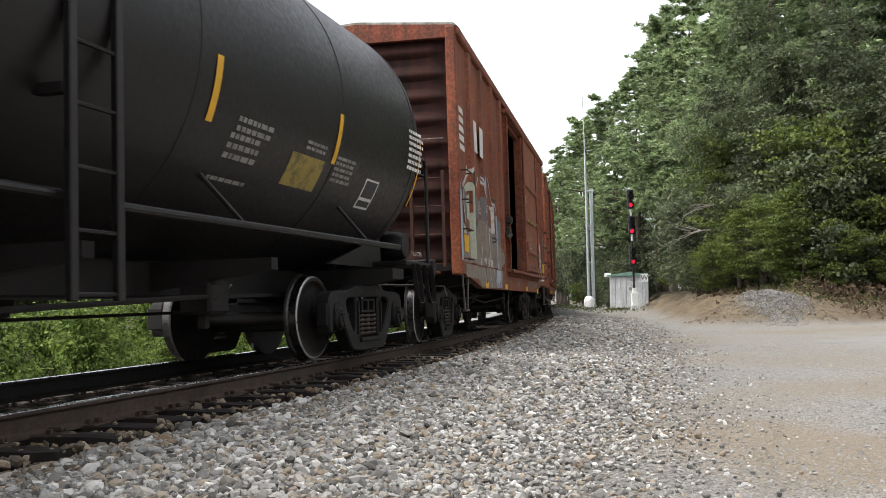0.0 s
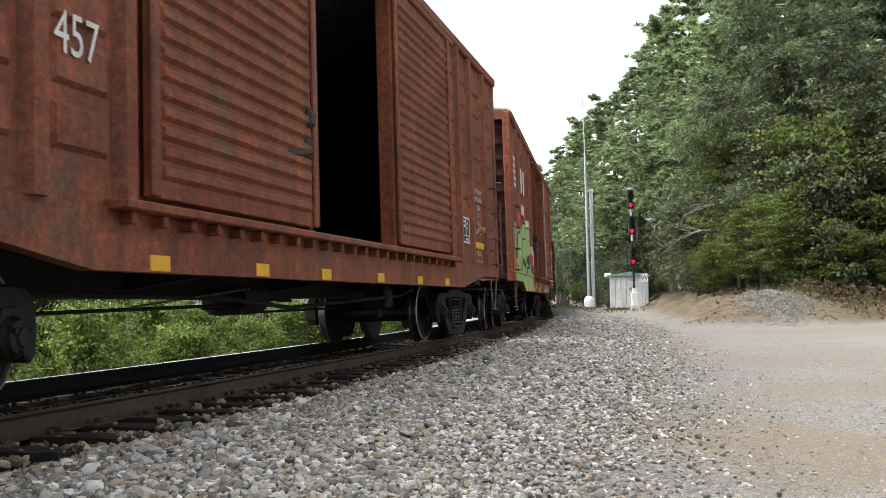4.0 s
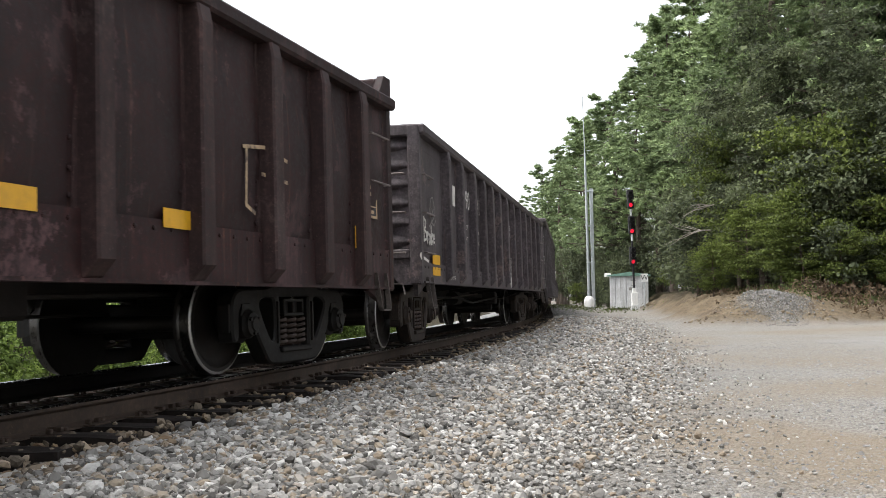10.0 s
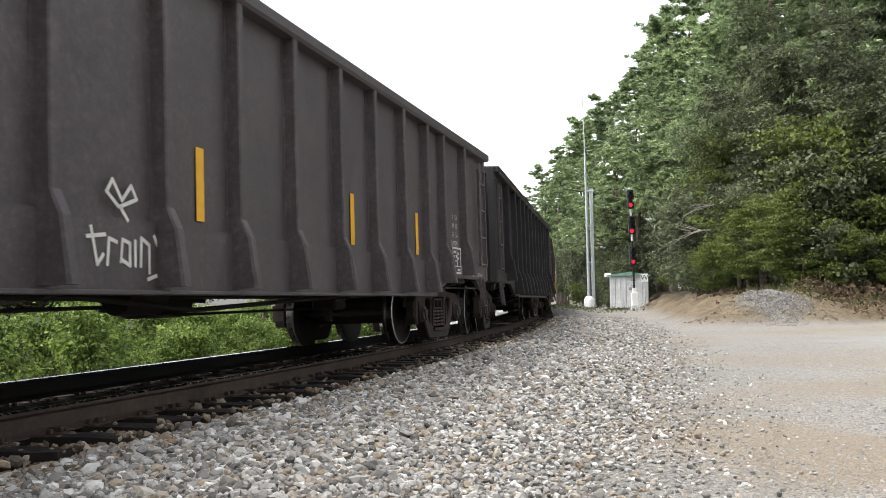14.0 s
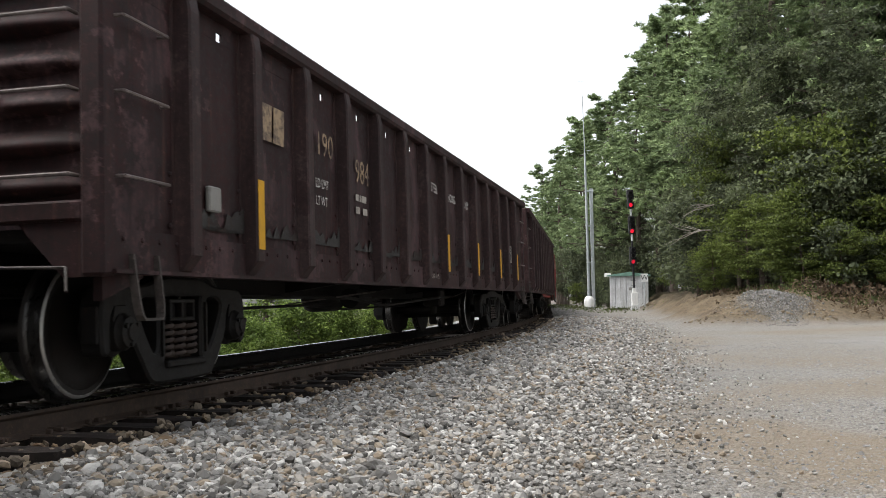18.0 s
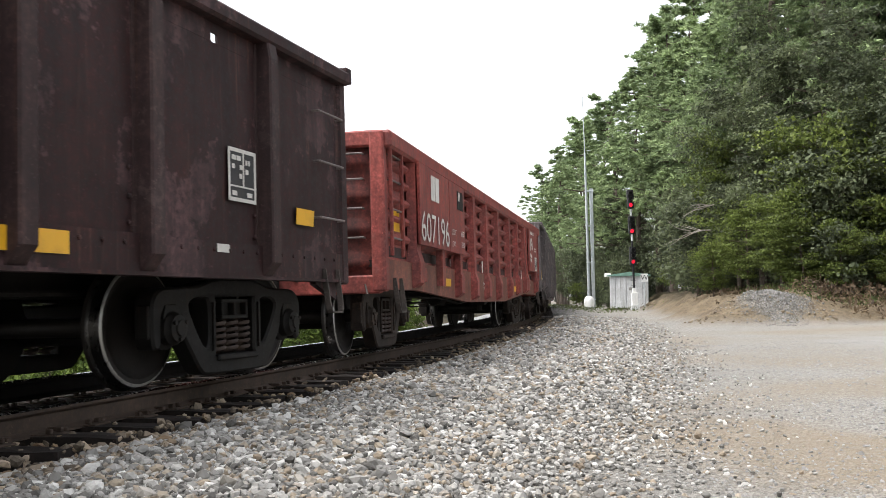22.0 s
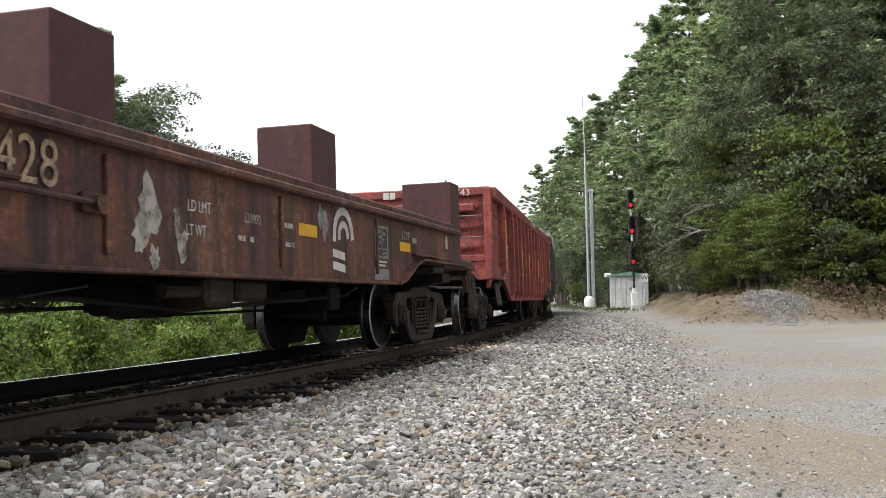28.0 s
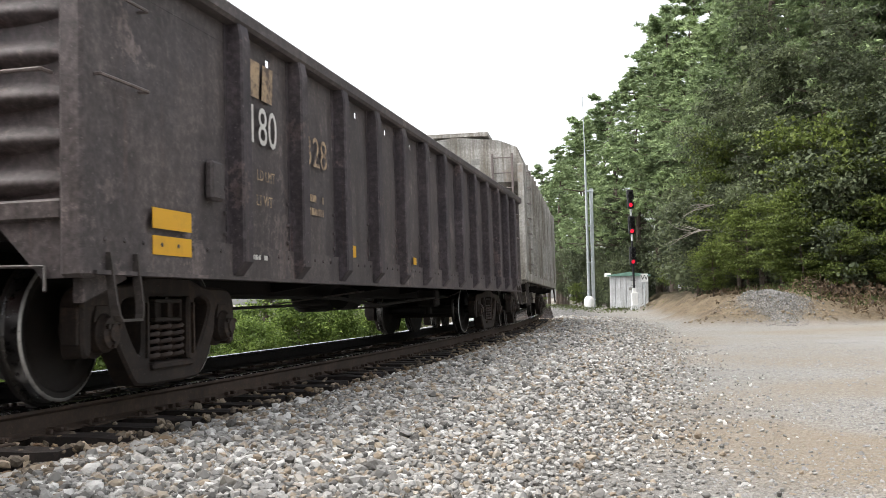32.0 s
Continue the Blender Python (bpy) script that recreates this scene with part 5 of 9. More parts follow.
def bars(car, x, z, w, h, rows, mat="white", y=-1.5, seed=1, fill=0.8, shift=True):
    """Small writing that cannot be read: rows of short bars."""
    if shift:
        x = at(x + w / 2) - w / 2
    rnd = random.Random(seed)
    g = Geo()
    dz = h / rows
    for r in range(rows):
        q = x
        zz = z + h - (r + 0.5) * dz
        while q < x + w * rnd.uniform(0.7, 1.0):
            L = rnd.uniform(0.3, 1.3) * dz
            if rnd.random() < fill:
                g.box(q, min(q + L, x + w), y - 0.006, y - 0.004, zz - dz * 0.27, zz + dz * 0.27)
            q += L + dz * 0.2
    if g.v:
        tagged(part("stencil_bars", g, M[mat], car), kind="stuff")


def data_panel(car, x, z, w, h, y=-1.5, mat="white"):
    """The framed panel of small stencilled data."""
    x = at(x + w / 2) - w / 2
    t = 0.028
    g = Geo()
    for a, b, c, d in ((x, x + w, z, z + t), (x, x + w, z + h - t, z + h), (x, x + t, z, z + h), (x + w - t, x + w, z, z + h), (x + w * 0.52, x + w * 0.56, z + h * 0.3, z + h), (x, x + w, z + h * 0.27, z + h * 0.30)):
        g.box(a, b, y - 0.003, y, c, d)
    part("data_panel_frame", g, M[mat], car)
    plate(car, "data_panel", x + 0.01, x + w - 0.01, z + 0.01, z + h - 0.01, y + 0.002, "black_panel", "black stencil panel with white frame", shift=False)
    bars(car, x + 0.05, z + h * 0.4, w * 0.4, h * 0.5, 3, mat, y - 0.001, 3, 0.7, False)
    bars(car, x + w * 0.6, z + h * 0.5, w * 0.3, h * 0.35, 2, mat, y - 0.001, 4, 0.7, False)
    bars(car, x + 0.05, z + h * 0.07, w * 0.85, h * 0.16, 1, mat, y - 0.001, 5, 0.9, False)


def reflector(car, x, z, w, h, y=-1.5, mat="yellow"):
    return plate(car, "reflector", x - w / 2, x + w / 2, z - h / 2, z + h / 2, y, mat, "yellow reflective sticker")


def clip_x(poly, lo, hi):
    """The part of a polygon (x, z) between two upright lines."""
    for keep, edge in ((lambda p: p[0] >= lo, lo), (lambda p: p[0] <= hi, hi)):
        out = []
        for a, b in zip(poly, poly[1:] + poly[:1]):
            if keep(a):
                out.append(a)
            if keep(a) != keep(b):
                k = (edge - a[0]) / (b[0] - a[0])
                out.append((edge, a[1] + k * (b[1] - a[1])))
        poly = out
        if len(poly) < 3:
            return []
    return poly


def laid(poly):
    return [(at(a), b) for a, b in poly]


def sprayed(car, name, poly, strips, mat, lift, label=""):
    """Spray paint that lies on posts and panels: strips are (x0, x1, y at x0, y at x1) of the wall's faces."""
    g = Geo()
    for x0, x1, ya, yb in strips:
        q = clip_x(list(poly), x0, x1)
        if q:
            n = len(q)
            depth = [ya + (yb - ya) * (a - x0) / (x1 - x0) - lift for a, b in q]
            v = [(a, d, b) for (a, b), d in zip(q, depth)] + [(a, d + 0.002, b) for (a, b), d in zip(q, depth)]
            g.add(v, [tuple(range(n)), tuple(range(2 * n - 1, n - 1, -1))] + [(k, (k + 1) % n, n + (k + 1) % n, n + k) for k in range(n)])
    if g.v:
        part(name, g, M[mat], car, label)


def clip_z(poly, lo, hi):
    """The part of a polygon (x, z) between two levels."""
    return [(a, b) for b, a in clip_x([(b, a) for a, b in poly], lo, hi)]


def lay_paint(car, name, poly, strips, mat, lift):
    """Spray paint on the wall's faces and, below them, on the side sill."""
    up, low = clip_z(poly, 1.185, 9.0), clip_z(poly, 0.82, 1.155)
    if up:
        sprayed(car, name, up, strips, mat, lift)
    if low:
        part(name, Geo().prism(low, -1.531 - lift, -1.529 - lift), M[mat], car)


def oval(cx, cz, rx, rz, turn=0.0, n=18):
    cx = at(cx)
    c, s = math.cos(radians(turn)), math.sin(radians(turn))
    return [(cx + rx * math.cos(a) * c - rz * math.sin(a) * s, cz + rx * math.cos(a) * s + rz * math.sin(a) * c) for a in (2 * math.pi * i / n for i in range(n))]


def stroke(pts, w, shift=True):
    """A line of some width as quads."""
    if shift:
        pts = [(at(a), b) for a, b in pts]
    out = []
    for (x0, z0), (x1, z1) in zip(pts, pts[1:]):
        d = math.hypot(x1 - x0, z1 - z0) or 1
        nx, nz = -(z1 - z0) / d * w / 2, (x1 - x0) / d * w / 2
        ex, ez = (x1 - x0) / d * w * 0.3, (z1 - z0) / d * w * 0.3
        out.append([(x0 + nx - ex, z0 + nz - ez), (x0 - nx - ex, z0 - nz - ez), (x1 - nx + ex, z1 - nz + ez), (x1 + nx + ex, z1 + nz + ez)])
    return out


def corrugated_end(car, x, s, z0, z1, half, waves, mat, amp=0.05, name="end_wall"):
    """A car end with pressed level ribs that run out to points before the corner posts."""
    ys = [-half, -half + 0.07, -half + 0.20, -half + 0.40, half - 0.40, half - 0.20, half - 0.07, half]
    k = [0, 0, 0.62, 1, 1, 0.62, 0, 0]
    pitch = (z1 - z0) / waves
    prof = [(z0, 0.0, 0)]
    for i in range(waves):
        c = z0 + pitch * (i + 0.5)
        prof += [(c - 0.30 * pitch, 0.0, c), (c - 0.17 * pitch, 0.72, c), (c - 0.08 * pitch, 0.97, c), (c, 1.0, c), (c + 0.10 * pitch, 0.86, c), (c + 0.34 * pitch, 0.12, c), (c + 0.42 * pitch, 0.0, c)]
    prof.append((z1, 0.0, 0))
    rows = []
    for z, w, c in prof:
        rows.append([(x + s * amp * 1.7 * w * kk, y, z if not c else c + (z - c) * (0.45 + 0.55 * kk)) for y, kk in zip(ys, k)])
    g, m, n = Geo(), len(ys), len(prof)
    g.add([q for r in rows for q in r], [(i * m + j, i * m + j + 1, (i + 1) * m + j + 1, (i + 1) * m + j) for i in range(n - 1) for j in range(m - 1)])
    g.box(x - s * 0.06, x - s * 0.02, -half, half, z0, z1)
    return part(name, g, M[mat], car, smooth=38)


def underframe(car, x0, x1, h, z=0.98, seed=1):
    """Centre sill, cross bearers, brake gear and pipes."""
    part("centre_sill", Geo().box(x0 + 0.15, x1 - 0.15, -0.30, 0.30, 0.68, z + 0.02, 0.02), M["under"], car)
    for c in (-h, h):
        part("body_bolster", Geo().prism([(-1.45, z), (1.45, z), (1.45, z - 0.12), (0.4, 0.70), (-0.4, 0.70), (-1.45, z - 0.12)], c - 0.2, c + 0.2, "x"), M["under"], car)
    for k in (-2.6, 0.2, 2.7):
        part("cross_bearer", Geo().prism([(-1.45, z), (1.45, z), (1.45, z - 0.10), (0.35, 0.74), (-0.35, 0.74), (-1.45, z - 0.10)], k - 0.06, k + 0.06, "x"), M["under"], car)
    part("air_reservoir", Geo().lathe([(0.0, -0.62), (0.14, -0.58), (0.19, -0.5), (0.19, 0.5), (0.14, 0.58), (0.0, 0.62)], "x", (1.5, 0.75, 0.68), 16), M["under"], car, smooth=40)
    part("brake_cylinder", Geo().rod((-1.3, -0.62, 0.66), (-0.75, -0.62, 0.66), 0.13, 14).rod((-0.75, -0.62, 0.66), (0.1, -0.6, 0.64), 0.02), M["under"], car)
    part("brake_valve", Geo().box(2.6, 2.95, -0.9, -0.6, 0.52, 0.80, 0.03).rod((2.75, -0.75, 0.40), (2.75, -0.75, 0.55), 0.05), M["under"], car)
    part("brake_rod", Geo().wire([(-h + 0.8, -0.45, 0.55), (-1.2, -0.5, 0.60), (-0.2, -0.45, 0.62)], 0.016, 6), M["under"], car)
    part("brake_rod", Geo().wire([(0.0, 0.4, 0.58), (1.4, 0.42, 0.52), (h - 0.8, 0.4, 0.55)], 0.016, 6), M["under"], car)
    part("train_pipe", Geo().wire([(x0 + 0.1, -0.42, 0.72), (-h + 1.4, -0.5, 0.70), (-2.0, -0.85, 0.66), (-0.6, -0.9, 0.56), (0.5, -0.9, 0.60), (2.2, -0.95, 0.66), (h - 1.4, -0.5, 0.70), (x1 - 0.1, -0.42, 0.72)], 0.022, 6), M["under"], car)
    part("release_rod", Geo().wire([(2.75, -0.8, 0.62), (2.2, -1.2, 0.66), (1.9, -1.47, 0.74)], 0.008, 5), M["grip"], car)
    part("release_rod", Geo().wire([(-2.4, -0.2, 0.60), (-2.4, -1.3, 0.72)], 0.009, 5), M["grip"], car)


def begin_car(name, uf, ur, x0, x1, label, category, rear=0.0):
    car = tagged(new(name), label, category, "cars of the freight train")
    h = (ur - uf) / 2
    CARS.append((car, uf, ur))
    bend = math.degrees(h * 0.0045)
    truck(car, -h, bend, uf, uf < -40 or 15 < uf < 45)
    truck(car, h + rear, -bend, ur + rear, uf < -40 or 15 < uf < 45)
    coupler(car, x0, -1)
    coupler(car, x1, 1)
    underframe(car, x0, x1, h)
    return car, h


# ---------------------------------------------------------------- gondolas
def bulged_panel(x0, x1, z0, z1, y, depth, seed, nx=7, nz=9):
    """One dented side panel between two posts."""
    g = Geo()
    v = []
    for k in range(nz + 1):
        for i in range(nx + 1):
            a, b = i / nx, k / nz
            w = (math.sin(math.pi * a) * math.sin(math.pi * min(1, b * 1.1))) ** 0.8 if 0 < a < 1 and 0 < b < 0.9 else 0
            d = depth * w * (1 + 0.9 * noise.noise(Vector((x0 * 3.1 + a * 2, b * 3, seed))))
            v.append((x0 + (x1 - x0) * a, y - d, z0 + (z1 - z0) * b))
    g.add(v, [(k * (nx + 1) + i, k * (nx + 1) + i + 1, (k + 1) * (nx + 1) + i + 1, (k + 1) * (nx + 1) + i) for k in range(nz) for i in range(nx)])
    return g


def gondola(uf, ur, label, mat, x0=-8.05, x1=8.05, zb=0.86, zt=2.80, ribs=(), rib_w=0.20, rib_d=0.10, bulge=0.02, holes=True, belly=None, sill_h=0.26,
            waves=6, rivets=True, end_top=None, rib_mat=None, sill_mat=None, end_mat=None, taper=False, top_d=0.10, seed=1, name="gondola_car", chord_h=0.13, rear=0.0):
    car, h = begin_car(name, uf, ur, x0, x1, label, "railway wagon", rear)
    m, rm, sm, em = M[mat], M[rib_mat or mat], M[sill_mat or mat], end_mat or mat
    yw = -1.46
    # bed and far side
    part("floor", Geo().box(x0 + 0.05, x1 - 0.05, -1.44, 1.44, 0.98, 1.06), M["under"], car)
    part("far_side", Geo().box(x0, x1, 1.44, 1.48, zb, zt - 0.05).box(x0, x1, 1.44, 1.56, zt - chord_h, zt, 0.02), m, car)
    # side sill, with a deeper belly where the car has one
    if belly:
        b0, b1, zl = belly
        prof = [(x0, zb), (b0[0], zb), (b0[1], zl), (b1[0], zl), (b1[1], zb), (x1, zb), (x1, zb + sill_h), (x0, zb + sill_h)]
    else:
        prof = [(x0, zb), (x1, zb), (x1, zb + sill_h), (x0, zb + sill_h)]
    part("side_sill", Geo().prism(prof, yw - 0.035, yw + 0.03).box(x0 + 0.02, x1 - 0.02, yw - 0.07, yw + 0.05, zb - 0.004, zb + 0.02) if not belly else Geo().prism(prof, yw - 0.035, yw + 0.03), sm, car)
    # top chord
    part("top_chord", Geo().box(x0 - 0.03, x1 + 0.03, yw - top_d, yw + 0.04, zt - chord_h, zt, 0.025), m, car)
    # panels and posts
    edges = [x0 + 0.10] + list(ribs) + [x1 - 0.10]
    zp0, zp1 = zb + sill_h - 0.01, zt - chord_h + 0.01
    zh = zt - chord_h - 0.11
    for i, (a, b) in enumerate(zip(edges, edges[1:])):
        part("side_panel", bulged_panel(a, b, zp0, zh - 0.035 if holes else zp1, yw, bulge, seed + i), m, car, smooth=60)
        if holes:
            c = (a + b) / 2 + 0.1
            if 0 < i < len(edges) - 2 and (i * 7 + seed) % 5 != 0:
                g = Geo().box(a, c - 0.045, yw - 0.002, yw + 0.018, zh - 0.037, zp1).box(c + 0.045, b, yw - 0.002, yw + 0.018, zh - 0.037, zp1).box(c - 0.046, c + 0.046, yw - 0.002, yw + 0.018, zh + 0.035, zp1)
            else:
                g = Geo().box(a, b, yw - 0.002, yw + 0.018, zh - 0.037, zp1)
            part("panel_top", g, m, car)
    for i, x in enumerate(ribs):
        w, d = rib_w / 2, rib_d
        lo = zb + 0.03
        if belly:
            b0, b1, zl = belly
            lo = float(np.interp(x, [b0[0], b0[1], b1[0], b1[1]], [zb, zl, zl, zb])) + 0.05
        hi = zt - chord_h + 0.005
        g = Geo()
        zs = [(lo, 0.35), (lo + 0.10, 1.0), (hi - 0.12, 1.0), (hi, 0.85)] if not taper else [(lo, 1.5), (lo + 0.38, 1.15), (lo + 0.52, 0.75), (hi, 0.7)]
        v = []
        for z, k in zs:
            v += [(x + sg * a * w, yw - max(0.012, b * d * k) if b else yw, z) for sg, a, b in ((-1, 1.45, 0), (-1, 1.40, 0.08), (-1, 1.02, 0.10), (-1, 0.94, 0.90), (-1, 0.74, 1), (1, 0.74, 1), (1, 0.94, 0.90), (1, 1.02, 0.10), (1, 1.40, 0.08), (1, 1.45, 0))]
        f = [(q * 10 + j, q * 10 + j + 1, q * 10 + 10 + j + 1, q * 10 + 10 + j) for q in range(3) for j in range(9)] + [tuple(range(10)), tuple(range(39, 29, -1))]
        part("side_post", g.add(v, f), rm, car)
    if rivets:
        g = Geo()
        rnd = random.Random(seed)
        for x in ribs:
            for s in (-1, 1):
                for z in (zb + sill_h + 0.07, zb + sill_h + 0.22, zb + sill_h + 0.40):
                    g.lathe([(0.020, 0.0), (0.017, -0.011), (0.007, -0.016), (0.0, -0.016)], "y", (x + s * (rib_w / 2 + 0.075), yw - 0.012, z + rnd.uniform(-0.01, 0.01)), 7)
        q = x0 + 0.15
        while q < x1 - 0.1:
            if min((abs(q - r) for r in ribs), default=9) > rib_w / 2 + 0.03:
                g.lathe([(0.018, 0.0), (0.015, -0.010), (0.0, -0.014)], "y", (q, yw - 0.034, zb + sill_h - 0.06), 6)
            q += 0.21
        tagged(part("rivets", g, m, car), kind="stuff")
    # ends
    for x, s in ((x0, -1), (x1, 1)):
        ze = zt if end_top is None else end_top
        corrugated_end(car, x + (0.06 if s < 0 else -0.06), s, zb + 0.40, ze - 0.14, 1.40, waves, em)
        part("end_chord", Geo().box(x - 0.05, x + 0.05, -1.47, 1.47, ze - 0.15, ze, 0.02), m, car)
        for y in (-1.43, 1.43):
            part("corner_post", Geo().box(x - 0.075, x + 0.075, y - 0.075, y + 0.075, zb - 0.02, ze - 0.01, 0.02), m, car)
        part("end_sill", Geo().box(x - 0.06, x + 0.06, -1.36, 1.36, zb + 0.30, zb + 0.42, 0.015), m, car)
        for k in (-1, 1):
            part("corner_gusset", Geo().prism([(k * 1.36, zb - 0.02), (k * 1.22, zb - 0.02), (k * 0.92, zb + 0.305), (k * 1.36, zb + 0.305)], x - 0.035, x + 0.035, "x"), m, car)
        part("end_gusset", Geo().prism([(x - s * 0.05, zb + 0.13), (x - s * 0.05, zb - 0.16), (x - s * 0.5, zb - 0.02), (x - s * 0.5, zb + 0.13)], -1.42, -1.36), m, car)
    return car, yw


def flaked_strip(car, edges, z0, z1, y, seed):
    """What is left of the paint along the foot of the side panels, with a ragged upper edge."""
    rnd = random.Random(seed)
    for a, b in zip(edges, edges[1:]):
        n = 14
        top = [(b - (b - a) * i / n, z1 + rnd.uniform(-0.10, 0.06) + (0.16 * (abs(i / n - 0.5) * 2) ** 3)) for i in range(n + 1)]
        part("flaked_paint", Geo().prism([(a, z0), (b, z0)] + top, y, y + 0.003), M["flaked_grey"], car, "flaking grey paint")


def gon_irons(car, x0, x1, zs, zstep=0.45, ends=True, mat="grip", y=-1.47):
    """Grab irons and steps at the four corners of the near side and the ends."""
    for s, x in ((1, x0), (-1, x1)):
        for z in zs:
            grab(car, x + s * 0.10, x + s * 0.62, z, y, 0.07, mat)
        stirrup(car, x + s * 0.36, zstep, 0.9, 0.40, mat)
        if ends:
            for z in zs:
                end_grab(car, x, -s, -1.30, -0.78, z, 0.10, mat)


def build_gondolas():
    # brown-black, bowed panels, high ends
    stations(MILD)
    ribs = [-6.25, -5.15, -4.11, -2.98, -1.86, -0.72, 0.38, 1.6, 2.75, 3.9, 5.0, 6.0, 6.95]
    c, y = gondola(-47.33, -34.65, "rusty black open gondola wagon with bowed steel side panels", "rust_black", -7.9, 7.9, 0.735, 2.82, ribs, 0.19, 0.15, 0.05, False, top_d=0.13, rib_mat="post_brown", seed=3, end_top=3.06, sill_h=0.42, sill_mat="plum_rust", end_mat="plum_rust")
    gon_irons(c, -7.9, 7.9, (1.85, 2.35))
    part("corner_plate", Geo().prism([(-7.95, 3.05), (-7.6, 3.05), (-7.2, 2.78), (-7.95, 2.78)], -1.52, -1.44), M["rust_black"], c)
    part("corner_plate", Geo().prism([(7.95, 3.05), (7.75, 3.05), (7.55, 2.78), (7.95, 2.78)], -1.52, -1.44), M["rust_black"], c)
    for x, z, w, hh in ((-7.55, 1.56, 0.44, 0.30),):
        reflector(c, x, z, w, hh, y - 0.066)
    plate(c, "stencil_mark", -6.2, -6.03, 1.80, 2.10, y - 0.08, "tan_worn", slant=0.04)
    plate(c, "stencil_mark", -5.95, -5.72, 1.80, 2.10, y - 0.08, "tan_worn", slant=-0.03)
    stations(FLAT)
    for x, w in ((-3.67, 0.48), (-1.36, 0.48), (2.05, 0.44), (3.71, 0.47)):
        reflector(c, x, 1.17, w, 0.13, y - 0.05)
    reflector(c, 7.03, 1.24, 0.38, 0.22, y - 0.05)
    data_panel(c, 6.90, 1.46, 0.55, 0.42, y - 0.055, "tan_worn")
    for q in ([(4.55, 1.80), (4.9, 1.84), (5.3, 1.78)], [(4.6, 1.78), (4.58, 1.35), (4.72, 1.30)], [(4.85, 1.62), (5.3, 1.60)]):
        for w in stroke(q, 0.03):
            part("rust_streak", Geo().prism(w, y - 0.066, y - 0.063), M["tan_worn"], c)
    for body, x, z, hh in (("190", -4.61, 1.90, 0.28), ("353", -3.49, 1.91, 0.29)):
        letters(c, body, x, z, hh, "tan_worn", y - 0.06, 1.0)
    letters(c, "2039", -4.82, 1.54, 0.11, "white_worn", y - 0.05)
    bars(c, -4.55, 1.48, 0.09, 0.08, 1, "tan_worn", y - 0.05, 2)
    letters(c, "821", -4.80, 1.34, 0.11, "white_worn", y - 0.05, 1.1)
    bars(c, -4.60, 1.28, 0.09, 0.08, 1, "tan_worn", y - 0.05, 3)
    bars(c, -0.32, 2.38, 0.52, 0.10, 1, "white_worn", y - 0.03, 7)
    bars(c, 0.88, 2.37, 0.46, 0.10, 1, "white_worn", y - 0.03, 8)
    stations(MILD)
    letters(c, "LD LMT", -5.95, 1.60, 0.09, "white_worn", y - 0.07)
    letters(c, "LT WT", -5.95, 1.40, 0.09, "white_worn", y - 0.07)
    for q in stroke([(-1.22, 1.30), (-1.25, 1.02)], 0.03) + stroke([(-1.36, 1.14), (-1.25, 0.98), (-1.12, 1.14)], 0.03):
        part("chalk_arrow", Geo().prism(q, y - 0.068, y - 0.066), M["white_worn"], c)
    part("brake_hatch", Geo().box(-6.95, -6.65, y - 0.09, y - 0.02, 1.25, 1.48, 0.02), M["plum_rust"], c)
    # black, with a hand-written note
    stations(BROAD)
    ribs = [-6.25, -5.17, -4.02, -2.98, -2.0, -1.02, 0.05, 1.16, 2.29, 3.40, 4.50, 5.64, 6.75]
    c, y = gondola(-30.38, -17.57, "faded black open gondola wagon with chalked brake note", "black_gon", -7.85, 7.97, 0.825, 2.80, ribs, 0.17, 0.13, 0.02, True, top_d=0.12, seed=11)
    gon_irons(c, -7.85, 7.97, (1.20, 1.70, 2.18))
    stations(FLAT)
    for x, z, w, hh in ((-6.99, 1.14, 0.48, 0.13), (-6.99, 0.985, 0.48, 0.11), (-3.58, 1.13, 0.36, 0.13)):
        reflector(c, x, z, w, hh, y - 0.042)
    letters(c, "190", -4.54, 2.16, 0.29, "white", y - 0.04, 0.95)
    letters(c, "041", -3.42, 2.15, 0.28, "white_worn", y - 0.04, 0.8)
    for k in (-5.87, -5.62):
        plate(c, "stencil_mark", k - 0.10, k + 0.10, 1.98, 2.28, y - 0.044, "white", slant=0.03)
    letters(c, "LD LMT", -4.60, 1.74, 0.085, "white", y - 0.035, 0.85)
    letters(c, "LT WT", -4.62, 1.55, 0.085, "white", y - 0.035, 0.85)
    bars(c, -3.66, 1.68, 0.40, 0.10, 1, "white_worn", y - 0.035, 3)
    bars(c, -3.66, 1.50, 0.40, 0.10, 1, "white_worn", y - 0.035, 4)
    letters(c, "2 IN COMP SHOES", -5.90, 0.92, 0.055, "white", y - 0.037, 0.85)
    strokes = {"B": [[(0, -0.05), (0.03, 1.25)], [(0, 1.2), (0.5, 1.05), (0.45, 0.75), (0.08, 0.58)], [(0.08, 0.58), (0.62, 0.42), (0.55, 0.08), (0, 0)]],
            "r": [[(0, 0.6), (0.08, -0.02)], [(0.05, 0.4), (0.2, 0.58), (0.36, 0.5)]],
            "a": [[(0.36, 0.48), (0.12, 0.52), (0, 0.22), (0.14, 0), (0.36, 0.2)], [(0.4, 0.52), (0.4, 0.12), (0.52, 0)]],
            "k": [[(0, 0.95), (0.03, -0.04)], [(0.38, 0.52), (0.05, 0.27), (0.42, 0)]],
            "e": [[(0, 0.26), (0.36, 0.3), (0.26, 0.52), (0.05, 0.42), (0.06, 0.1), (0.38, 0.06)]]}
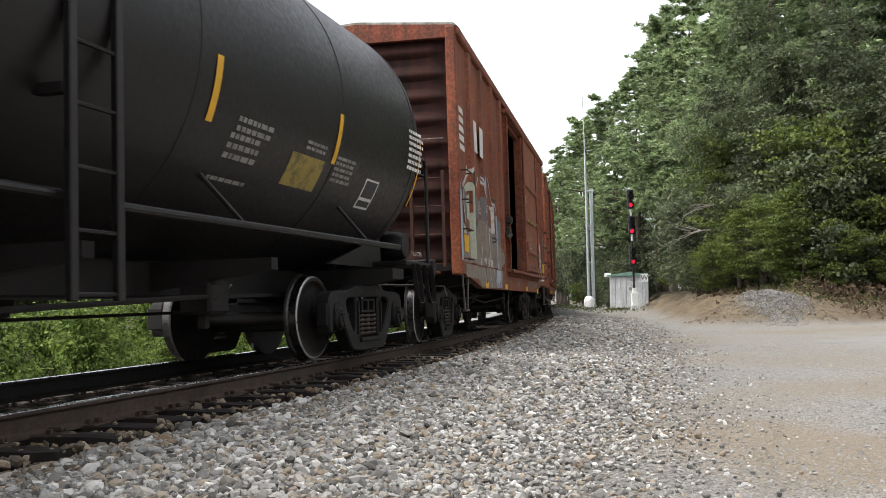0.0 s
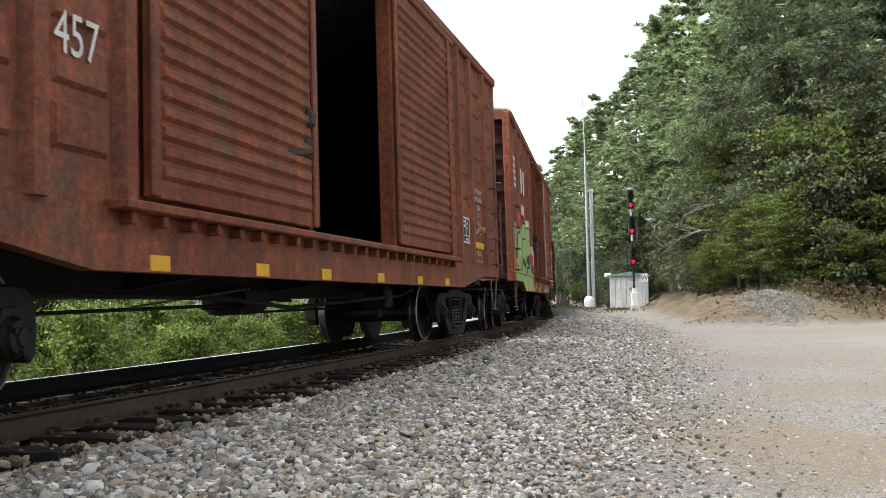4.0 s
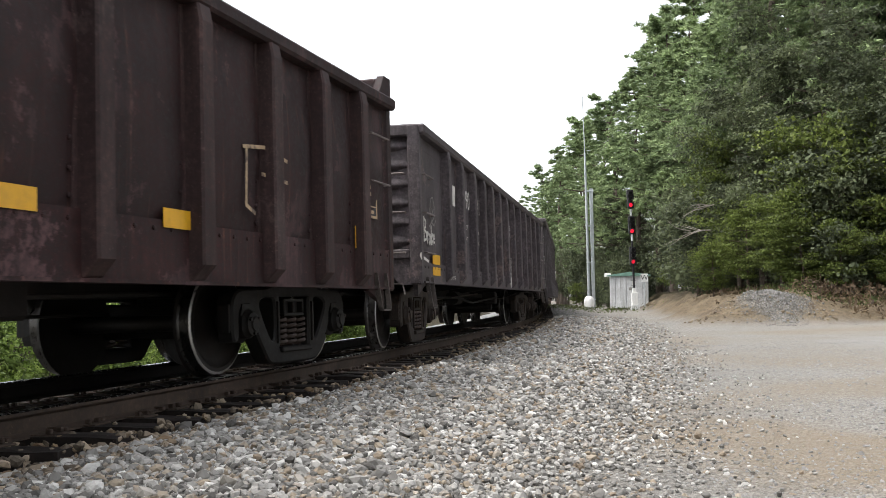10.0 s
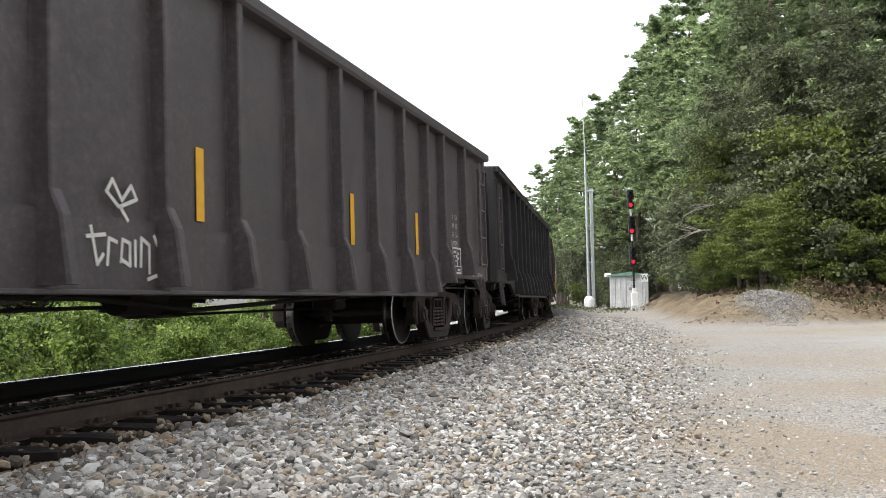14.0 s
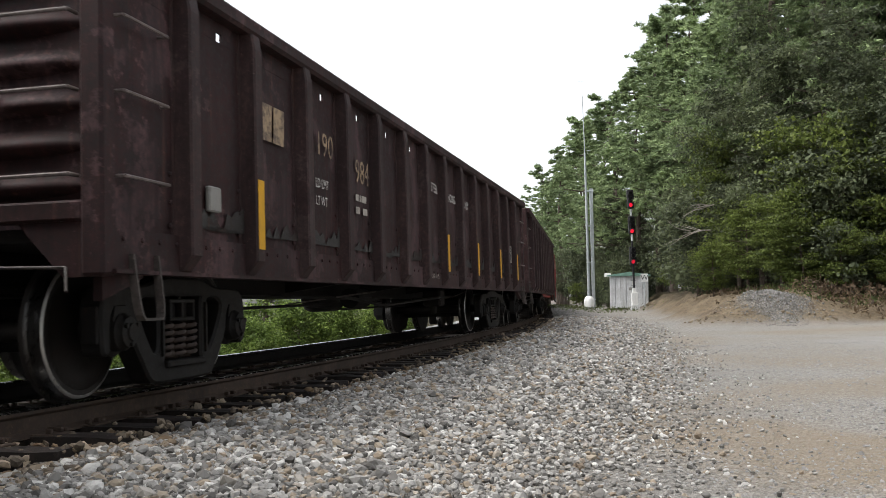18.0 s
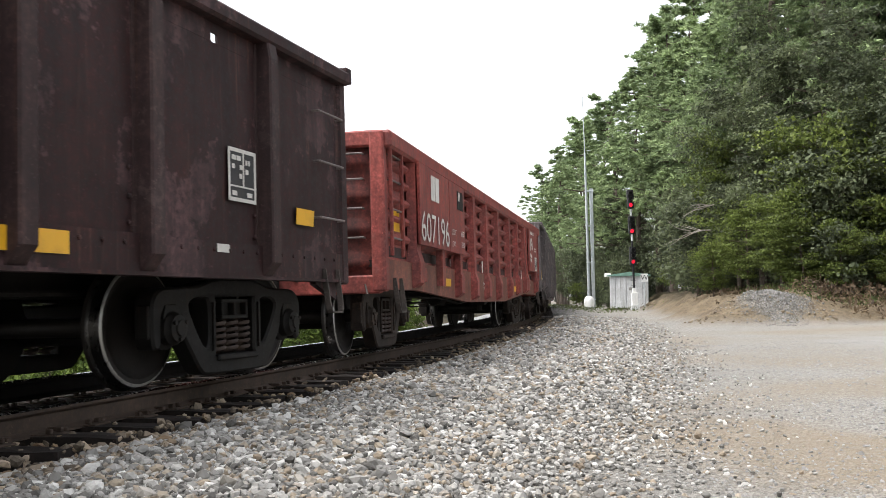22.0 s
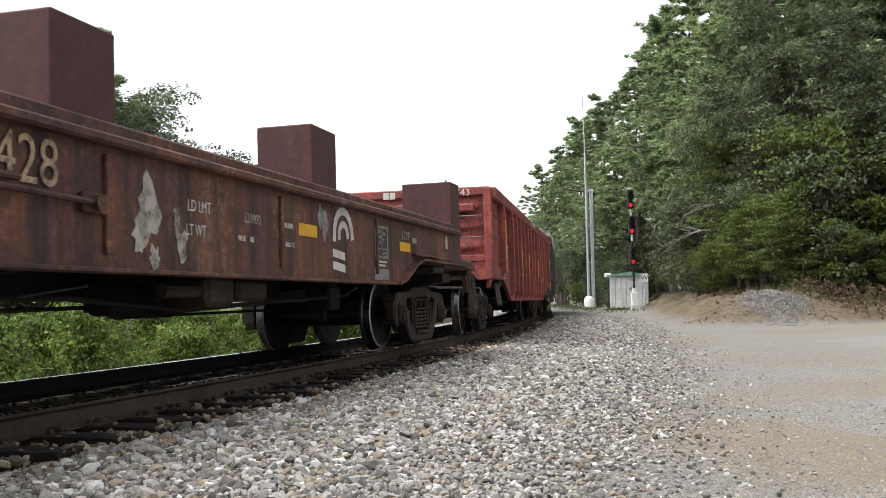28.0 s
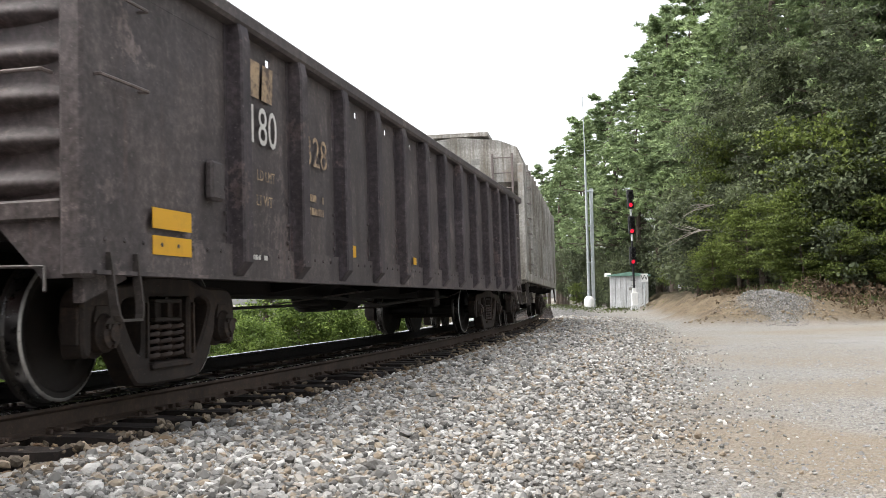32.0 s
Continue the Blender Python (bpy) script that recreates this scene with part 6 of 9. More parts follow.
    for ch, dx, dz in (("B", 0, 0.12), ("r", 0.78, 0.0), ("a", 1.22, -0.02), ("k", 1.86, 0.04), ("e", 2.38, 0.06)):
        g = Geo()
        for pts in strokes[ch]:
            for q in stroke([(-7.73 + 0.235 * (dx + a), 1.33 + 0.235 * (dz + b)) for a, b in pts], 0.030):
                g.prism(q, y - 0.044, y - 0.041)
        part("chalk_letter", g, M["white"], c, "white hand-painted letter")
    for q in stroke([(-7.98, 1.16), (-7.5, 1.10)], 0.035) + stroke([(-7.82, 1.21), (-7.98, 1.16), (-7.85, 1.09)], 0.032):
        part("chalk_arrow", Geo().prism(q, y - 0.044, y - 0.041), M["white"], c)
    for pts in ([(-7.35, 1.75), (-7.28, 1.92), (-7.15, 1.95), (-7.05, 1.82), (-7.1, 1.68), (-7.25, 1.62), (-7.35, 1.75)], [(-7.4, 1.55), (-7.25, 1.62), (-7.1, 1.58), (-6.98, 1.66)], [(-7.22, 1.80), (-7.18, 1.74), (-7.12, 1.80)]):
        for q in stroke(pts, 0.014):
            part("chalk_scrawl", Geo().prism(q, y - 0.044, y - 0.041), M["bar_grey"], c)
    stations(FLAT)
    letters(c, "COIL STEEL", 0.65, 2.11, 0.10, "white", y - 0.035, 0.85)
    letters(c, "LOADING ONLY", 0.62, 1.96, 0.10, "white", y - 0.035, 0.75)
    reflector(c, 0.53, 1.12, 0.46, 0.14, y - 0.042)
    for q in stroke([(0.93, 1.47), (0.81, 0.84)], 0.035) + stroke([(0.67, 1.04), (0.81, 0.84), (0.93, 1.06)], 0.035):
        part("chalk_arrow", Geo().prism(q, y - 0.046, y - 0.042), M["white"], c)
    data_panel(c, 5.97, 1.50, 0.51, 0.35, y - 0.040, "white_worn")
    # two clean black wagons with taper posts
    for uf, ur, num, sd in ((-13.16, -0.24, "210429", 21), (4.1, 16.91, "", 22)):
        stations(FRONT_ON)
        ribs = [-6.15, -4.6, -3.3, -2.12, -1.05, 0.02, 1.15, 2.22, 3.3, 4.35, 5.2, 6.45] if num else [-6.15, -4.6, -3.5, -2.45, -1.4, -0.32, 0.76, 1.85, 3.0, 4.03, 5.03, 6.45]
        c, y = gondola(uf, ur, "clean black gondola wagon with tapered side posts and white lettering", "new_black" if num else "deep_black", -7.9, 8.05, 0.93, 3.04, ribs, 0.10, 0.16, 0.006, False,
                       ((-5.55, -4.55), (4.7, 5.7), 0.66), seed=sd, taper=True, rivets=False, waves=6, sill_h=0.20, top_d=0.14)
        part("sill_flange", Geo().box(-4.5, 4.65, y - 0.10, y, 0.66, 0.69, 0.006), M["new_black"], c)
        for s, x in ((1, -7.9), (-1, 8.05)):
            for k in (0.18, 0.60):
                part("ladder_rail", Geo().box(x + s * k - 0.02, x + s * k + 0.02, y - 0.10, y - 0.06, 1.15, 2.72, 0.005), M["new_black"], c)
            for z in (1.18, 1.62, 2.06, 2.50):
                part("rung", Geo().rod((x + s * 0.18, y - 0.08, z), (x + s * 0.60, y - 0.08, z), 0.012, 6), M["grip"], c)
            end_ladder(c, x, -s, -1.25, -0.72, (1.20, 1.55, 1.90, 2.25, 2.60))
            stirrup(c, x + s * 0.42, 0.45, 0.95, 0.36, "new_black")
            part("end_shelf", Geo().box(x - 0.08, x + 0.08, -1.2, 1.2, 1.12, 1.16, 0.01), M["new_black"], c)
        if num:
            stations(FLAT)
            for k in (-6.80, -6.58):
                plate(c, "stencil_mark", k - 0.09, k + 0.09, 1.72, 1.97, y - 0.012, "white", slant=0.02)
            letters(c, "0429", -5.42, 1.82, 0.25, "white", y - 0.012, 0.95)
            end_letters(c, "210429", -7.9 - 0.056, -0.95, 2.96, 0.11, "white", 1.0)
            for k in range(4):
                plate(c, "stencil_bar", -6.86 + 0.03 * k, -6.50 - 0.07 * k, 2.56 - 0.105 * k, 2.64 - 0.105 * k, y - 0.012, "white", slant=-0.06)
            plate(c, "stencil_block", -5.80, -5.45, 2.28, 2.70, y - 0.012, "white", slant=-0.05)
            plate(c, "stencil_block", -5.38, -5.05, 2.26, 2.68, y - 0.012, "white", slant=0.03)
            letters(c, "2 INCH HF COMP SHOES", -7.25, 1.03, 0.06, "white", y - 0.039, 1.0)
            bars(c, -6.72, 1.14, 0.32, 0.16, 2, "white", y - 0.012, 31)
            letters(c, "MT 209000", -5.48, 1.21, 0.08, "white", y - 0.012, 1.1)
            letters(c, "WT  77000", -5.48, 1.03, 0.08, "white", y - 0.012, 1.1)
            plate(c, "tag_plate", -4.72, -4.62, 1.92, 2.16, y - 0.165, "bar_grey")
            stations(FLAT)
            scrawl = [[(-2.60, 1.20), (-2.72, 1.28), (-2.66, 1.36), (-2.56, 1.24), (-2.46, 1.34), (-2.40, 1.26), (-2.58, 1.20), (-2.50, 1.12)],
                      [(-2.88, 1.06), (-2.82, 0.84), (-2.76, 0.90)], [(-2.92, 1.00), (-2.74, 1.02)], [(-2.72, 0.84), (-2.70, 1.0), (-2.62, 0.98)], [(-2.58, 0.86), (-2.56, 1.0), (-2.48, 0.98), (-2.48, 0.84), (-2.58, 0.88)],
                      [(-2.42, 0.84), (-2.42, 1.0)], [(-2.36, 0.84), (-2.35, 1.02), (-2.26, 0.98), (-2.26, 0.80)], [(-2.2, 1.04), (-2.12, 0.92), (-2.08, 1.05), (-2.12, 0.80), (-2.28, 0.76)]]
            for pts in scrawl:
                for q in stroke(pts, 0.024):
                    part("chalk_scrawl", Geo().prism(q, y - 0.042, y - 0.038), M["white"], c)
            for x in (-1.54, 1.64, 4.03):
                reflector(c, x, 1.455, 0.11, 0.53, y - 0.016)
            stations(FRONT_ON)
        else:
            bars(c, -6.2, 1.2, 0.6, 0.3, 3, "white", y - 0.012, 32)
            bars(c, 0.2, 1.02, 0.9, 0.09, 1, "white", y - 0.012, 33)
        stations(FLAT)
        for x in ((6.62,) if num else (-5.2, 1.44, 3.75, 7.03)):
            reflector(c, x, 1.46, 0.11, 0.53, y - 0.016)
        for k, (a, b) in enumerate((("IL", "52-6"), ("IW", "9-8"), ("IH", "5-6"), ("CU FT", "2791"))):
            letters(c, a, 5.91, 1.82 - 0.13 * k, 0.075, "white", y - 0.012, 0.8)
            letters(c, b, 6.11, 1.82 - 0.13 * k, 0.075, "white", y - 0.012, 0.8)
        data_panel(c, 5.76, 0.99, 0.50, 0.39, y - 0.040)
        bars(c, 3.22, 0.87, 0.46, 0.13, 2, "white", y - 0.034, 34)
        letters(c, "2 INCH HF COMP SHOES", 7.32, 1.00, 0.06, "white", y - 0.039, 0.8)
        plate(c, "tag_plate", 4.37, 4.65, 0.95, 1.06, y - 0.044, "bar_grey")
        part("hose_bracket", Geo().box(5.37, 5.54, y - 0.10, y - 0.03, 1.01, 1.08, 0.01), M["grip"], c)
    # plum-brown, yellow bars
    stations(FRONT_ON[:1] + [[0.2, 0.4, 0.6, 0.5, 0.45, 0.46, 0.63, 0.69, 0.62, 0.38]])
    ribs = [-7.30, -6.27, -5.17, -4.07, -2.98, -1.88, -0.81, 0.28, 1.43, 2.52, 3.62, 4.71, 5.76, 6.80]
    c, y = gondola(21.34, 34.54, "brown rusted gondola wagon with flaking paint and yellow bars", "plum_rust", -8.2, 8.3, 0.785, 2.78, ribs, 0.16, 0.13, 0.02, True, top_d=0.12, rib_mat="post_brown", seed=31)
    gon_irons(c, -8.2, 8.3, (1.35, 1.85, 2.3))
    stations(FLAT)
    for x in (-6.27, 0.28, 2.52, 4.71, 6.80):
        reflector(c, x, 1.27, 0.11, 0.53, y - 0.135)
    flaked_strip(c, [q for q in ribs], 1.13, 1.20, y - 0.024, 5)
    letters(c, "STEEL", -0.15, 2.15, 0.12, "white", y - 0.035, 0.85, -2)
    letters(c, "LOADING", 0.89, 2.11, 0.12, "white", y - 0.035, 0.85)
    letters(c, "ONLY", 2.02, 2.11, 0.12, "white", y - 0.035, 0.75)
    letters(c, "RETAINING VALVE", -0.32, 0.935, 0.06, "white_worn", y - 0.037, 0.85)
    part("orange_spot", Geo().prism(oval(-0.50, 1.98, 0.08, 0.09), y - 0.036, y - 0.034), M["tan_worn"], c)
    data_panel(c, 6.20, 1.36, 0.42, 0.34, y - 0.035, "white_worn")
    stations(FLAT)
    letters(c, "190", -4.57, 2.06, 0.22, "tan_worn", y - 0.035, 1.0)
    letters(c, "984", -3.43, 1.94, 0.24, "tan_worn", y - 0.035, 0.9)
    for k in (-5.95, -5.69):
        plate(c, "stencil_mark", k - 0.11, k + 0.11, 1.90, 2.20, y - 0.043, "tan_worn", slant=0.02)
    letters(c, "LD LMT", -4.66, 1.69, 0.085, "white", y - 0.035, 0.85)
    letters(c, "LT WT", -4.68, 1.53, 0.085, "white", y - 0.035, 0.85)
    bars(c, -3.66, 1.48, 0.4, 0.26, 2, "white_worn", y - 0.035, 12)
    part("tag_plate", Geo().box(-6.98, -6.80, y - 0.06, y - 0.02, 1.24, 1.42, 0.01), M["bar_grey"], c)
    stations(FRONT_ON[:1] + [[0.2, 0.4, 0.5, 0.35, 0.3, 0.3, 0.5, 0.5, 0.5, 0.3]])
    bars(c, 5.6, 0.95, 0.4, 0.08, 1, "white_worn", y - 0.037, 13)
    # darker brown, yellow stickers
    stations(FRONT_ON[:1] + [[0.12, 0.45, 0.85, 0.9, 0.7, 0.3, 0.3, 0.32, 0.34, 0.23]])
    ribs = [-6.9, -5.8, -4.7, -3.13, -1.99, -0.83, 0.32, 1.48, 2.63, 3.78, 4.94, 6.55]
    c, y = gondola(39.01, 52.03, "dark brown rusted gondola wagon with worn white numbers", "plum_rust", -8.05, 8.1, 0.785, 2.78, ribs, 0.16, 0.13, 0.015, True, top_d=0.12, rib_mat="post_brown", seed=41, rear=0.28, end_mat="rust_black")
    gon_irons(c, -8.05, 8.1, (1.35, 1.85, 2.3))
    stations(FLAT)
    for x, w in ((-3.63, 0.28), (-3.64, 0.30), (-1.58, 0.47), (1.81, 0.35), (3.87, 0.62)):
        reflector(c, x, 0.95, w, 0.13, y - 0.05)
    for body, x, z, hh in (("COIL STEEL", -1.40, 2.41, 0.09), ("LOADING", -0.28, 2.42, 0.10), ("ONLY", 0.82, 2.44, 0.10)):
        letters(c, body, x, z, hh, "white_worn", y - 0.035, 0.8)
    stations(FRONT_ON[:1] + [[0.12, 0.45, 0.85, 0.9, 0.7, 0.3, 0.3, 0.32, 0.34, 0.23]])
    plate(c, "reflector", 6.78, 7.12, 1.26, 1.40, y - 0.04, "yellow", slant=0.02)
    letters(c, "190", -5.9, 1.92, 0.25, "white", y - 0.035, 0.85)
    letters(c, "738", -5.02, 1.90, 0.25, "white_worn", y - 0.035, 0.85)
    for k in (-6.05, -5.78):
        plate(c, "stencil_mark", k - 0.09, k + 0.09, 2.14, 2.38, y - 0.035, "white", slant=0.03)
    letters(c, "LD LMT", -5.9, 1.55, 0.085, "white", y - 0.035)
    letters(c, "LT WT", -5.9, 1.38, 0.085, "white", y - 0.035)
    bars(c, -5.2, 1.35, 0.36, 0.24, 2, "white_worn", y - 0.035, 14)
    data_panel(c, 5.62, 1.36, 0.42, 0.40, y - 0.035)
    plate(c, "tag_plate", 5.45, 5.62, 0.97, 1.03, y - 0.04, "white")
    part("corner_plate", Geo().box(8.1, 8.22, -1.56, -1.40, 2.68, 2.83, 0.01), M["plum_rust"], c)
    # grey-black with fish-belly sill and bowed panels
    stations(BROAD)
    ribs = [-6.70, -5.46, -4.42, -3.33, -2.2, -1.1, 0.0, 1.1, 2.2, 3.3, 4.4, 5.5, 6.6]
    c, y = gondola(73.32, 86.7, "dull black gondola wagon with deep belly sill and chalk scrawls", "grey_gon", -8.15, 8.1, 0.85, 2.79, ribs, 0.15, 0.15, 0.035, False,
                   ((-5.8, -3.3), (3.3, 5.6), 0.595), seed=51, rivets=False, waves=5, sill_h=0.24, top_d=0.12)
    gon_irons(c, -8.15, 8.1, (1.82, 2.4))
    for x, w in ((-1.5, 0.24), (-0.5, 0.22), (5.0, 0.3)):
        reflector(c, x, 1.12, w, 0.11, y - 0.06)
    stations(FLAT)
    reflector(c, -7.74, 1.31, 0.46, 0.25, y - 0.03)
    reflector(c, -3.87, 1.12, 0.42, 0.11, y - 0.05)
    letters(c, "197", -5.78, 1.765, 0.29, "white", y - 0.05, 0.85)
    letters(c, "214", -4.81, 1.75, 0.29, "white", y - 0.055, 0.85)
    for k in (-5.94, -5.74):
        plate(c, "stencil_mark", k - 0.08, k + 0.08, 2.02, 2.29, y - 0.045, "white", slant=0.02)
    letters(c, "LD LMT", -5.79, 1.265, 0.085, "white", y - 0.05, 0.75)
    letters(c, "LT WT", -5.79, 1.095, 0.085, "white", y - 0.05, 0.75)
    letters(c, "208700", -4.90, 1.25, 0.085, "white", y - 0.045)
    letters(c, "77300", -4.86, 1.08, 0.085, "white", y - 0.045)
    letters(c, "2 IN. COMP SHOES", -7.21, 1.185, 0.06, "white", y - 0.03, 0.72)
    stations(BROAD)
    end_letters(c, "197214", -8.21, -0.6, 2.71, 0.11, "white", 1.3)
    rnd = random.Random(5)
    for cx, cz, k in ((-4.3, 1.62, 0.35), (-3.4, 1.95, 0.2), (-2.3, 1.6, 0.3), (-1.3, 1.55, 0.3), (-0.3, 1.7, 0.3), (0.7, 1.5, 0.32), (1.8, 1.55, 0.3), (2.9, 1.5, 0.3), (4.0, 1.5, 0.3), (0.9, 0.95, 0.2), (3.0, 0.98, 0.2)):
        e, f, u, w = rnd.uniform(1.2, 2.4), rnd.uniform(2.0, 3.2), rnd.random(), rnd.random()
        pts = [(cx + 0.13 * math.sin(6.28 * (e * i / 23 + u)), cz + 0.75 * k * (1 - 2 * i / 23) + 0.09 * math.sin(6.28 * (f * i / 23 + w))) for i in range(24)]
        g = Geo()
        for q in stroke(pts, 0.022):
            g.prism(q, y - 0.078, y - 0.075)
        part("chalk_scrawl", g, M["white"], c)
    part("brake_hatch", Geo().box(-7.3, -7.02, y - 0.075, y - 0.02, 0.93, 1.10, 0.02), M["grey_gon"], c)
    # last black one
    stations(BROAD)
    ribs = [-6.05, -4.85, -3.7, -2.6, -1.5, -0.4, 0.7, 1.8, 2.9, 4.0, 5.1, 6.1, 7.0]
    c, y = gondola(124.57, 137.3, "scuffed dark grey gondola wagon with worn number and rivets", "grey_gon", -7.95, 8.0, 0.775, 2.80, ribs, 0.18, 0.13, 0.02, True, top_d=0.12, rib_mat="black_gon", seed=61)
    gon_irons(c, -8.0, 8.0, (1.9, 2.4))
    stations(FLAT)
    for x, z, w, hh in ((-7.03, 1.14, 0.5, 0.13), (-7.03, 0.97, 0.5, 0.12), (-3.45, 1.11, 0.36, 0.12), (-0.9, 1.1, 0.14, 0.09)):
        reflector(c, x, z, w, hh, y - 0.042)
    letters(c, "180", -5.57, 1.98, 0.30, "white", y - 0.035, 0.9)
    letters(c, "328", -4.37, 1.95, 0.27, "tan_worn", y - 0.035, 1.0)
    for k in (-5.74, -5.48):
        plate(c, "stencil_mark", k - 0.10, k + 0.10, 2.21, 2.50, y - 0.043, "tan_worn", slant=0.03)
    letters(c, "LD LMT", -5.52, 1.60, 0.085, "tan_worn", y - 0.035, 0.85)
    letters(c, "LT WT", -5.56, 1.40, 0.085, "tan_worn", y - 0.035, 0.85)
    bars(c, -4.6, 1.36, 0.4, 0.24, 2, "tan_worn", y - 0.035, 15)
    bars(c, -5.97, 0.92, 0.55, 0.07, 1, "white", y - 0.038, 16)
    stations(BROAD)
    part("brake_hatch", Geo().box(-6.55, -6.36, y - 0.09, y - 0.02, 1.32, 1.60, 0.02), M["grey_gon"], c)
    # oxide red wagon with round posts and yellow bars
    stations(MILD)
    ribs = [-6.40, -4.84, -3.95, -3.06, -2.14, -1.21, -0.28, 0.66, 1.60, 2.51, 3.32, 4.20, 5.0, 6.46]
    c, y = gondola(107.74, 120.34, "red oxide gondola wagon with rounded posts and white lettering", "cr_red", -7.7, 7.75, 0.99, 2.60, ribs, 0.15, 0.14, 0.005, False,
                   ((-6.05, -4.72), (4.65, 5.35), 0.585), seed=71, rivets=False, waves=3, sill_h=0.22, top_d=0.14, chord_h=0.20, end_top=2.62)
    gon_irons(c, -7.7, 7.75, (1.72, 2.1), ends=True)
    for x, hh in ((-6.40, 1.0), (-3.06, 0.6), (-1.21, 0.6), (1.60, 0.56), (3.32, 0.53), (6.46, 0.95)):
        part("reflector", Geo().box(x - 0.05, x + 0.05, y - 0.144, y - 0.140, (1.40 if x > -6 else 1.62) - hh / 2, (1.40 if x > -6 else 1.62) + hh / 2), M["yellow"], c, "yellow reflective strip")
    stations(FLAT)
    letters(c, "6087", -5.66, 1.50, 0.34, "white", y - 0.03, 0.93)
    letters(c, "43", -4.45, 1.45, 0.32, "white", y - 0.03, 0.82)
    for k in (-5.77, -5.48):
        plate(c, "stencil_mark", k - 0.13, k + 0.12, 1.87, 2.19, y - 0.03, "white", slant=0.02)
    bars(c, -6.05, 1.0, 0.5, 0.12, 2, "white", y - 0.034, 17)
    for cx, cz in ((-4.34, 1.88), (-0.1, 1.82)):
        g = Geo()
        for q in stroke(oval(cx, cz, 0.10, 0.12) + oval(cx, cz, 0.10, 0.12)[:1], 0.02, False):
            g.prism(q, y - 0.026, y - 0.024)
        part("stencil_ring", g, M["white"], c)
        letters(c, "S", cx, cz, 0.12, "white", y - 0.026)
    stations(MILD)
    letters(c, "LD LMT", -3.92, 1.62, 0.09, "white", y - 0.03, 0.8)
    letters(c, "LT WT", -3.92, 1.49, 0.09, "white", y - 0.03, 0.8)
    letters(c, "191500", -3.05, 1.58, 0.085, "white", y - 0.03, 0.75)
    letters(c, "72500", -3.05, 1.46, 0.085, "white", y - 0.03, 0.75)
    letters(c, "COIL STEEL LOADING ONLY", -0.35, 2.50, 0.085, "white", y - 0.143, 0.9)
    end_letters(c, "608743", -7.762, -0.85, 2.52, 0.12, "white", 1.1)
    for k in (0.40, 0.28):
        part("stencil_mark", Geo().box(-7.762, -7.76, k - 0.05, k + 0.05, 2.46, 2.58), M["white"], c)
    part("end_rib", Geo().box(-7.81, -7.71, -1.2, 1.2, 2.18, 2.32, 0.02), M["cr_red"], c)
    stations(FLAT)
    logo(c, 5.38, 1.50, 0.58, y - 0.03)
    bars(c, 5.41, 2.07, 0.5, 0.09, 1, "white", y - 0.03, 41)
    data_panel(c, 5.76, 1.21, 0.50, 0.33, y - 0.03)
    plate(c, "tag_plate", 2.43, 2.56, 1.05, 1.21, y - 0.146, "bar_grey", thick=0.006)
    for q in stroke([(3.68, 1.80), (3.66, 1.62)], 0.03) + stroke([(3.74, 1.80), (3.88, 1.76), (3.76, 1.71), (3.90, 1.66), (3.75, 1.60)], 0.03) + stroke([(3.62, 1.52), (3.92, 1.50)], 0.03):
        part("chalk_scrawl", Geo().prism(q, y - 0.03, y - 0.027), M["white"], c)
    stations(MILD)
    letters(c, "647", 6.55, 1.28, 0.09, "white", y - 0.03)
    letters(c, "2 IN HF COMP", 5.1, 1.06, 0.05, "white", y - 0.037, 0.8)
    plate(c, "chalk_mark", -2.54, -2.48, 1.06, 1.22, y - 0.04, "white")
    plate(c, "chalk_mark", -1.32, -1.29, 0.80, 1.10, y - 0.04, "white", slant=-0.02)


def logo(c, x, z, h, y):
    """A plain white mark: a hooked arch over a slanting double bar."""
    x = at(x + h / 2) - h / 2
    g = Geo()
    for r, w in ((0.42 * h, 0.13 * h), (0.20 * h, 0.11 * h)):
        pts = [(x + 0.5 * h + r * math.cos(a), z + 0.55 * h + r * math.sin(a)) for a in (math.pi * (1.05 - i / 9 * 1.05) for i in range(10))]
        for q in stroke(pts, w, False):
            g.prism(q, y, y + 0.002)
    for k in (0.0, 0.2):
        g.prism([(x, z + h * k), (x + 0.55 * h, z + h * (k - 0.05)), (x + 0.55 * h, z + h * (k + 0.08)), (x, z + h * (k + 0.13))], y, y + 0.002)
    part("white_mark", g, M["white"], c)


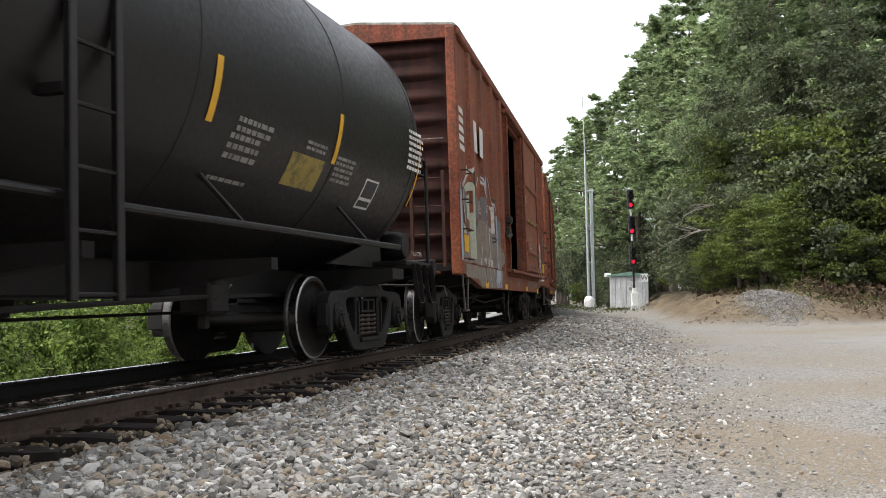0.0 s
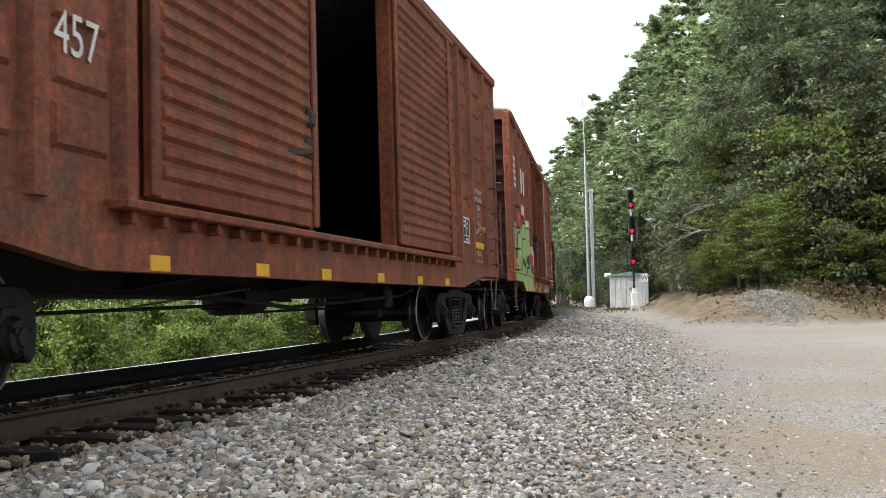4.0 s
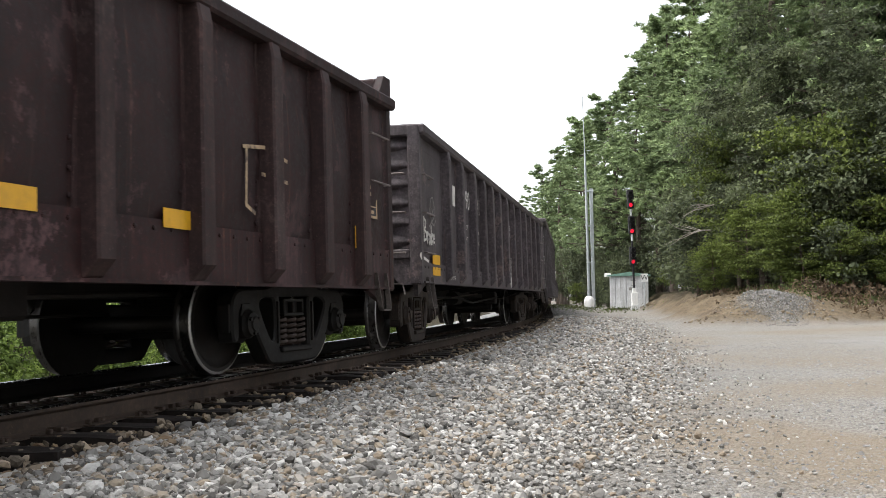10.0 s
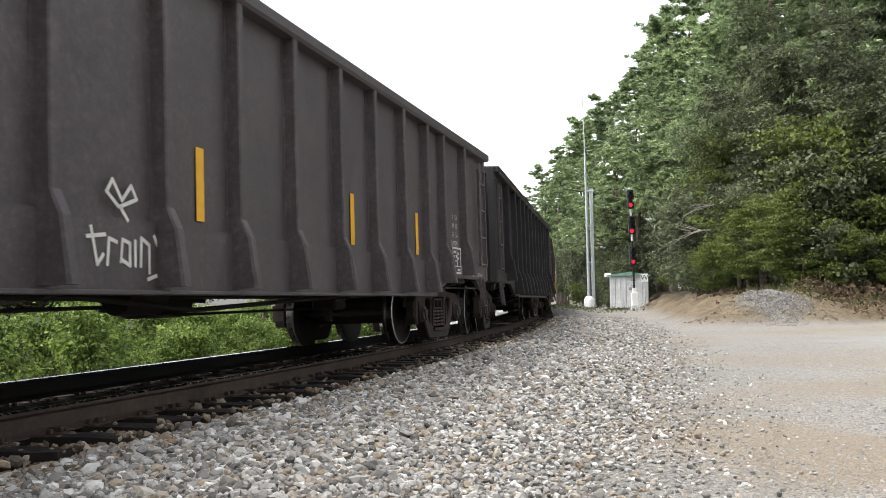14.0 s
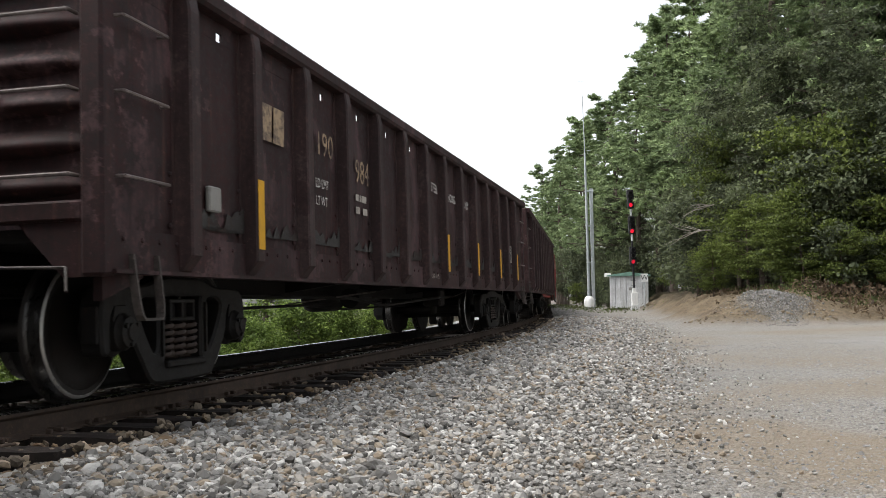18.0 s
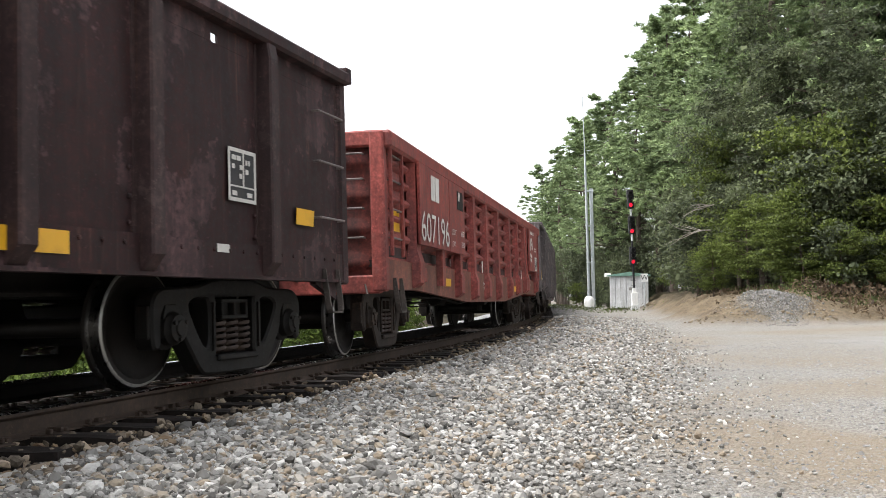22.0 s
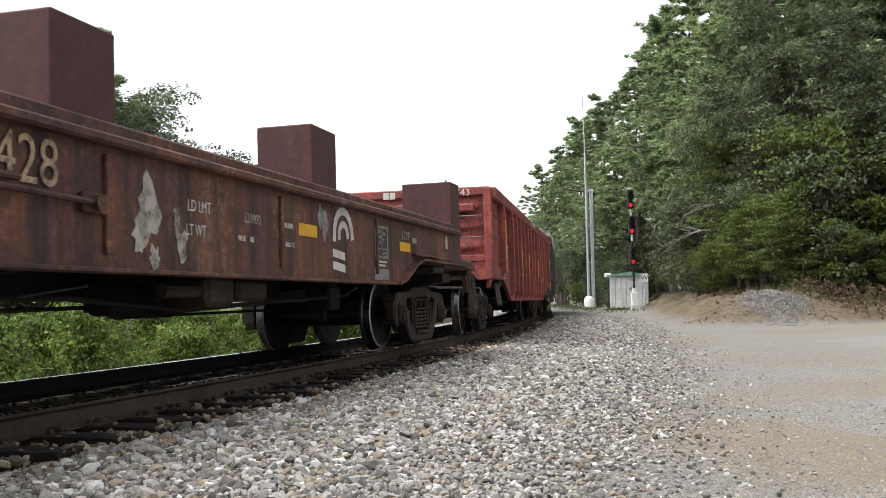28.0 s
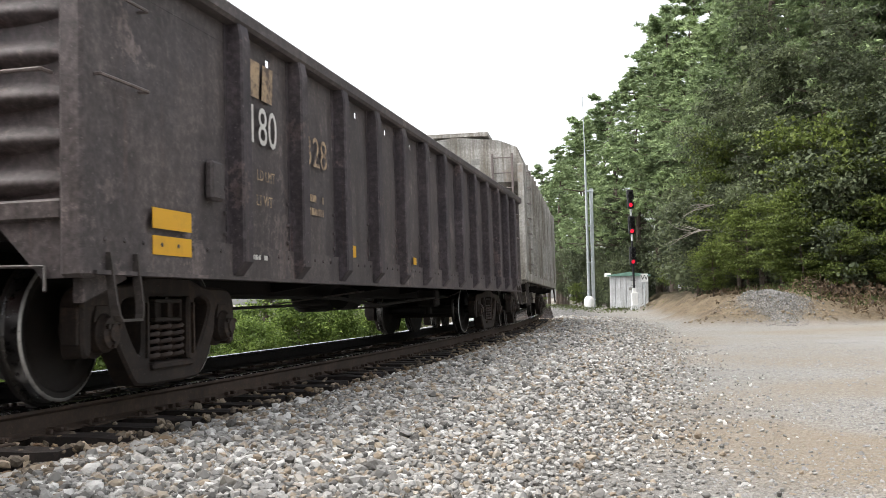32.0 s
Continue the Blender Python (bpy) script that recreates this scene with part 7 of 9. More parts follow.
# ---------------------------------------------------------------- other cars
def build_framed_gondola():
    """The red wagon with open-framed sides, ribbed liner panels and two flush lettered panels."""
    stations(FRONT_ON[:1] + [[0.1, 0.15, 0.42, 0.5, 0.66, 0.9, 1.02, 0.4, 0.34, 0.2]])
    x0, x1, zb, zt, y = -7.7, 7.75, 0.73, 2.475, -1.44
    car, h = begin_car("gondola_car", 56.29, 68.88, x0, x1, "red oxide gondola wagon with ribbed liner panels and large white number", "railway wagon")
    m = M["cr_red"]
    part("floor", Geo().box(x0 + 0.05, x1 - 0.05, -1.4, 1.4, 0.98, 1.06), M["under"], car)
    part("far_side", Geo().box(x0, x1, 1.42, 1.48, zb, zt), m, car)
    prof = [(x0, zb), (-6.2, zb), (-2.8, 0.575), (1.4, 0.575), (4.6, zb), (x1, zb), (x1, 1.06), (x0, 1.06)]
    part("side_sill", Geo().prism(prof, y - 0.05, y + 0.02), M["cr_sill"], car, "dusty brown-red side sill")
    part("top_chord", Geo().box(x0 - 0.03, x1 + 0.03, y - 0.14, y + 0.04, zt - 0.20, zt, 0.03), m, car)
    posts = [-6.4, -3.68, -2.31, -1.0, 0.40, 2.0, 3.32, 4.62, 4.98, 6.9]
    for x in posts:
        lo = float(np.interp(x, [-6.2, -2.8, 1.4, 4.6], [zb, 0.575, 0.575, zb])) + 0.03
        v = []
        for z, k in ((lo, 0.5), (lo + 0.06, 1.0), (lo + 0.30, 1.05), (lo + 0.45, 0.75), (zt - 0.19, 0.75)):
            w = 0.15 if z < lo + 0.4 else 0.125
            v += [(x - w, y, z), (x - w * 0.8, y - 0.15 * k, z), (x + w * 0.8, y - 0.15 * k, z), (x + w, y, z)]
        f = [(q * 4 + j, q * 4 + j + 1, q * 4 + 5 + j, q * 4 + 4 + j) for q in range(4) for j in range(3)] + [(0, 1, 2, 3), (19, 18, 17, 16)]
        part("side_post", Geo().add(v, f), m, car)
    bays = list(zip(posts[1:7], posts[2:8]))
    for a, b in bays + [(x0 + 0.08, posts[0]), (posts[0], posts[1]), (posts[7], posts[9]), (posts[9], x1 - 0.08)]:
        rows, pitch = [(1.22, 0.0)], (zt - 0.19 - 1.22) / 5
        for q in range(5):
            c = 1.22 + pitch * (q + 0.5)
            rows += [(c - 0.34 * pitch, 0.0), (c - 0.16 * pitch, 0.85), (c - 0.04 * pitch, 1.0), (c + 0.08 * pitch, 0.92), (c + 0.38 * pitch, 0.0)]
        rows += [(zt - 0.19, 0.0), (zt - 0.08, 0.0)]
        v = [(xx, y + 0.035 - 0.095 * w * k, z) for z, w in rows for xx, k in ((a, 0), (a + 0.10, 0), (a + 0.20, 1), (b - 0.20, 1), (b - 0.10, 0), (b, 0))]
        g = Geo().add(v, [(i * 6 + j, i * 6 + j + 1, i * 6 + 7 + j, i * 6 + 6 + j) for i in range(len(rows) - 1) for j in range(5)])
        part("liner_panel", g, m, car, smooth=40)
        part("liner_foot", Geo().box(a + 0.1, b - 0.1, y + 0.03, y + 0.06, 1.04, 1.225), M["post_brown"], car, "dark brown strip below the liner panel")
        part("rivet_strip", Geo().box(a + 0.12, b - 0.12, y + 0.005, y + 0.03, 1.055, 1.10, 0.005), m, car)
    for a, b in ((-6.5, -3.5), (5.05, 6.8)):
        part("lettered_panel", Geo().box(a, b, y - 0.165, y - 0.13, 1.28, zt - 0.195, 0.004), m, car)
    part("panel_joint", Geo().box(-4.68, -4.655, y - 0.170, y - 0.164, 1.28, zt - 0.2), m, car)
    yl = y - 0.170
    for x in (-5.02, -3.72):
        part("foot_bracket", Geo().prism([(x - 0.10, 0.80), (x + 0.10, 0.80), (x + 0.08, 1.28), (x - 0.08, 1.28)], y - 0.14, y - 0.045), m, car)
    stations(FLAT)
    letters(car, "607196", -5.64, 1.49, 0.36, "white", yl, 1.12)
    for k in (-5.75, -5.49):
        plate(car, "stencil_mark", k - 0.11, k + 0.11, 1.88, 2.20, yl, "white", slant=0.02)
    letters(car, "LD LMT", -4.42, 1.56, 0.08, "white", yl, 0.78)
    letters(car, "186500", -3.77, 1.57, 0.08, "white", yl, 0.85)
    letters(car, "LT WT", -4.44, 1.39, 0.08, "white", yl, 0.78)
    letters(car, "76500", -3.75, 1.41, 0.08, "white", yl, 0.85)
    part("paper_tag", Geo().box(-4.10, -3.66, yl - 0.004, yl, 1.92, 2.19), M["under"], car)
    part("paper_note", Geo().prism([(-4.03, 2.05), (-3.96, 2.04), (-3.90, 2.13), (-3.93, 2.18), (-4.02, 2.17)], yl - 0.007, yl - 0.005), M["white"], car)
    for x in (-4.38, -1.98, 0.71, 3.0):
        reflector(car, x, float(np.interp(x, [-5, -2.5, 1.4, 4.6], [0.88, 0.79, 0.79, 0.88])), 0.46, 0.11, y - 0.056)
    part("white_splash", Geo().prism(oval(-0.51, 0.80, 0.07, 0.13), y - 0.056, y - 0.054), M["white_worn"], car)
    part("tag_plate", Geo().box(-6.09, -5.80, y - 0.075, y - 0.05, 0.84, 1.02, 0.008), m, car)
    stations(FRONT_ON[:1] + [[0.1, 0.15, 0.42, 0.5, 0.66, 0.9, 1.02, 0.4, 0.34, 0.2]])
    logo(car, 4.85, 1.52, 0.55, yl)
    bars(car, 4.9, 2.14, 0.75, 0.11, 1, "white", yl, 42)
    bars(car, 5.75, 1.76, 0.4, 0.12, 2, "white", yl, 43)
    data_panel(car, 5.75, 1.31, 0.48, 0.33, yl)
    reflector(car, -7.3, 1.52, 0.34, 0.25, y - 0.03)
    reflector(car, 6.95, 1.50, 0.22, 0.24, y - 0.03)
    for x in (-2.52, 2.4):
        plate(car, "chalk_mark", x - 0.08, x + 0.0, 1.05, 1.25, y - 0.17, "white")
    letters(car, "2 IN. HF COMP", 5.5, 0.97, 0.045, "white", y - 0.054, 0.8)
    letters(car, "RETAINING", -1.85, 0.88, 0.05, "white", y - 0.054, 0.8)
    letters(car, "VALVE", -1.85, 0.81, 0.05, "white", y - 0.054, 0.8)
    for x, s in ((x0, -1), (x1, 1)):
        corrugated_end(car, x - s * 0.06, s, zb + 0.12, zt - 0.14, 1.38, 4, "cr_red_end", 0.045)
        part("end_chord", Geo().box(x - 0.05, x + 0.05, -1.47, 1.47, zt - 0.18, zt, 0.02), m, car)
        for yy in (-1.42, 1.42):
            part("corner_post", Geo().box(x - 0.08, x + 0.08, yy - 0.08, yy + 0.08, zb - 0.02, zt - 0.01, 0.02), m, car)
        part("end_sill", Geo().box(x - 0.07, x + 0.07, -1.42, 1.42, zb - 0.04, zb + 0.16, 0.015), m, car)
        for z in (1.30, 1.62, 1.94, 2.22):
            grab(car, x - s * 0.12, x - s * 0.58, z, y, 0.08)
            end_grab(car, x, s, -1.25, -0.75, z)
        stirrup(car, x - s * 0.40, 0.42, 0.86, 0.40)
        for k in (0.10, 0.60):
            part("ladder_rail", Geo().box(x - s * k - 0.02, x - s * k + 0.02, y - 0.11, y - 0.07, 1.1, 2.3, 0.005), m, car)
    end_letters(car, "607196", x0 - 0.056, -0.75, zt - 0.09, 0.11, "white", 1.3)


def build_low_car():
    """The low well car that carries square crates."""
    x0, x1, y = -7.2, 7.2, -1.48
    stations([[-6, -4, -2, 0, 2, 4, 6], [0.06, 0.27, 0.49, 0.6, 0.65, 0.6, 0.45]])
    car, h = begin_car("coil_car", 91.54, 102.87, x0, x1, "low brown well wagon with faded number and square bunks", "railway wagon")
    m = M["cr_dark"]
    prof = [(-6.4, 1.13), (-5.3, 1.13), (-5.05, 1.05), (-4.5, 0.84), (-4.2, 0.80), (3.15, 0.82), (3.4, 0.86), (3.9, 1.06), (4.2, 1.13), (6.4, 1.13), (6.4, 1.42), (6.15, 1.56), (-6.15, 1.60), (-6.4, 1.45)]
    part("side_plate", Geo().prism(prof, y, y + 0.04), m, car)
    part("far_side", Geo().prism(prof, 1.44, 1.48), m, car)
    part("bottom_flange", Geo().box(-4.2, 3.15, y - 0.06, y + 0.1, 0.79, 0.82, 0.006), m, car)
    part("top_chord", Geo().box(-6.2, 6.2, y - 0.09, y + 0.10, 1.545, 1.61, 0.015), m, car)
    part("top_rail", Geo().box(-6.0, 6.0, y - 0.02, y + 0.14, 1.61, 1.70, 0.015), m, car)
    part("bed", Geo().box(-6.3, 6.3, -1.44, 1.44, 1.08, 1.16), M["under"], car)
    for s, x in ((-1, x0), (1, x1)):
        part("end_platform", Geo().box(s * 5.6, x, -1.45, 1.45, 1.06, 1.16, 0.02).prism([(s * 5.6, 1.06), (x, 1.06), (x, 0.98), (s * 6.2, 0.80), (s * 5.6, 0.85)], -0.4, 0.4), m, car)
        part("end_beam", Geo().box(x - s * 0.25, x, -1.47, 1.47, 0.98, 1.22, 0.03), m, car)
        part("end_gusset", Geo().add([(s * 5.0, y - 0.02, 1.16), (s * 6.75, y - 0.02, 1.16), (s * 5.75, y + 0.03, 1.40), (s * 5.75, y + 0.35, 1.16)], [(0, 1, 2), (1, 3, 2), (3, 0, 2), (0, 3, 1)]), m, car)
        part("sill_flange", Geo().prism([(s * 3.15, 0.79), (s * 3.4, 0.83), (s * 3.9, 1.03), (s * 4.2, 1.10), (s * 6.5, 1.10), (s * 6.5, 1.13), (s * 4.18, 1.13), (s * 3.88, 1.06), (s * 3.38, 0.86), (s * 3.15, 0.82)] if s > 0 else [(-4.2, 0.77), (-4.5, 0.81), (-5.05, 1.02), (-5.3, 1.10), (-6.5, 1.10), (-6.5, 1.13), (-5.28, 1.13), (-5.03, 1.05), (-4.48, 0.84), (-4.2, 0.80)], y - 0.09, y + 0.12), m, car)
        part("deck_plate", Geo().prism([(s * 5.7, 1.16), (s * 6.4, 1.20), (s * 6.95, 1.17), (x, 1.10), (x, 1.06), (s * 5.7, 1.12)], -1.52, -0.5), m, car, "bent rusty deck plate")
        part("side_bracket", Geo().prism([(x - s * 0.08, 0.98), (x - s * 0.42, 0.98), (x - s * 0.30, 0.72), (x - s * 0.14, 0.72)], -1.47, -1.40), m, car)
        stirrup(car, x - s * 0.25, 0.42, 1.0, 0.42)
        end_grab(car, x, s, -1.35, -0.85, 1.08)
        part("deck_bracket", Geo().box(s * 5.0, s * 5.5, -1.46, -1.0, 0.98, 1.07, 0.02).box(s * 4.2, s * 4.7, -1.46, -1.1, 1.13, 1.2, 0.02), M["truck"], car)
        part("walk_plate", Geo().box(s * 3.9, s * 5.0, y - 0.06, y + 0.05, 1.155, 1.185, 0.01), m, car)
    part("handbrake_staff", Geo().wire([(7.0, -0.9, 1.1), (7.0, -0.9, 2.0), (7.0, -0.7, 2.15), (7.0, -0.35, 2.1), (7.0, -0.3, 1.9)], 0.014, 6), M["grip"], car)
    part("end_wire", Geo().wire([(6.5, -1.30, 2.33), (6.6, -1.25, 2.42), (6.8, -1.15, 2.36), (6.9, -1.15, 2.30), (6.95, -1.2, 2.38), (7.05, -1.25, 2.34), (7.08, -1.28, 1.7), (7.05, -1.25, 1.2)], 0.010, 5), M["grip"], car)
    for k in range(4):
        part("lashing_rod", Geo().rod((-5.2 + 2.6 * k, y - 0.05, 1.30 - 0.02 * k), (-3.3 + 2.6 * k, y - 0.05, 1.26 - 0.02 * k), 0.022, 8) if k < 1 else Geo().box(-5.0 + 2.5 * k, -4.95 + 2.5 * k, y - 0.03, y, 0.9, 1.5, 0.005), m, car)
    part("tie_winch", Geo().rod((-2.62, y - 0.08, 1.19), (-2.62, y + 0.02, 1.19), 0.05, 10).box(-2.74, -2.5, y - 0.04, y, 1.13, 1.25, 0.01).rod((-3.6, y - 0.05, 1.21), (-2.66, y - 0.05, 1.19), 0.02, 8), m, car)
    yl = y - 0.006
    letters(car, "609428", -3.74, 1.36, 0.26, "tan_worn", yl, 0.92)
    for k in (-5.12, -4.86):
        plate(car, "stencil_mark", k - 0.10, k + 0.09, 1.23, 1.44, yl, "tan_worn", slant=0.02)
    reflector(car, -4.67, 1.19, 0.42, 0.09, yl)
    bars(car, -6.05, 1.34, 0.5, 0.16, 2, "white_worn", yl, 52)
    stations(FLAT)
    for x in (0.62, 3.62):
        reflector(car, x, 1.25, 0.42, 0.11, yl)
    letters(car, "LD LMT", -1.37, 1.28, 0.08, "white", yl, 0.85)
    letters(car, "LT WT", -1.42, 1.11, 0.08, "white", yl, 0.8)
    letters(car, "220000", -0.53, 1.26, 0.075, "white_worn", yl, 0.9)
    bars(car, -0.78, 1.06, 0.42, 0.08, 1, "white_worn", yl, 51, 0.9)
    bars(car, 0.05, 1.22, 0.24, 0.08, 1, "white_worn", yl, 53, 0.9)
    bars(car, 0.05, 1.06, 0.24, 0.08, 1, "white_worn", yl, 54, 0.9)
    logo(car, 1.22, 0.92, 0.60, yl)
    data_panel(car, 2.48, 1.08, 0.46, 0.36, yl, "bar_grey")
    bars(car, 2.55, 0.98, 0.34, 0.08, 2, "white", yl, 55, 0.9)
    plate(car, "paint_patch", 2.46, 2.96, 0.84, 0.96, yl, "bar_grey")
    letters(car, "122F", 3.62, 1.38, 0.10, "white_worn", yl, 1.2)
    part("tag_plate", Geo().box(3.86, 4.06, yl - 0.02, yl, 1.31, 1.38, 0.006), M["bar_grey"], car)
    part("tag_plate", Geo().prism([(5.50, 1.32), (5.66, 1.32), (5.66, 1.46), (5.60, 1.51), (5.54, 1.50), (5.50, 1.45)], yl - 0.004, yl), M["white_worn"], car)
    rnd = random.Random(15)
    for cx, cz, k in ((-2.02, 1.18, 0.24), (-2.12, 1.02, 0.14), (-1.95, 0.90, 0.10), (-1.66, 1.16, 0.10), (-1.60, 1.00, 0.14), (-2.05, 1.36, 0.08), (1.02, 1.34, 0.16), (0.92, 1.40, 0.12)):
        poly = [(cx + k * 0.6 * math.cos(a) * rnd.uniform(0.45, 1.2), cz + k * math.sin(a) * rnd.uniform(0.45, 1.2)) for a in (2 * math.pi * i / 15 for i in range(15))]
        part("paint_patch", Geo().prism(poly, yl, yl + 0.003), M["white_worn" if cx < 0 else "bar_grey"], car)
    part("winch", Geo().box(-4.6, -4.2, -1.2, -0.95, 0.52, 0.68, 0.03), M["under"], car)
    part("valve_box", Geo().box(-0.9, -0.45, -1.3, -0.9, 0.58, 0.82, 0.04).box(-0.3, 0.25, -1.25, -1.0, 0.62, 0.80, 0.03).rod((-1.4, -1.2, 0.70), (-0.9, -1.2, 0.70), 0.05), M["truck"], car)
    for cx, hx, hy in ((-6.3, 0.31, 0.28), (-2.62, 0.31, 0.28), (1.15, 0.31, 0.28), (6.33, 0.25, 0.37)):
        for yy in (hy - 1.45, 1.45 - hy):
            part("bunk", Geo().box(cx - hx, cx + hx, yy - hy, yy + hy, 1.16, 2.27 if cx < 6 else 2.33, 0.012), M["cr_crate"], car, "tall square dull red bunk")
    return car


def panel_strips(x0, x1, posts, w, yp, yr):
    """The wall's faces from x0 to x1: panels at yp, posts at yr with sloping sides."""
    out, q = [], x0
    for p in posts:
        if p - w / 2 > q:
            out.append((q, p - w / 2, yp, yp))
        out += [(p - w / 2, p - w / 2 + 0.04, yp, yr), (p - w / 2 + 0.04, p + w / 2 - 0.04, yr, yr), (p + w / 2 - 0.04, p + w / 2, yr, yp)]
        q = p + w / 2
    out.append((q, x1, yp, yp))
    return [s for s in out if s[1] > s[0]]


def boxcar(uf, ur, label, x0, x1, doors, opening, posts, ribbed=False, zt=4.42, seed=1, zb=1.0, belly=0.80, bx=(-6.9, -5.35, 4.0, 5.6), mat="red_box"):
    car, h = begin_car("box_car", uf, ur, x0, x1, label, "railway wagon")
    m = M[mat]
    yw, yi = -1.50, -1.42
    o0, o1 = opening
    zf, zo = 1.17, zt - 0.38  # floor and head of the doorway
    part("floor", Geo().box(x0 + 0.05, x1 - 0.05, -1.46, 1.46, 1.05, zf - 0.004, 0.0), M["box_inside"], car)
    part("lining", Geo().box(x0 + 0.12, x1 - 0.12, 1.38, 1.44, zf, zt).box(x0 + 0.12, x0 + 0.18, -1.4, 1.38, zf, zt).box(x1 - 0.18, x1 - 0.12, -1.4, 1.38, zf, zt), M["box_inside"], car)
    part("far_side", Geo().box(x0, x1, 1.45, 1.50, zb, zt), m, car)
    for a, b, z0, z1 in ((x0, o0, zf, zt), (o1, x1, zf, zt), (o0, o1, zo, zt)):
        part("side_wall", Geo().box(a, b, yw, yi, z0, z1), m, car)
    prof = [(x0, zb), (bx[0], zb), (bx[1], belly), (bx[2], belly), (bx[3], zb), (x1, zb), (x1, zf), (x0, zf)]
    part("side_sill", Geo().prism(prof, yw - 0.03, yi), m, car)
    # posts
    w = 0.34 if not ribbed else 0.20
    for x in posts:
        d = 0.055 if not ribbed else 0.075
        g = Geo().prism([(x - w / 2, yw), (x - w / 2 + 0.04, yw - d), (x + w / 2 - 0.04, yw - d), (x + w / 2, yw)], zf + 0.0, zt - 0.16, "z")
        part("side_post", g, m, car)
    # small rungs of pressed panels
    if ribbed:
        edges = [x0 + 0.14] + [p for p in posts if p < doors[0][0]] + [doors[0][0]]
        edges2 = [doors[-1][1]] + [p for p in posts if p > doors[-1][1]] + [x1 - 0.14]
        for E in (edges, edges2):
            for a, b in zip(E, E[1:]):
                if b - a < 0.4:
                    continue
                g = Geo()
                z = zf + 0.28
                while z < zt - 0.4:
                    g.add(
                        [(a + 0.16, yw, z), (a + 0.19, yw - 0.028, z + 0.03), (b - 0.19, yw - 0.028, z + 0.03), (b - 0.16, yw, z), (a + 0.16, yw, z + 0.27), (a + 0.19, yw - 0.028, z + 0.24), (b - 0.19, yw - 0.028, z + 0.24), (b - 0.16, yw, z + 0.27)],
                        [(0, 3, 2, 1), (1, 2, 6, 5), (5, 6, 7, 4), (0, 1, 5, 4), (2, 3, 7, 6)])
                    z += 0.36
                part("pressed_panel", g, m, car)
    # eave, roof
    part("eave", Geo().box(x0 - 0.02, x1 + 0.02, yw - 0.07, yw + 0.05, zt - 0.15, zt, 0.02), m, car)
    part("roof", Geo().prism([(-1.56, zt - 0.01), (-1.5, zt + 0.04), (0, zt + 0.16), (1.5, zt + 0.04), (1.56, zt - 0.01)], x0 - 0.03, x1 + 0.03, "x"), M["hopper_grey"], car, "grey sheet roof")
    # doors
    for a, b in doors:
        yd = -1.60
        part("door_leaf", Geo().box(a, b, yd, yd + 0.05, 1.26, zt - 0.30, 0.008), M["door_red"] if not ribbed else m, car, "sliding steel door")
        if ribbed:
            g = Geo()
            z = 1.38
            while z < zt - 0.42:
                g.add(
                    [(a + 0.12, yd, z), (b - 0.12, yd, z), (b - 0.12, yd, z + 0.10), (a + 0.12, yd, z + 0.10), (a + 0.14, yd - 0.03, z + 0.03), (b - 0.14, yd - 0.03, z + 0.03), (b - 0.14, yd - 0.03, z + 0.075), (a + 0.14, yd - 0.03, z + 0.075)],
                    [(0, 1, 5, 4), (4, 5, 6, 7), (7, 6, 2, 3), (0, 4, 7, 3), (1, 2, 6, 5)])
                z += 0.128
            part("door_corrugation", g, m, car)
        else:
            for z in (1.72, 2.52, 3.32):
                part("door_rib", Geo().box(a + 0.05, b - 0.05, yd - 0.045, yd, z - 0.045, z + 0.045, 0.015), M["door_red"], car)
            part("door_foot", Geo().box(a + 0.08, b + 0.06, yd - 0.05, yd, 1.28, 1.42, 0.01), M["door_red"], car)
            part("door_lock", Geo().box(a + 0.06, a + 0.16, yd - 0.07, yd, 1.62, 1.95, 0.015).rod((a + 0.3, yd - 0.06, 1.72), (b - 0.5, yd - 0.06, 1.72), 0.022), M["door_red"], car)
        for xx in (a + 0.03, b - 0.03):
            part("door_stile", Geo().box(xx - 0.05, xx + 0.05, yd - 0.04, yd, 1.26, zt - 0.30, 0.012), M["door_red"] if not ribbed else m, car)
    d0, d1 = min(o0, doors[0][0]), max(o1, doors[-1][1])
    part("door_track", Geo().box(d0 - 0.35, d1 + 0.4, yw - 0.17, yw + 0.02, 1.155, 1.215, 0.01), m, car, "bolted lower door track")
    q = d0 - 0.2
    while q < d1 + 0.3:
        part("track_bracket", Geo().box(q - 0.03, q + 0.03, yw - 0.12, yw, 1.075, 1.155, 0.01), m, car)
        q += 0.36
    part("door_head_rail", Geo().box(d0 - 0.3, d1 + 0.3, yw - 0.14, yw, zt - 0.30, zt - 0.22, 0.015), m, car)
    for x in (o0 - 0.04, o1 + 0.02):
        part("door_jamb", Geo().box(x - 0.05, x + 0.05, yw - 0.08, yi + 0.02, zf, zt - 0.32, 0.012), m, car)
    part("door_stop", Geo().box(o0 - 0.24, o0 - 0.04, yw - 0.12, yw, 1.84, 2.08, 0.03).rod((o0 - 0.6, yw - 0.10, 1.84), (o0 - 0.12, yw - 0.12, 1.92), 0.03, 7), M["truck"], car)
    part("door_keeper", Geo().box(o0 - 0.20, o0 - 0.04, yw - 0.15, yw, 2.14, 2.30, 0.03), M["truck"], car)
    part("latch_rod", Geo().rod((o0 - 0.1, yw - 0.09, 1.25), (o0 - 0.1, yw - 0.09, zt - 0.35), 0.018, 6), m, car)
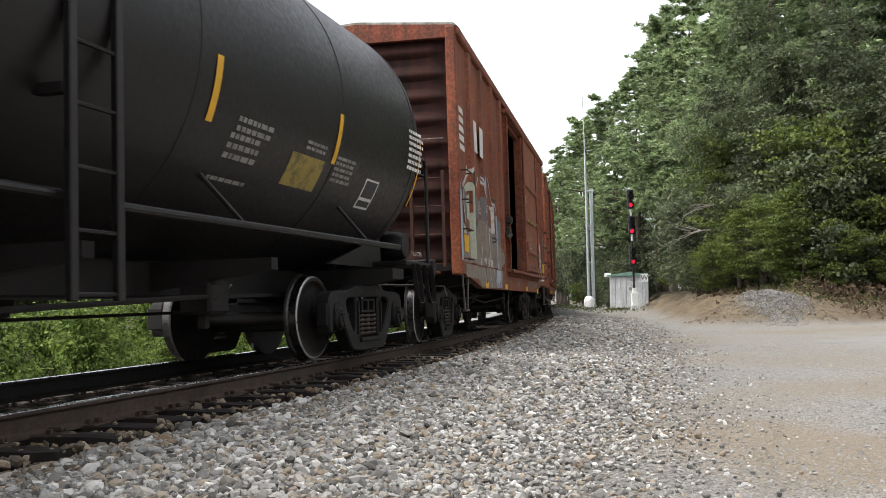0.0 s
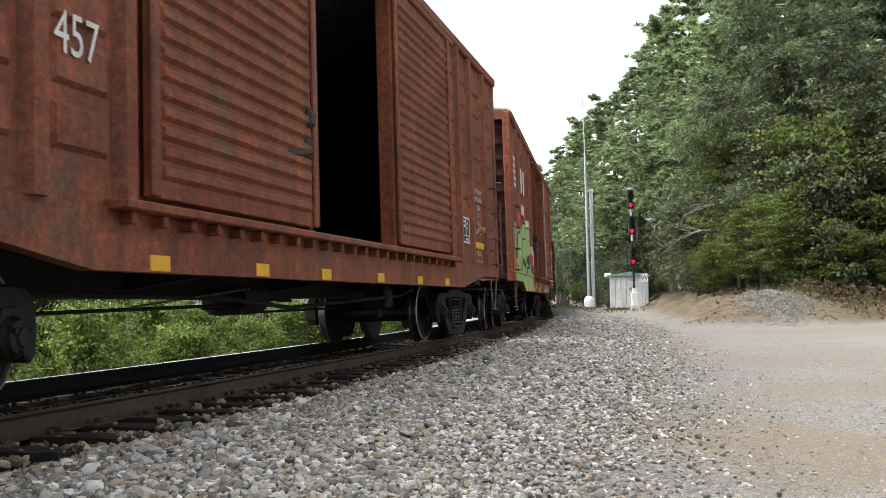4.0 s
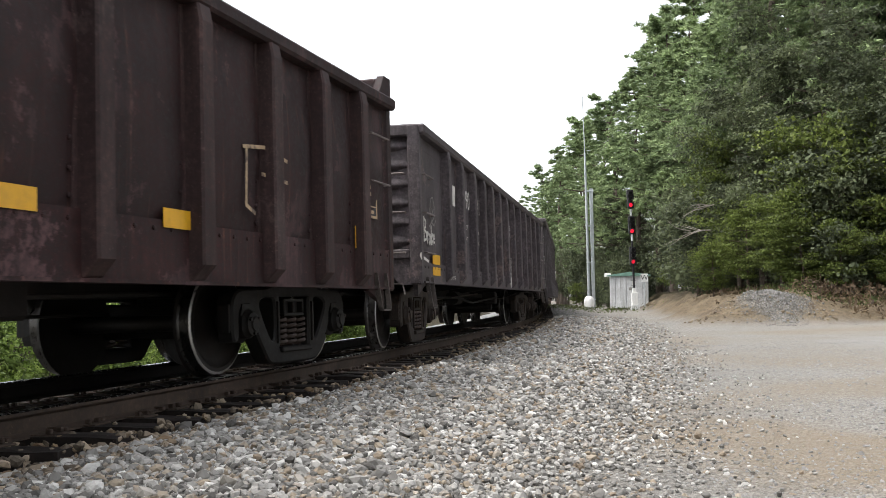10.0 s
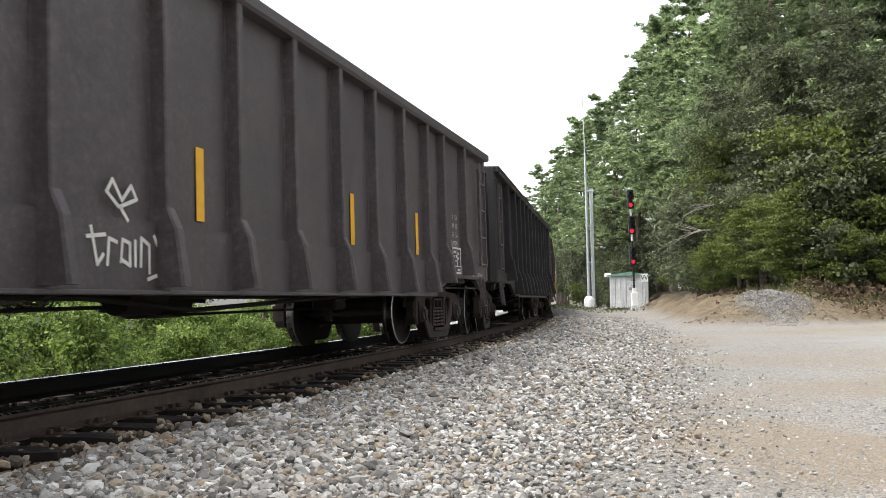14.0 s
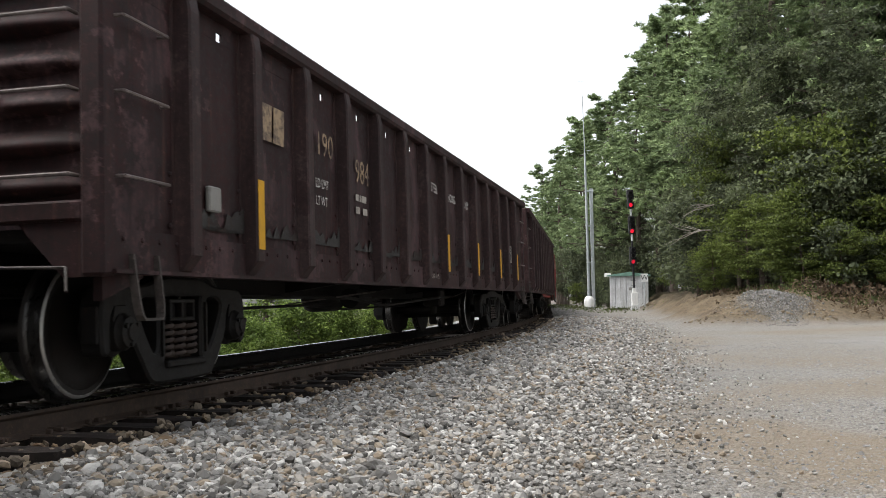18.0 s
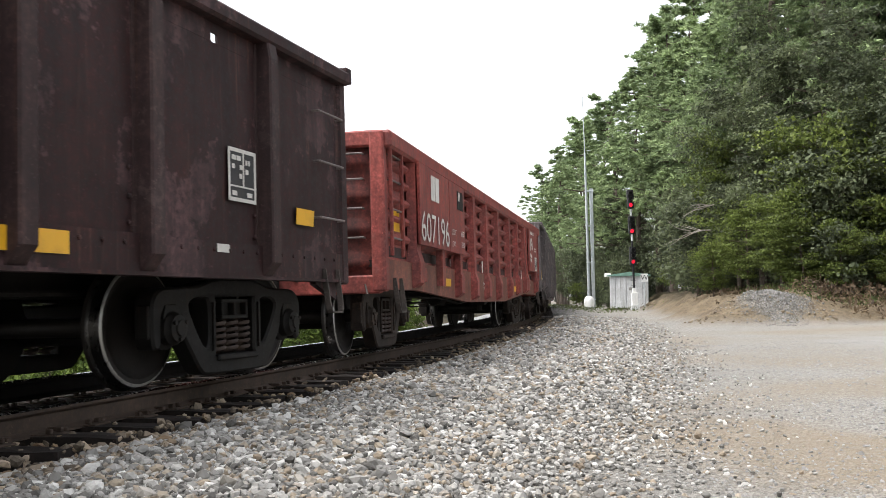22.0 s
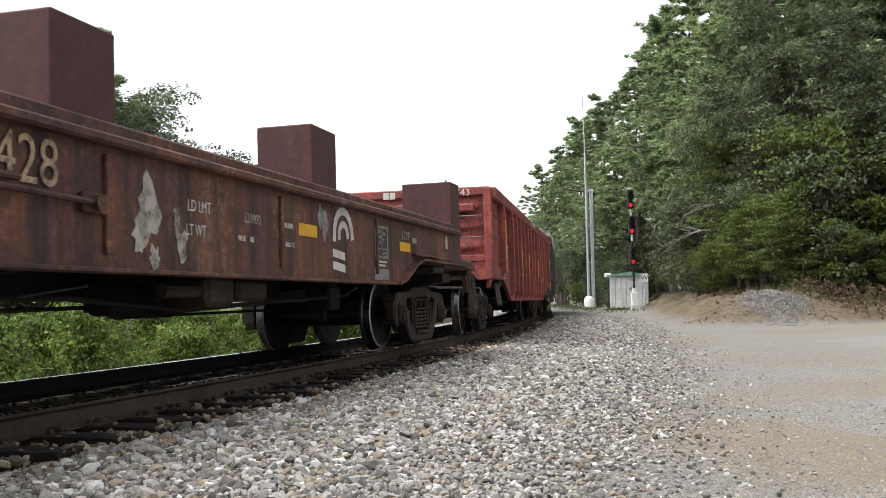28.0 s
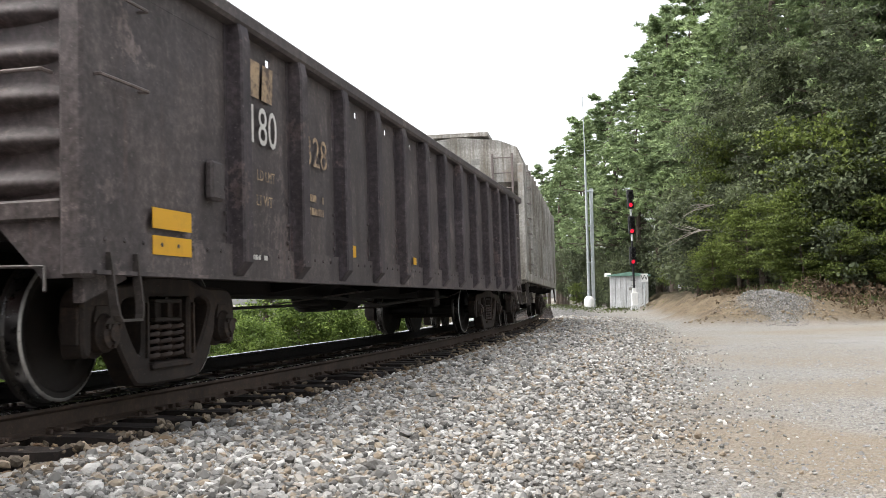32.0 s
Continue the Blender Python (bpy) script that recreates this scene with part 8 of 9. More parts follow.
    # ends
    for x, s in ((x0, -1), (x1, 1)):
        corrugated_end(car, x - s * 0.10, s, zb + 0.05, zt - 0.16, 1.42, 10, "red_end_shaded" if not ribbed else mat, 0.05)
        part("end_head", Geo().prism([(-1.5, zt - 0.18), (1.5, zt - 0.18), (1.5, zt), (0, zt + 0.12), (-1.5, zt)], x - 0.05, x + 0.05, "x"), m, car)
        for yy in (-1.45, 1.45):
            part("corner_post", Geo().box(x - 0.09, x + 0.09, yy - 0.075, yy + 0.075, zb - 0.02, zt - 0.02, 0.02), m, car)
        end_ladder(car, x, s, -1.28, -0.80, (1.15, 1.58, 2.0, 2.42) if s < 0 else (1.15, 1.55, 1.95, 2.35), "box_iron")
        for z in (1.22, 1.66, 2.10, 2.54):
            grab(car, x - s * 0.10, x - s * 0.55, z, yw - 0.03, 0.09, "box_iron")
        st = Geo()
        for k, kk in ((0.10, 0.28), (0.62, 0.50)):
            st.add([(x - s * k - 0.03, -1.51, 1.02), (x - s * k + 0.03, -1.51, 1.02), (x - s * kk + 0.03, -1.51, 0.45), (x - s * kk - 0.03, -1.51, 0.45), (x - s * k - 0.03, -1.49, 1.02), (x - s * k + 0.03, -1.49, 1.02), (x - s * kk + 0.03, -1.49, 0.45), (x - s * kk - 0.03, -1.49, 0.45)],
                   [(0, 1, 2, 3), (7, 6, 5, 4), (0, 3, 7, 4), (1, 5, 6, 2), (3, 2, 6, 7)])
        st.box(x - s * 0.22, x - s * 0.56, -1.53, -1.47, 0.435, 0.465, 0.005)
        part("sill_step", st, M["step_iron"], car)
        part("brake_board", Geo().box(x + s * 0.02, x + s * 0.13, -0.62, 0.15, 2.02, 2.32, 0.01), M["truck"], car, "weathered dark wooden route board") if s < 0 else None
        part("crossover_step", Geo().box(x, x + s * 0.28, -1.2, -0.3, 1.0, 1.04, 0.008), m, car)
        end_grab(car, x, s, -1.3, -0.6, 3.0)
    return car, [(x0 - 0.085, x0 + 0.09, -1.527, -1.527)] + panel_strips(x0 + 0.1, o0 - 0.12, [p for p in posts if p < o0], w, yw, yw - (0.055 if not ribbed else 0.075)), yw


M["gr_green"] = decal("sprayed_green", (0.27, 0.38, 0.13), 0.35, (0.24, 0.30, 0.16))
M["gr_dark"] = decal("sprayed_black", (0.03, 0.035, 0.03), 0.15, (0.08, 0.1, 0.06))
M["gr_red"] = decal("sprayed_red", (0.42, 0.045, 0.035), 0.3, (0.28, 0.05, 0.04))
M["gr_teal"] = decal("sprayed_teal", (0.16, 0.25, 0.20), 0.3, (0.22, 0.30, 0.16))
M["gr_pale"] = decal("sprayed_pale", (0.46, 0.44, 0.40), 0.6, (0.26, 0.16, 0.12))
M["gr_blue"] = decal("sprayed_blue", (0.20, 0.30, 0.42), 0.5, (0.2, 0.2, 0.2))
M["gr_taupe"] = decal("dusty_taupe_spray", (0.20, 0.165, 0.13), 0.6, (0.13, 0.07, 0.05))
M["gr_slate"] = decal("sprayed_slate", (0.115, 0.115, 0.12), 0.45, (0.15, 0.10, 0.08))
M["gr_mint"] = decal("sprayed_pale_green", (0.36, 0.385, 0.29), 0.45, (0.26, 0.20, 0.15))
M["gr_sky"] = decal("sprayed_pale_blue", (0.30, 0.36, 0.42), 0.45, (0.22, 0.18, 0.16))
M["gr_grey"] = decal("buffed_grey", (0.26, 0.24, 0.21), 0.5, (0.2, 0.12, 0.09))


def build_boxcars():
    white_stripes = lambda c, x, z, y: [plate(c, "stencil_bar", x + 0.02 * k, x + 0.42 + 0.02 * k, z - 0.14 * k, z - 0.14 * k + 0.085, y, "white", slant=-0.03) for k in range(5)]
    # first box car: grey and white spray, door half open
    stations(FRONT_ON)
    posts = [-5.85, -4.6, -3.3, -2.05, 5.0, 5.9, 6.8]
    c, st, y = boxcar(-98.8, -86.86, "oxide red box wagon with half-open door and faded grey graffiti", -6.95, 7.65, [(1.45, 4.6)], (-1.3, 1.45), posts, seed=1, zt=4.70, bx=(-6.6, -5.0, 4.6, 6.2))
    white_stripes(c, -7.0, 3.45, y - 0.004)
    for x, w, sl in ((-6.0, 0.30, -0.05), (-5.5, 0.35, 0.04)):
        plate(c, "stencil_block", x, x + w, 3.0, 3.5, y - 0.062, "white", slant=sl)
    for mt, poly in (
            ("gr_taupe", [(-6.64, 1.54), (-5.74, 1.78), (-4.87, 1.96), (-4.05, 1.97), (-3.21, 1.74), (-2.23, 1.68), (-2.15, 1.36), (-2.53, 0.75), (-4.38, 0.73), (-4.92, 0.75), (-5.41, 0.94), (-6.65, 0.96)]),
            ("gr_slate", [(-5.77, 2.72), (-5.41, 2.77), (-5.28, 2.33), (-5.04, 2.25), (-5.08, 1.95), (-5.66, 1.9), (-5.74, 2.28)]),
            ("gr_slate", [(-4.8, 2.34), (-4.19, 2.4), (-4.05, 1.94), (-4.48, 1.93), (-4.78, 1.94)]),
            ("gr_slate", [(-6.56, 2.28), (-6.29, 2.28), (-6.31, 2.03), (-6.36, 1.86), (-6.46, 1.93)]),
            ("gr_mint", [(-6.52, 2.33), (-6.04, 2.46), (-5.75, 2.42), (-5.74, 1.26), (-6.02, 1.24), (-6.05, 1.84), (-6.31, 1.87), (-6.29, 2.21), (-6.04, 2.27), (-6.04, 1.97), (-5.95, 1.98), (-5.95, 2.33), (-6.36, 2.27)]),
            ("gr_mint", [(-6.64, 1.77), (-6.42, 1.75), (-6.31, 1.61), (-6.62, 1.62)]),
            ("gr_pale", [(-6.71, 2.43), (-6.62, 2.37), (-6.29, 2.53), (-6.18, 2.71), (-6.1, 2.64), (-5.74, 2.74), (-5.75, 2.67), (-6.22, 2.51), (-6.59, 2.31)]),
            ("gr_sky", [(-7.02, 2.3), (-6.98, 2.1), (-6.94, 2.36), (-6.88, 2.0), (-6.78, 2.3), (-6.68, 2.2), (-6.74, 1.8), (-6.84, 1.5), (-6.86, 1.2), (-7.02, 1.2)]),
            ("gr_sky", [(-4.78, 2.71), (-4.62, 2.6), (-4.54, 2.74), (-4.42, 2.67), (-4.38, 2.56), (-4.14, 2.69), (-4.1, 2.6), (-4.46, 2.38), (-4.66, 2.46)]),
            ("gr_pale", [(-3.83, 2.28), (-3.44, 2.31), (-3.44, 1.81), (-3.85, 1.82), (-3.83, 1.89), (-3.61, 1.89), (-3.61, 2.23), (-3.8, 2.22)]),
            ("gr_slate", [(-2.92, 2.12), (-2.23, 2.12), (-2.27, 1.63), (-2.87, 1.67)]),
            ("gr_sky", [(-3.37, 2.13), (-2.95, 2.19), (-2.95, 1.31), (-2.6, 1.29), (-2.64, 0.75), (-3.21, 0.75), (-3.24, 1.41)]),
            ("gr_pale", [(-4.53, 1.32), (-4.16, 1.31), (-4.14, 1.21), (-4.48, 1.22)]),
            ("gr_pale", [(-3.83, 1.32), (-3.47, 1.32), (-3.47, 1.19), (-3.8, 1.21)])):
        lay_paint(c, "graffiti", poly, st, mt, 0.004 if mt == "gr_taupe" else 0.006 if mt == "gr_slate" else 0.008)
    for mt, w, pts in (
            ("gr_dark", 0.035, [(-6.65, 2.29), (-6.6, 1.98), (-6.49, 1.79), (-6.31, 1.63)]),
            ("gr_pale", 0.04, [(-6.6, 2.27), (-6.54, 1.99), (-6.42, 1.79)]),
            ("gr_pale", 0.035, [(-3.88, 2.76), (-3.65, 2.52), (-3.32, 2.23)]),
            ("gr_dark", 0.025, [(-3.8, 2.77), (-3.56, 2.54), (-3.24, 2.22)]),
            ("gr_dark", 0.03, [(-5.75, 2.68), (-5.72, 2.28), (-5.74, 1.75), (-5.69, 1.3)]),
            ("gr_pale", 0.035, [(-4.8, 2.64), (-4.66, 2.48), (-4.48, 2.38)]),
            ("gr_pale", 0.03, [(-5.28, 2.47), (-5.06, 2.64)]),
            ("gr_dark", 0.03, [(-5.37, 1.89), (-5.26, 1.83), (-5.18, 1.92)]),
            ("gr_pale", 0.03, [(-4.6, 1.83), (-4.48, 1.96), (-4.36, 1.86)]),
            ("gr_pale", 0.05, [(-4.83, 1.58), (-4.8, 1.46), (-4.95, 1.19)]),
            ("gr_pale", 0.05, [(-3.88, 1.78), (-3.83, 1.4), (-4.05, 1.18)]),
            ("gr_dark", 0.04, [(-3.56, 1.74), (-3.28, 1.7), (-3.53, 1.64)]),
            ("gr_pale", 0.025, [(-5.66, 1.33), (-5.69, 1.0)]),
            ("gr_pale", 0.03, [(-4.74, 1.3), (-4.68, 1.08), (-4.56, 0.89)]),
            ("gr_dark", 0.025, [(-4.66, 1.28), (-4.6, 1.05), (-4.5, 0.89)]),
            ("gr_pale", 0.03, [(-4.14, 1.21), (-4.05, 1.01), (-3.8, 0.75)]),
            ("gr_pale", 0.03, [(-3.65, 1.2), (-3.4, 0.99), (-3.15, 0.76)]),
            ("gr_dark", 0.02, [(-3.08, 0.91), (-2.95, 0.78), (-2.81, 0.95), (-2.73, 0.76)])):
        for q in stroke(pts, w, False):
            lay_paint(c, "graffiti_stroke", q, st, mt, 0.011)
    stations(FLAT)
    letters(c, "106", -5.44, 2.09, 0.22, "gr_pale", y - 0.070, 0.62)
    letters(c, "47", -4.54, 2.12, 0.21, "gr_pale", y - 0.070, 0.7)
    stations(FRONT_ON)
    for x in (-6.62,):
        reflector(c, x, 1.47, 0.42, 0.26, y - 0.012)
    for x in (-4.97, -2.5, 1.5):
        reflector(c, x, 0.86, 0.34, 0.10, y - 0.036)
    plate(c, "paper_tag", 1.15, 1.30, 2.85, 3.05, -1.606, "white")
    rear = panel_strips(4.65, 7.5, posts[4:], 0.34, y, y - 0.055)
    sprayed(c, "graffiti", [(4.75, 1.32), (4.72, 2.35), (4.85, 2.75), (5.0, 2.82), (5.12, 2.6), (5.3, 2.42), (5.42, 2.1), (5.6, 2.18), (5.78, 1.98), (5.84, 1.62), (5.9, 1.4), (5.4, 1.32)], rear, "gr_grey", 0.004, "faded grey spray lettering")
    for mt, w, pts in (("gr_pale", 0.05, [(4.78, 2.3), (4.92, 2.72), (5.06, 2.68), (5.18, 2.4)]), ("gr_slate", 0.10, [(4.86, 2.5), (5.0, 2.52), (5.1, 2.36)]), ("gr_pale", 0.09, [(5.2, 2.5), (5.24, 2.0), (5.2, 1.45)]), ("gr_slate", 0.07, [(5.3, 2.4), (5.33, 1.9), (5.28, 1.4)]),
                       ("gr_slate", 0.08, [(4.78, 1.98), (4.95, 1.86), (5.12, 1.84)]), ("gr_pale", 0.06, [(4.76, 1.85), (4.95, 1.72), (5.14, 1.72)]), ("gr_slate", 0.07, [(4.78, 1.62), (4.98, 1.55), (5.1, 1.44)]), ("gr_pale", 0.04, [(5.46, 1.95), (5.5, 2.22), (5.62, 2.26), (5.74, 2.12), (5.78, 1.9), (5.86, 1.78), (5.84, 1.6)]),
                       ("gr_taupe", 0.12, [(4.8, 1.42), (5.05, 1.36), (5.3, 1.38)]), ("gr_pale", 0.03, [(5.5, 1.85), (5.6, 2.05), (5.68, 1.85), (5.76, 2.0)]), ("gr_pale", 0.03, [(4.9, 2.2), (5.05, 2.1), (4.95, 2.02), (5.1, 1.96)])):
        for q in stroke(pts, w, False):
            sprayed(c, "graffiti_stroke", q, rear, mt, 0.008)
    rnd = random.Random(17)
    for cx, k in ((2.6, 0.25), (3.0, 0.22), (3.5, 0.3), (4.25, 0.22), (4.6, 0.2), (0.4, 0.3), (1.2, 0.25)):
        pts = [(cx + k * (i / 2.5 - 1) + rnd.uniform(-0.05, 0.05), 0.96 + (0.09 if i % 2 else -0.08) + rnd.uniform(-0.03, 0.03)) for i in range(6)]
        for w in stroke(pts, 0.020, False):
            part("chalk_scrawl", Geo().prism(w, y - 0.036, y - 0.033), M["gr_grey"], c)
    stations(FLAT)
    letters(c, "NOT IN THIS LIFETIME", 2.85, 1.355, 0.085, "gr_dark", -1.652, 1.25, label="dark hand-scratched words")
    plate(c, "bare_patch", 3.75, 4.15, 1.62, 1.95, -1.602, "gr_slate", slant=-0.06)
    plate(c, "door_tag", 2.85, 3.02, 2.05, 2.13, -1.604, "bar_grey")
    for a in (1.7, 2.45, 3.2):
        plate(c, "rust_patch", a, a + 0.5, 2.44, 2.50, -1.648, "yellow_worn")
    stations(FLAT)
    data_panel(c, 5.46, 1.33, 0.52, 0.36, y - 0.060)
    reflector(c, 6.62, 1.47, 0.48, 0.25, y - 0.062)
    for k, body in enumerate(("EXW 10-8 H14-3", "EW 10-0 H14-8", "IL 50-6", "IW  9-6", "IH 11-0", "CU FT 5277")):
        letters(c, body, 6.56, 2.30 - 0.13 * k, 0.075, "white_worn", y - 0.054, 0.75 if k > 1 else 0.5)
    letters(c, "BS", 5.41, 1.26, 0.10, "white", y - 0.056, 0.9)
    letters(c, "166", 5.84, 1.23, 0.11, "white", y - 0.056, 0.95)
    letters(c, "2 INCH HF COMP SHOES", 6.62, 1.24, 0.05, "white_worn", y - 0.056, 0.85)
    letters(c, "PULL HERE", 6.5, 1.10, 0.05, "white_worn", y - 0.034, 0.8)
    part("release_lever", Geo().wire([(5.95, y - 0.05, 1.12), (6.05, y - 0.09, 1.13), (6.25, y - 0.09, 1.11)], 0.022, 7), M["white"], c, "white painted release lever")
    part("tag_plate", Geo().box(5.42, 5.64, y - 0.045, y - 0.03, 1.06, 1.13, 0.005), M["bar_grey"], c)
    part("card_clip", Geo().prism([(6.92, 1.56), (7.06, 1.50), (7.08, 1.55), (6.94, 1.62)], y - 0.09, y - 0.05), M["tan_worn"], c)
    reflector(c, 4.93, 0.82, 0.36, 0.12, y - 0.036)
    stations(FRONT_ON)
    bars(c, -1.2 + 2.9, 1.7, 0.5, 0.3, 3, "white_worn", -1.604, 62, 0.6)
    plate(c, "metal_tag", -2.35, -2.05, 1.95, 2.28, y - 0.02, "under")
    # second box car: pressed panels, two ribbed doors
    stations(FRONT_ON[:1] + [[0.1, 0.5, 0.9, 1.05, 1.25, 1.4, 1.6, 0.3, 0.28, 0.2]])
    posts = [-6.5, -5.4, -4.55, 3.7, 4.4, 5.25, 6.3]
    c, st, y = boxcar(-81.72, -69.9, "red-brown box wagon with ribbed double doors, one slid open", -7.4, 7.4, [(-4.4, -1.65), (0.9, 3.55)], (-1.65, 0.9), posts, True, seed=2, zt=4.60, bx=(-6.2, -4.9, 4.6, 6.1))
    white_stripes(c, -6.75, 3.5, y - 0.034)
    for x, w, sl in ((-5.85, 0.28, -0.05), (-5.5, 0.3, 0.04)):
        plate(c, "stencil_block", x, x + w, 3.05, 3.5, y - 0.034, "white", slant=sl)
    letters(c, "457", -5.62, 2.08, 0.24, "white", y - 0.034, 0.8)
    for k in (-5.75, -5.5):
        plate(c, "stencil_mark", k - 0.09, k + 0.08, 2.42, 2.62, y - 0.034, "white")
    reflector(c, -6.42, 1.34, 0.42, 0.12, y - 0.034)
    for x in (-4.9, -3.6, -2.4, -0.9, 0.6, 1.9):
        reflector(c, x, 0.86, 0.24, 0.10, y - 0.036)
    bars(c, -7.3, 1.85, 0.4, 0.3, 3, "bar_grey", y - 0.034, 63)
    bars(c, -7.3, 1.45, 0.4, 0.2, 2, "bar_grey", y - 0.034, 64)
    part("brake_hatch", Geo().box(-6.35, -6.05, y - 0.10, y - 0.02, 1.55, 1.98, 0.02), M["red_box"], c)
    for k, s in enumerate(("EXW 10-8 H14-3", "EW 10-0 H14-8", "IL 50-6", "IW  9-6", "IH 11-0", "CU FT 5277")):
        letters(c, s, 5.45, 2.36 - 0.13 * k, 0.08, "white", y - 0.034, 0.7)
    plate(c, "reflector", 5.12, 5.85, 1.44, 1.54, y - 0.034, "yellow")
    letters(c, "BS-201", 5.45, 1.36, 0.09, "white", y - 0.034, 0.9)
    data_panel(c, 4.2, 1.48, 0.55, 0.40, y - 0.034)
    bars(c, 5.2, 1.2, 0.6, 0.06, 1, "white_worn", y - 0.034, 65)
    part("retainer_box", Geo().box(5.75, 5.9, y - 0.12, y, 1.70, 1.80, 0.02), M["yellow_worn"], c)
    # third box car: green graffiti
    stations(FRONT_ON)
    posts = [-6.1, -4.85, -3.6, -2.35, 5.35, 6.15, 6.95]
    c, st, y = boxcar(-64.49, -52.69, "oxide red box wagon with bright green graffiti and open door", -7.5, 7.7, [(1.6, 4.95)], (-1.28, 1.6), posts, seed=3, zt=4.50, bx=(-5.45, -4.75, 4.6, 6.0))
    white_stripes(c, -6.95, 3.6, y - 0.004)
    for x, w, sl in ((-6.0, 0.33, -0.05), (-5.5, 0.36, 0.04)):
        plate(c, "stencil_block", x, x + w, 3.0, 3.55, y - 0.062, "white", slant=sl)
    for k in (-6.0, -5.74, -5.48):
        plate(c, "stencil_mark", k - 0.10, k + 0.09, 2.50, 2.72, y - 0.066, "white")
    green = [(-7.5, 1.02), (-7.5, 1.75), (-7.38, 2.05), (-7.15, 2.25), (-6.9, 2.34), (-6.65, 2.18), (-6.45, 2.15), (-6.2, 2.4), (-5.9, 2.3), (-5.7, 2.15), (-5.4, 2.36), (-5.05, 2.34), (-4.75, 2.12), (-4.4, 2.34), (-4.0, 2.3), (-3.75, 2.24), (-3.6, 1.9),
             (-3.45, 1.65), (-3.3, 1.5), (-3.2, 1.19), (-3.0, 1.18)]
    green = [(a, max(b, 1.185)) for a, b in green]
    sprayed(c, "graffiti", laid(green), st, "gr_green", 0.005, "lime green bubble graffiti")
    part("graffiti", Geo().prism([(-7.2, 1.01), (-5.45, 1.01), (-4.75, 0.81), (-2.3, 0.81), (-2.25, 1.16), (-7.2, 1.16)], y - 0.036, y - 0.034), M["gr_green"], c)
    sprayed(c, "graffiti", [(-7.58, 1.19), (-7.58, 2.0), (-7.42, 2.12), (-7.3, 1.6), (-7.3, 1.19)], st, "gr_red", 0.003)
    for sh, mt in (([(-6.5, 2.16), (-6.35, 2.16), (-6.25, 2.34), (-6.45, 2.5), (-6.62, 2.45)], "gr_red"), ([(-5.78, 2.18), (-5.62, 2.25), (-5.5, 2.52), (-5.72, 2.56), (-5.88, 2.45)], "gr_red"), ([(-4.85, 2.14), (-4.6, 2.25), (-4.6, 2.45), (-4.85, 2.45)], "gr_red"),
                   ([(-4.9, 2.38), (-4.0, 2.30), (-4.0, 2.46), (-4.9, 2.6)], "gr_pale"), ([(-3.72, 2.2), (-3.45, 2.15), (-3.2, 1.75), (-3.05, 1.4), (-3.3, 1.5), (-3.6, 1.9)], "gr_red"),
                   ([(-3.35, 1.95), (-3.1, 1.95), (-2.8, 1.6), (-2.65, 1.25), (-2.95, 1.22), (-3.1, 1.5)], "gr_pale"),
                   (oval(-6.85, 1.92, 0.16, 0.25), "gr_teal"), (oval(-7.12, 1.85, 0.10, 0.16), "gr_teal"), (oval(-6.15, 1.75, 0.17, 0.42, 10), "gr_teal"), (oval(-5.9, 1.2, 0.08, 0.05), "gr_teal"), (oval(-4.9, 1.35, 0.14, 0.16), "gr_teal"), (oval(-4.15, 1.42, 0.12, 0.2), "gr_teal"), (oval(-3.85, 1.22, 0.1, 0.05), "gr_teal"),
                   ([(-7.05, 1.25), (-7.08, 1.75), (-6.95, 1.7), (-6.8, 1.45), (-6.95, 1.3)], "gr_dark"), (oval(-6.95, 1.28, 0.10, 0.09), "gr_red"), (oval(-6.0, 1.5, 0.10, 0.24), "gr_dark"), (oval(-6.0, 1.38, 0.085, 0.11), "gr_red"),
                   (oval(-5.12, 1.72, 0.09, 0.12), "gr_dark"), (oval(-4.95, 1.42, 0.09, 0.13), "gr_red"), (oval(-4.3, 1.55, 0.05, 0.13), "gr_dark"), (oval(-4.1, 1.56, 0.05, 0.13), "gr_red"), ([(-3.9, 1.19), (-3.8, 1.5), (-3.55, 1.45), (-3.45, 1.19)], "gr_red"), ([(-3.1, 1.19), (-3.0, 1.4), (-2.75, 1.3), (-2.7, 1.19)], "gr_red")):
        sprayed(c, "graffiti_patch", [(a if len(sh) > 12 else at(a), max(b, 1.19)) for a, b in sh], st, mt, 0.008)
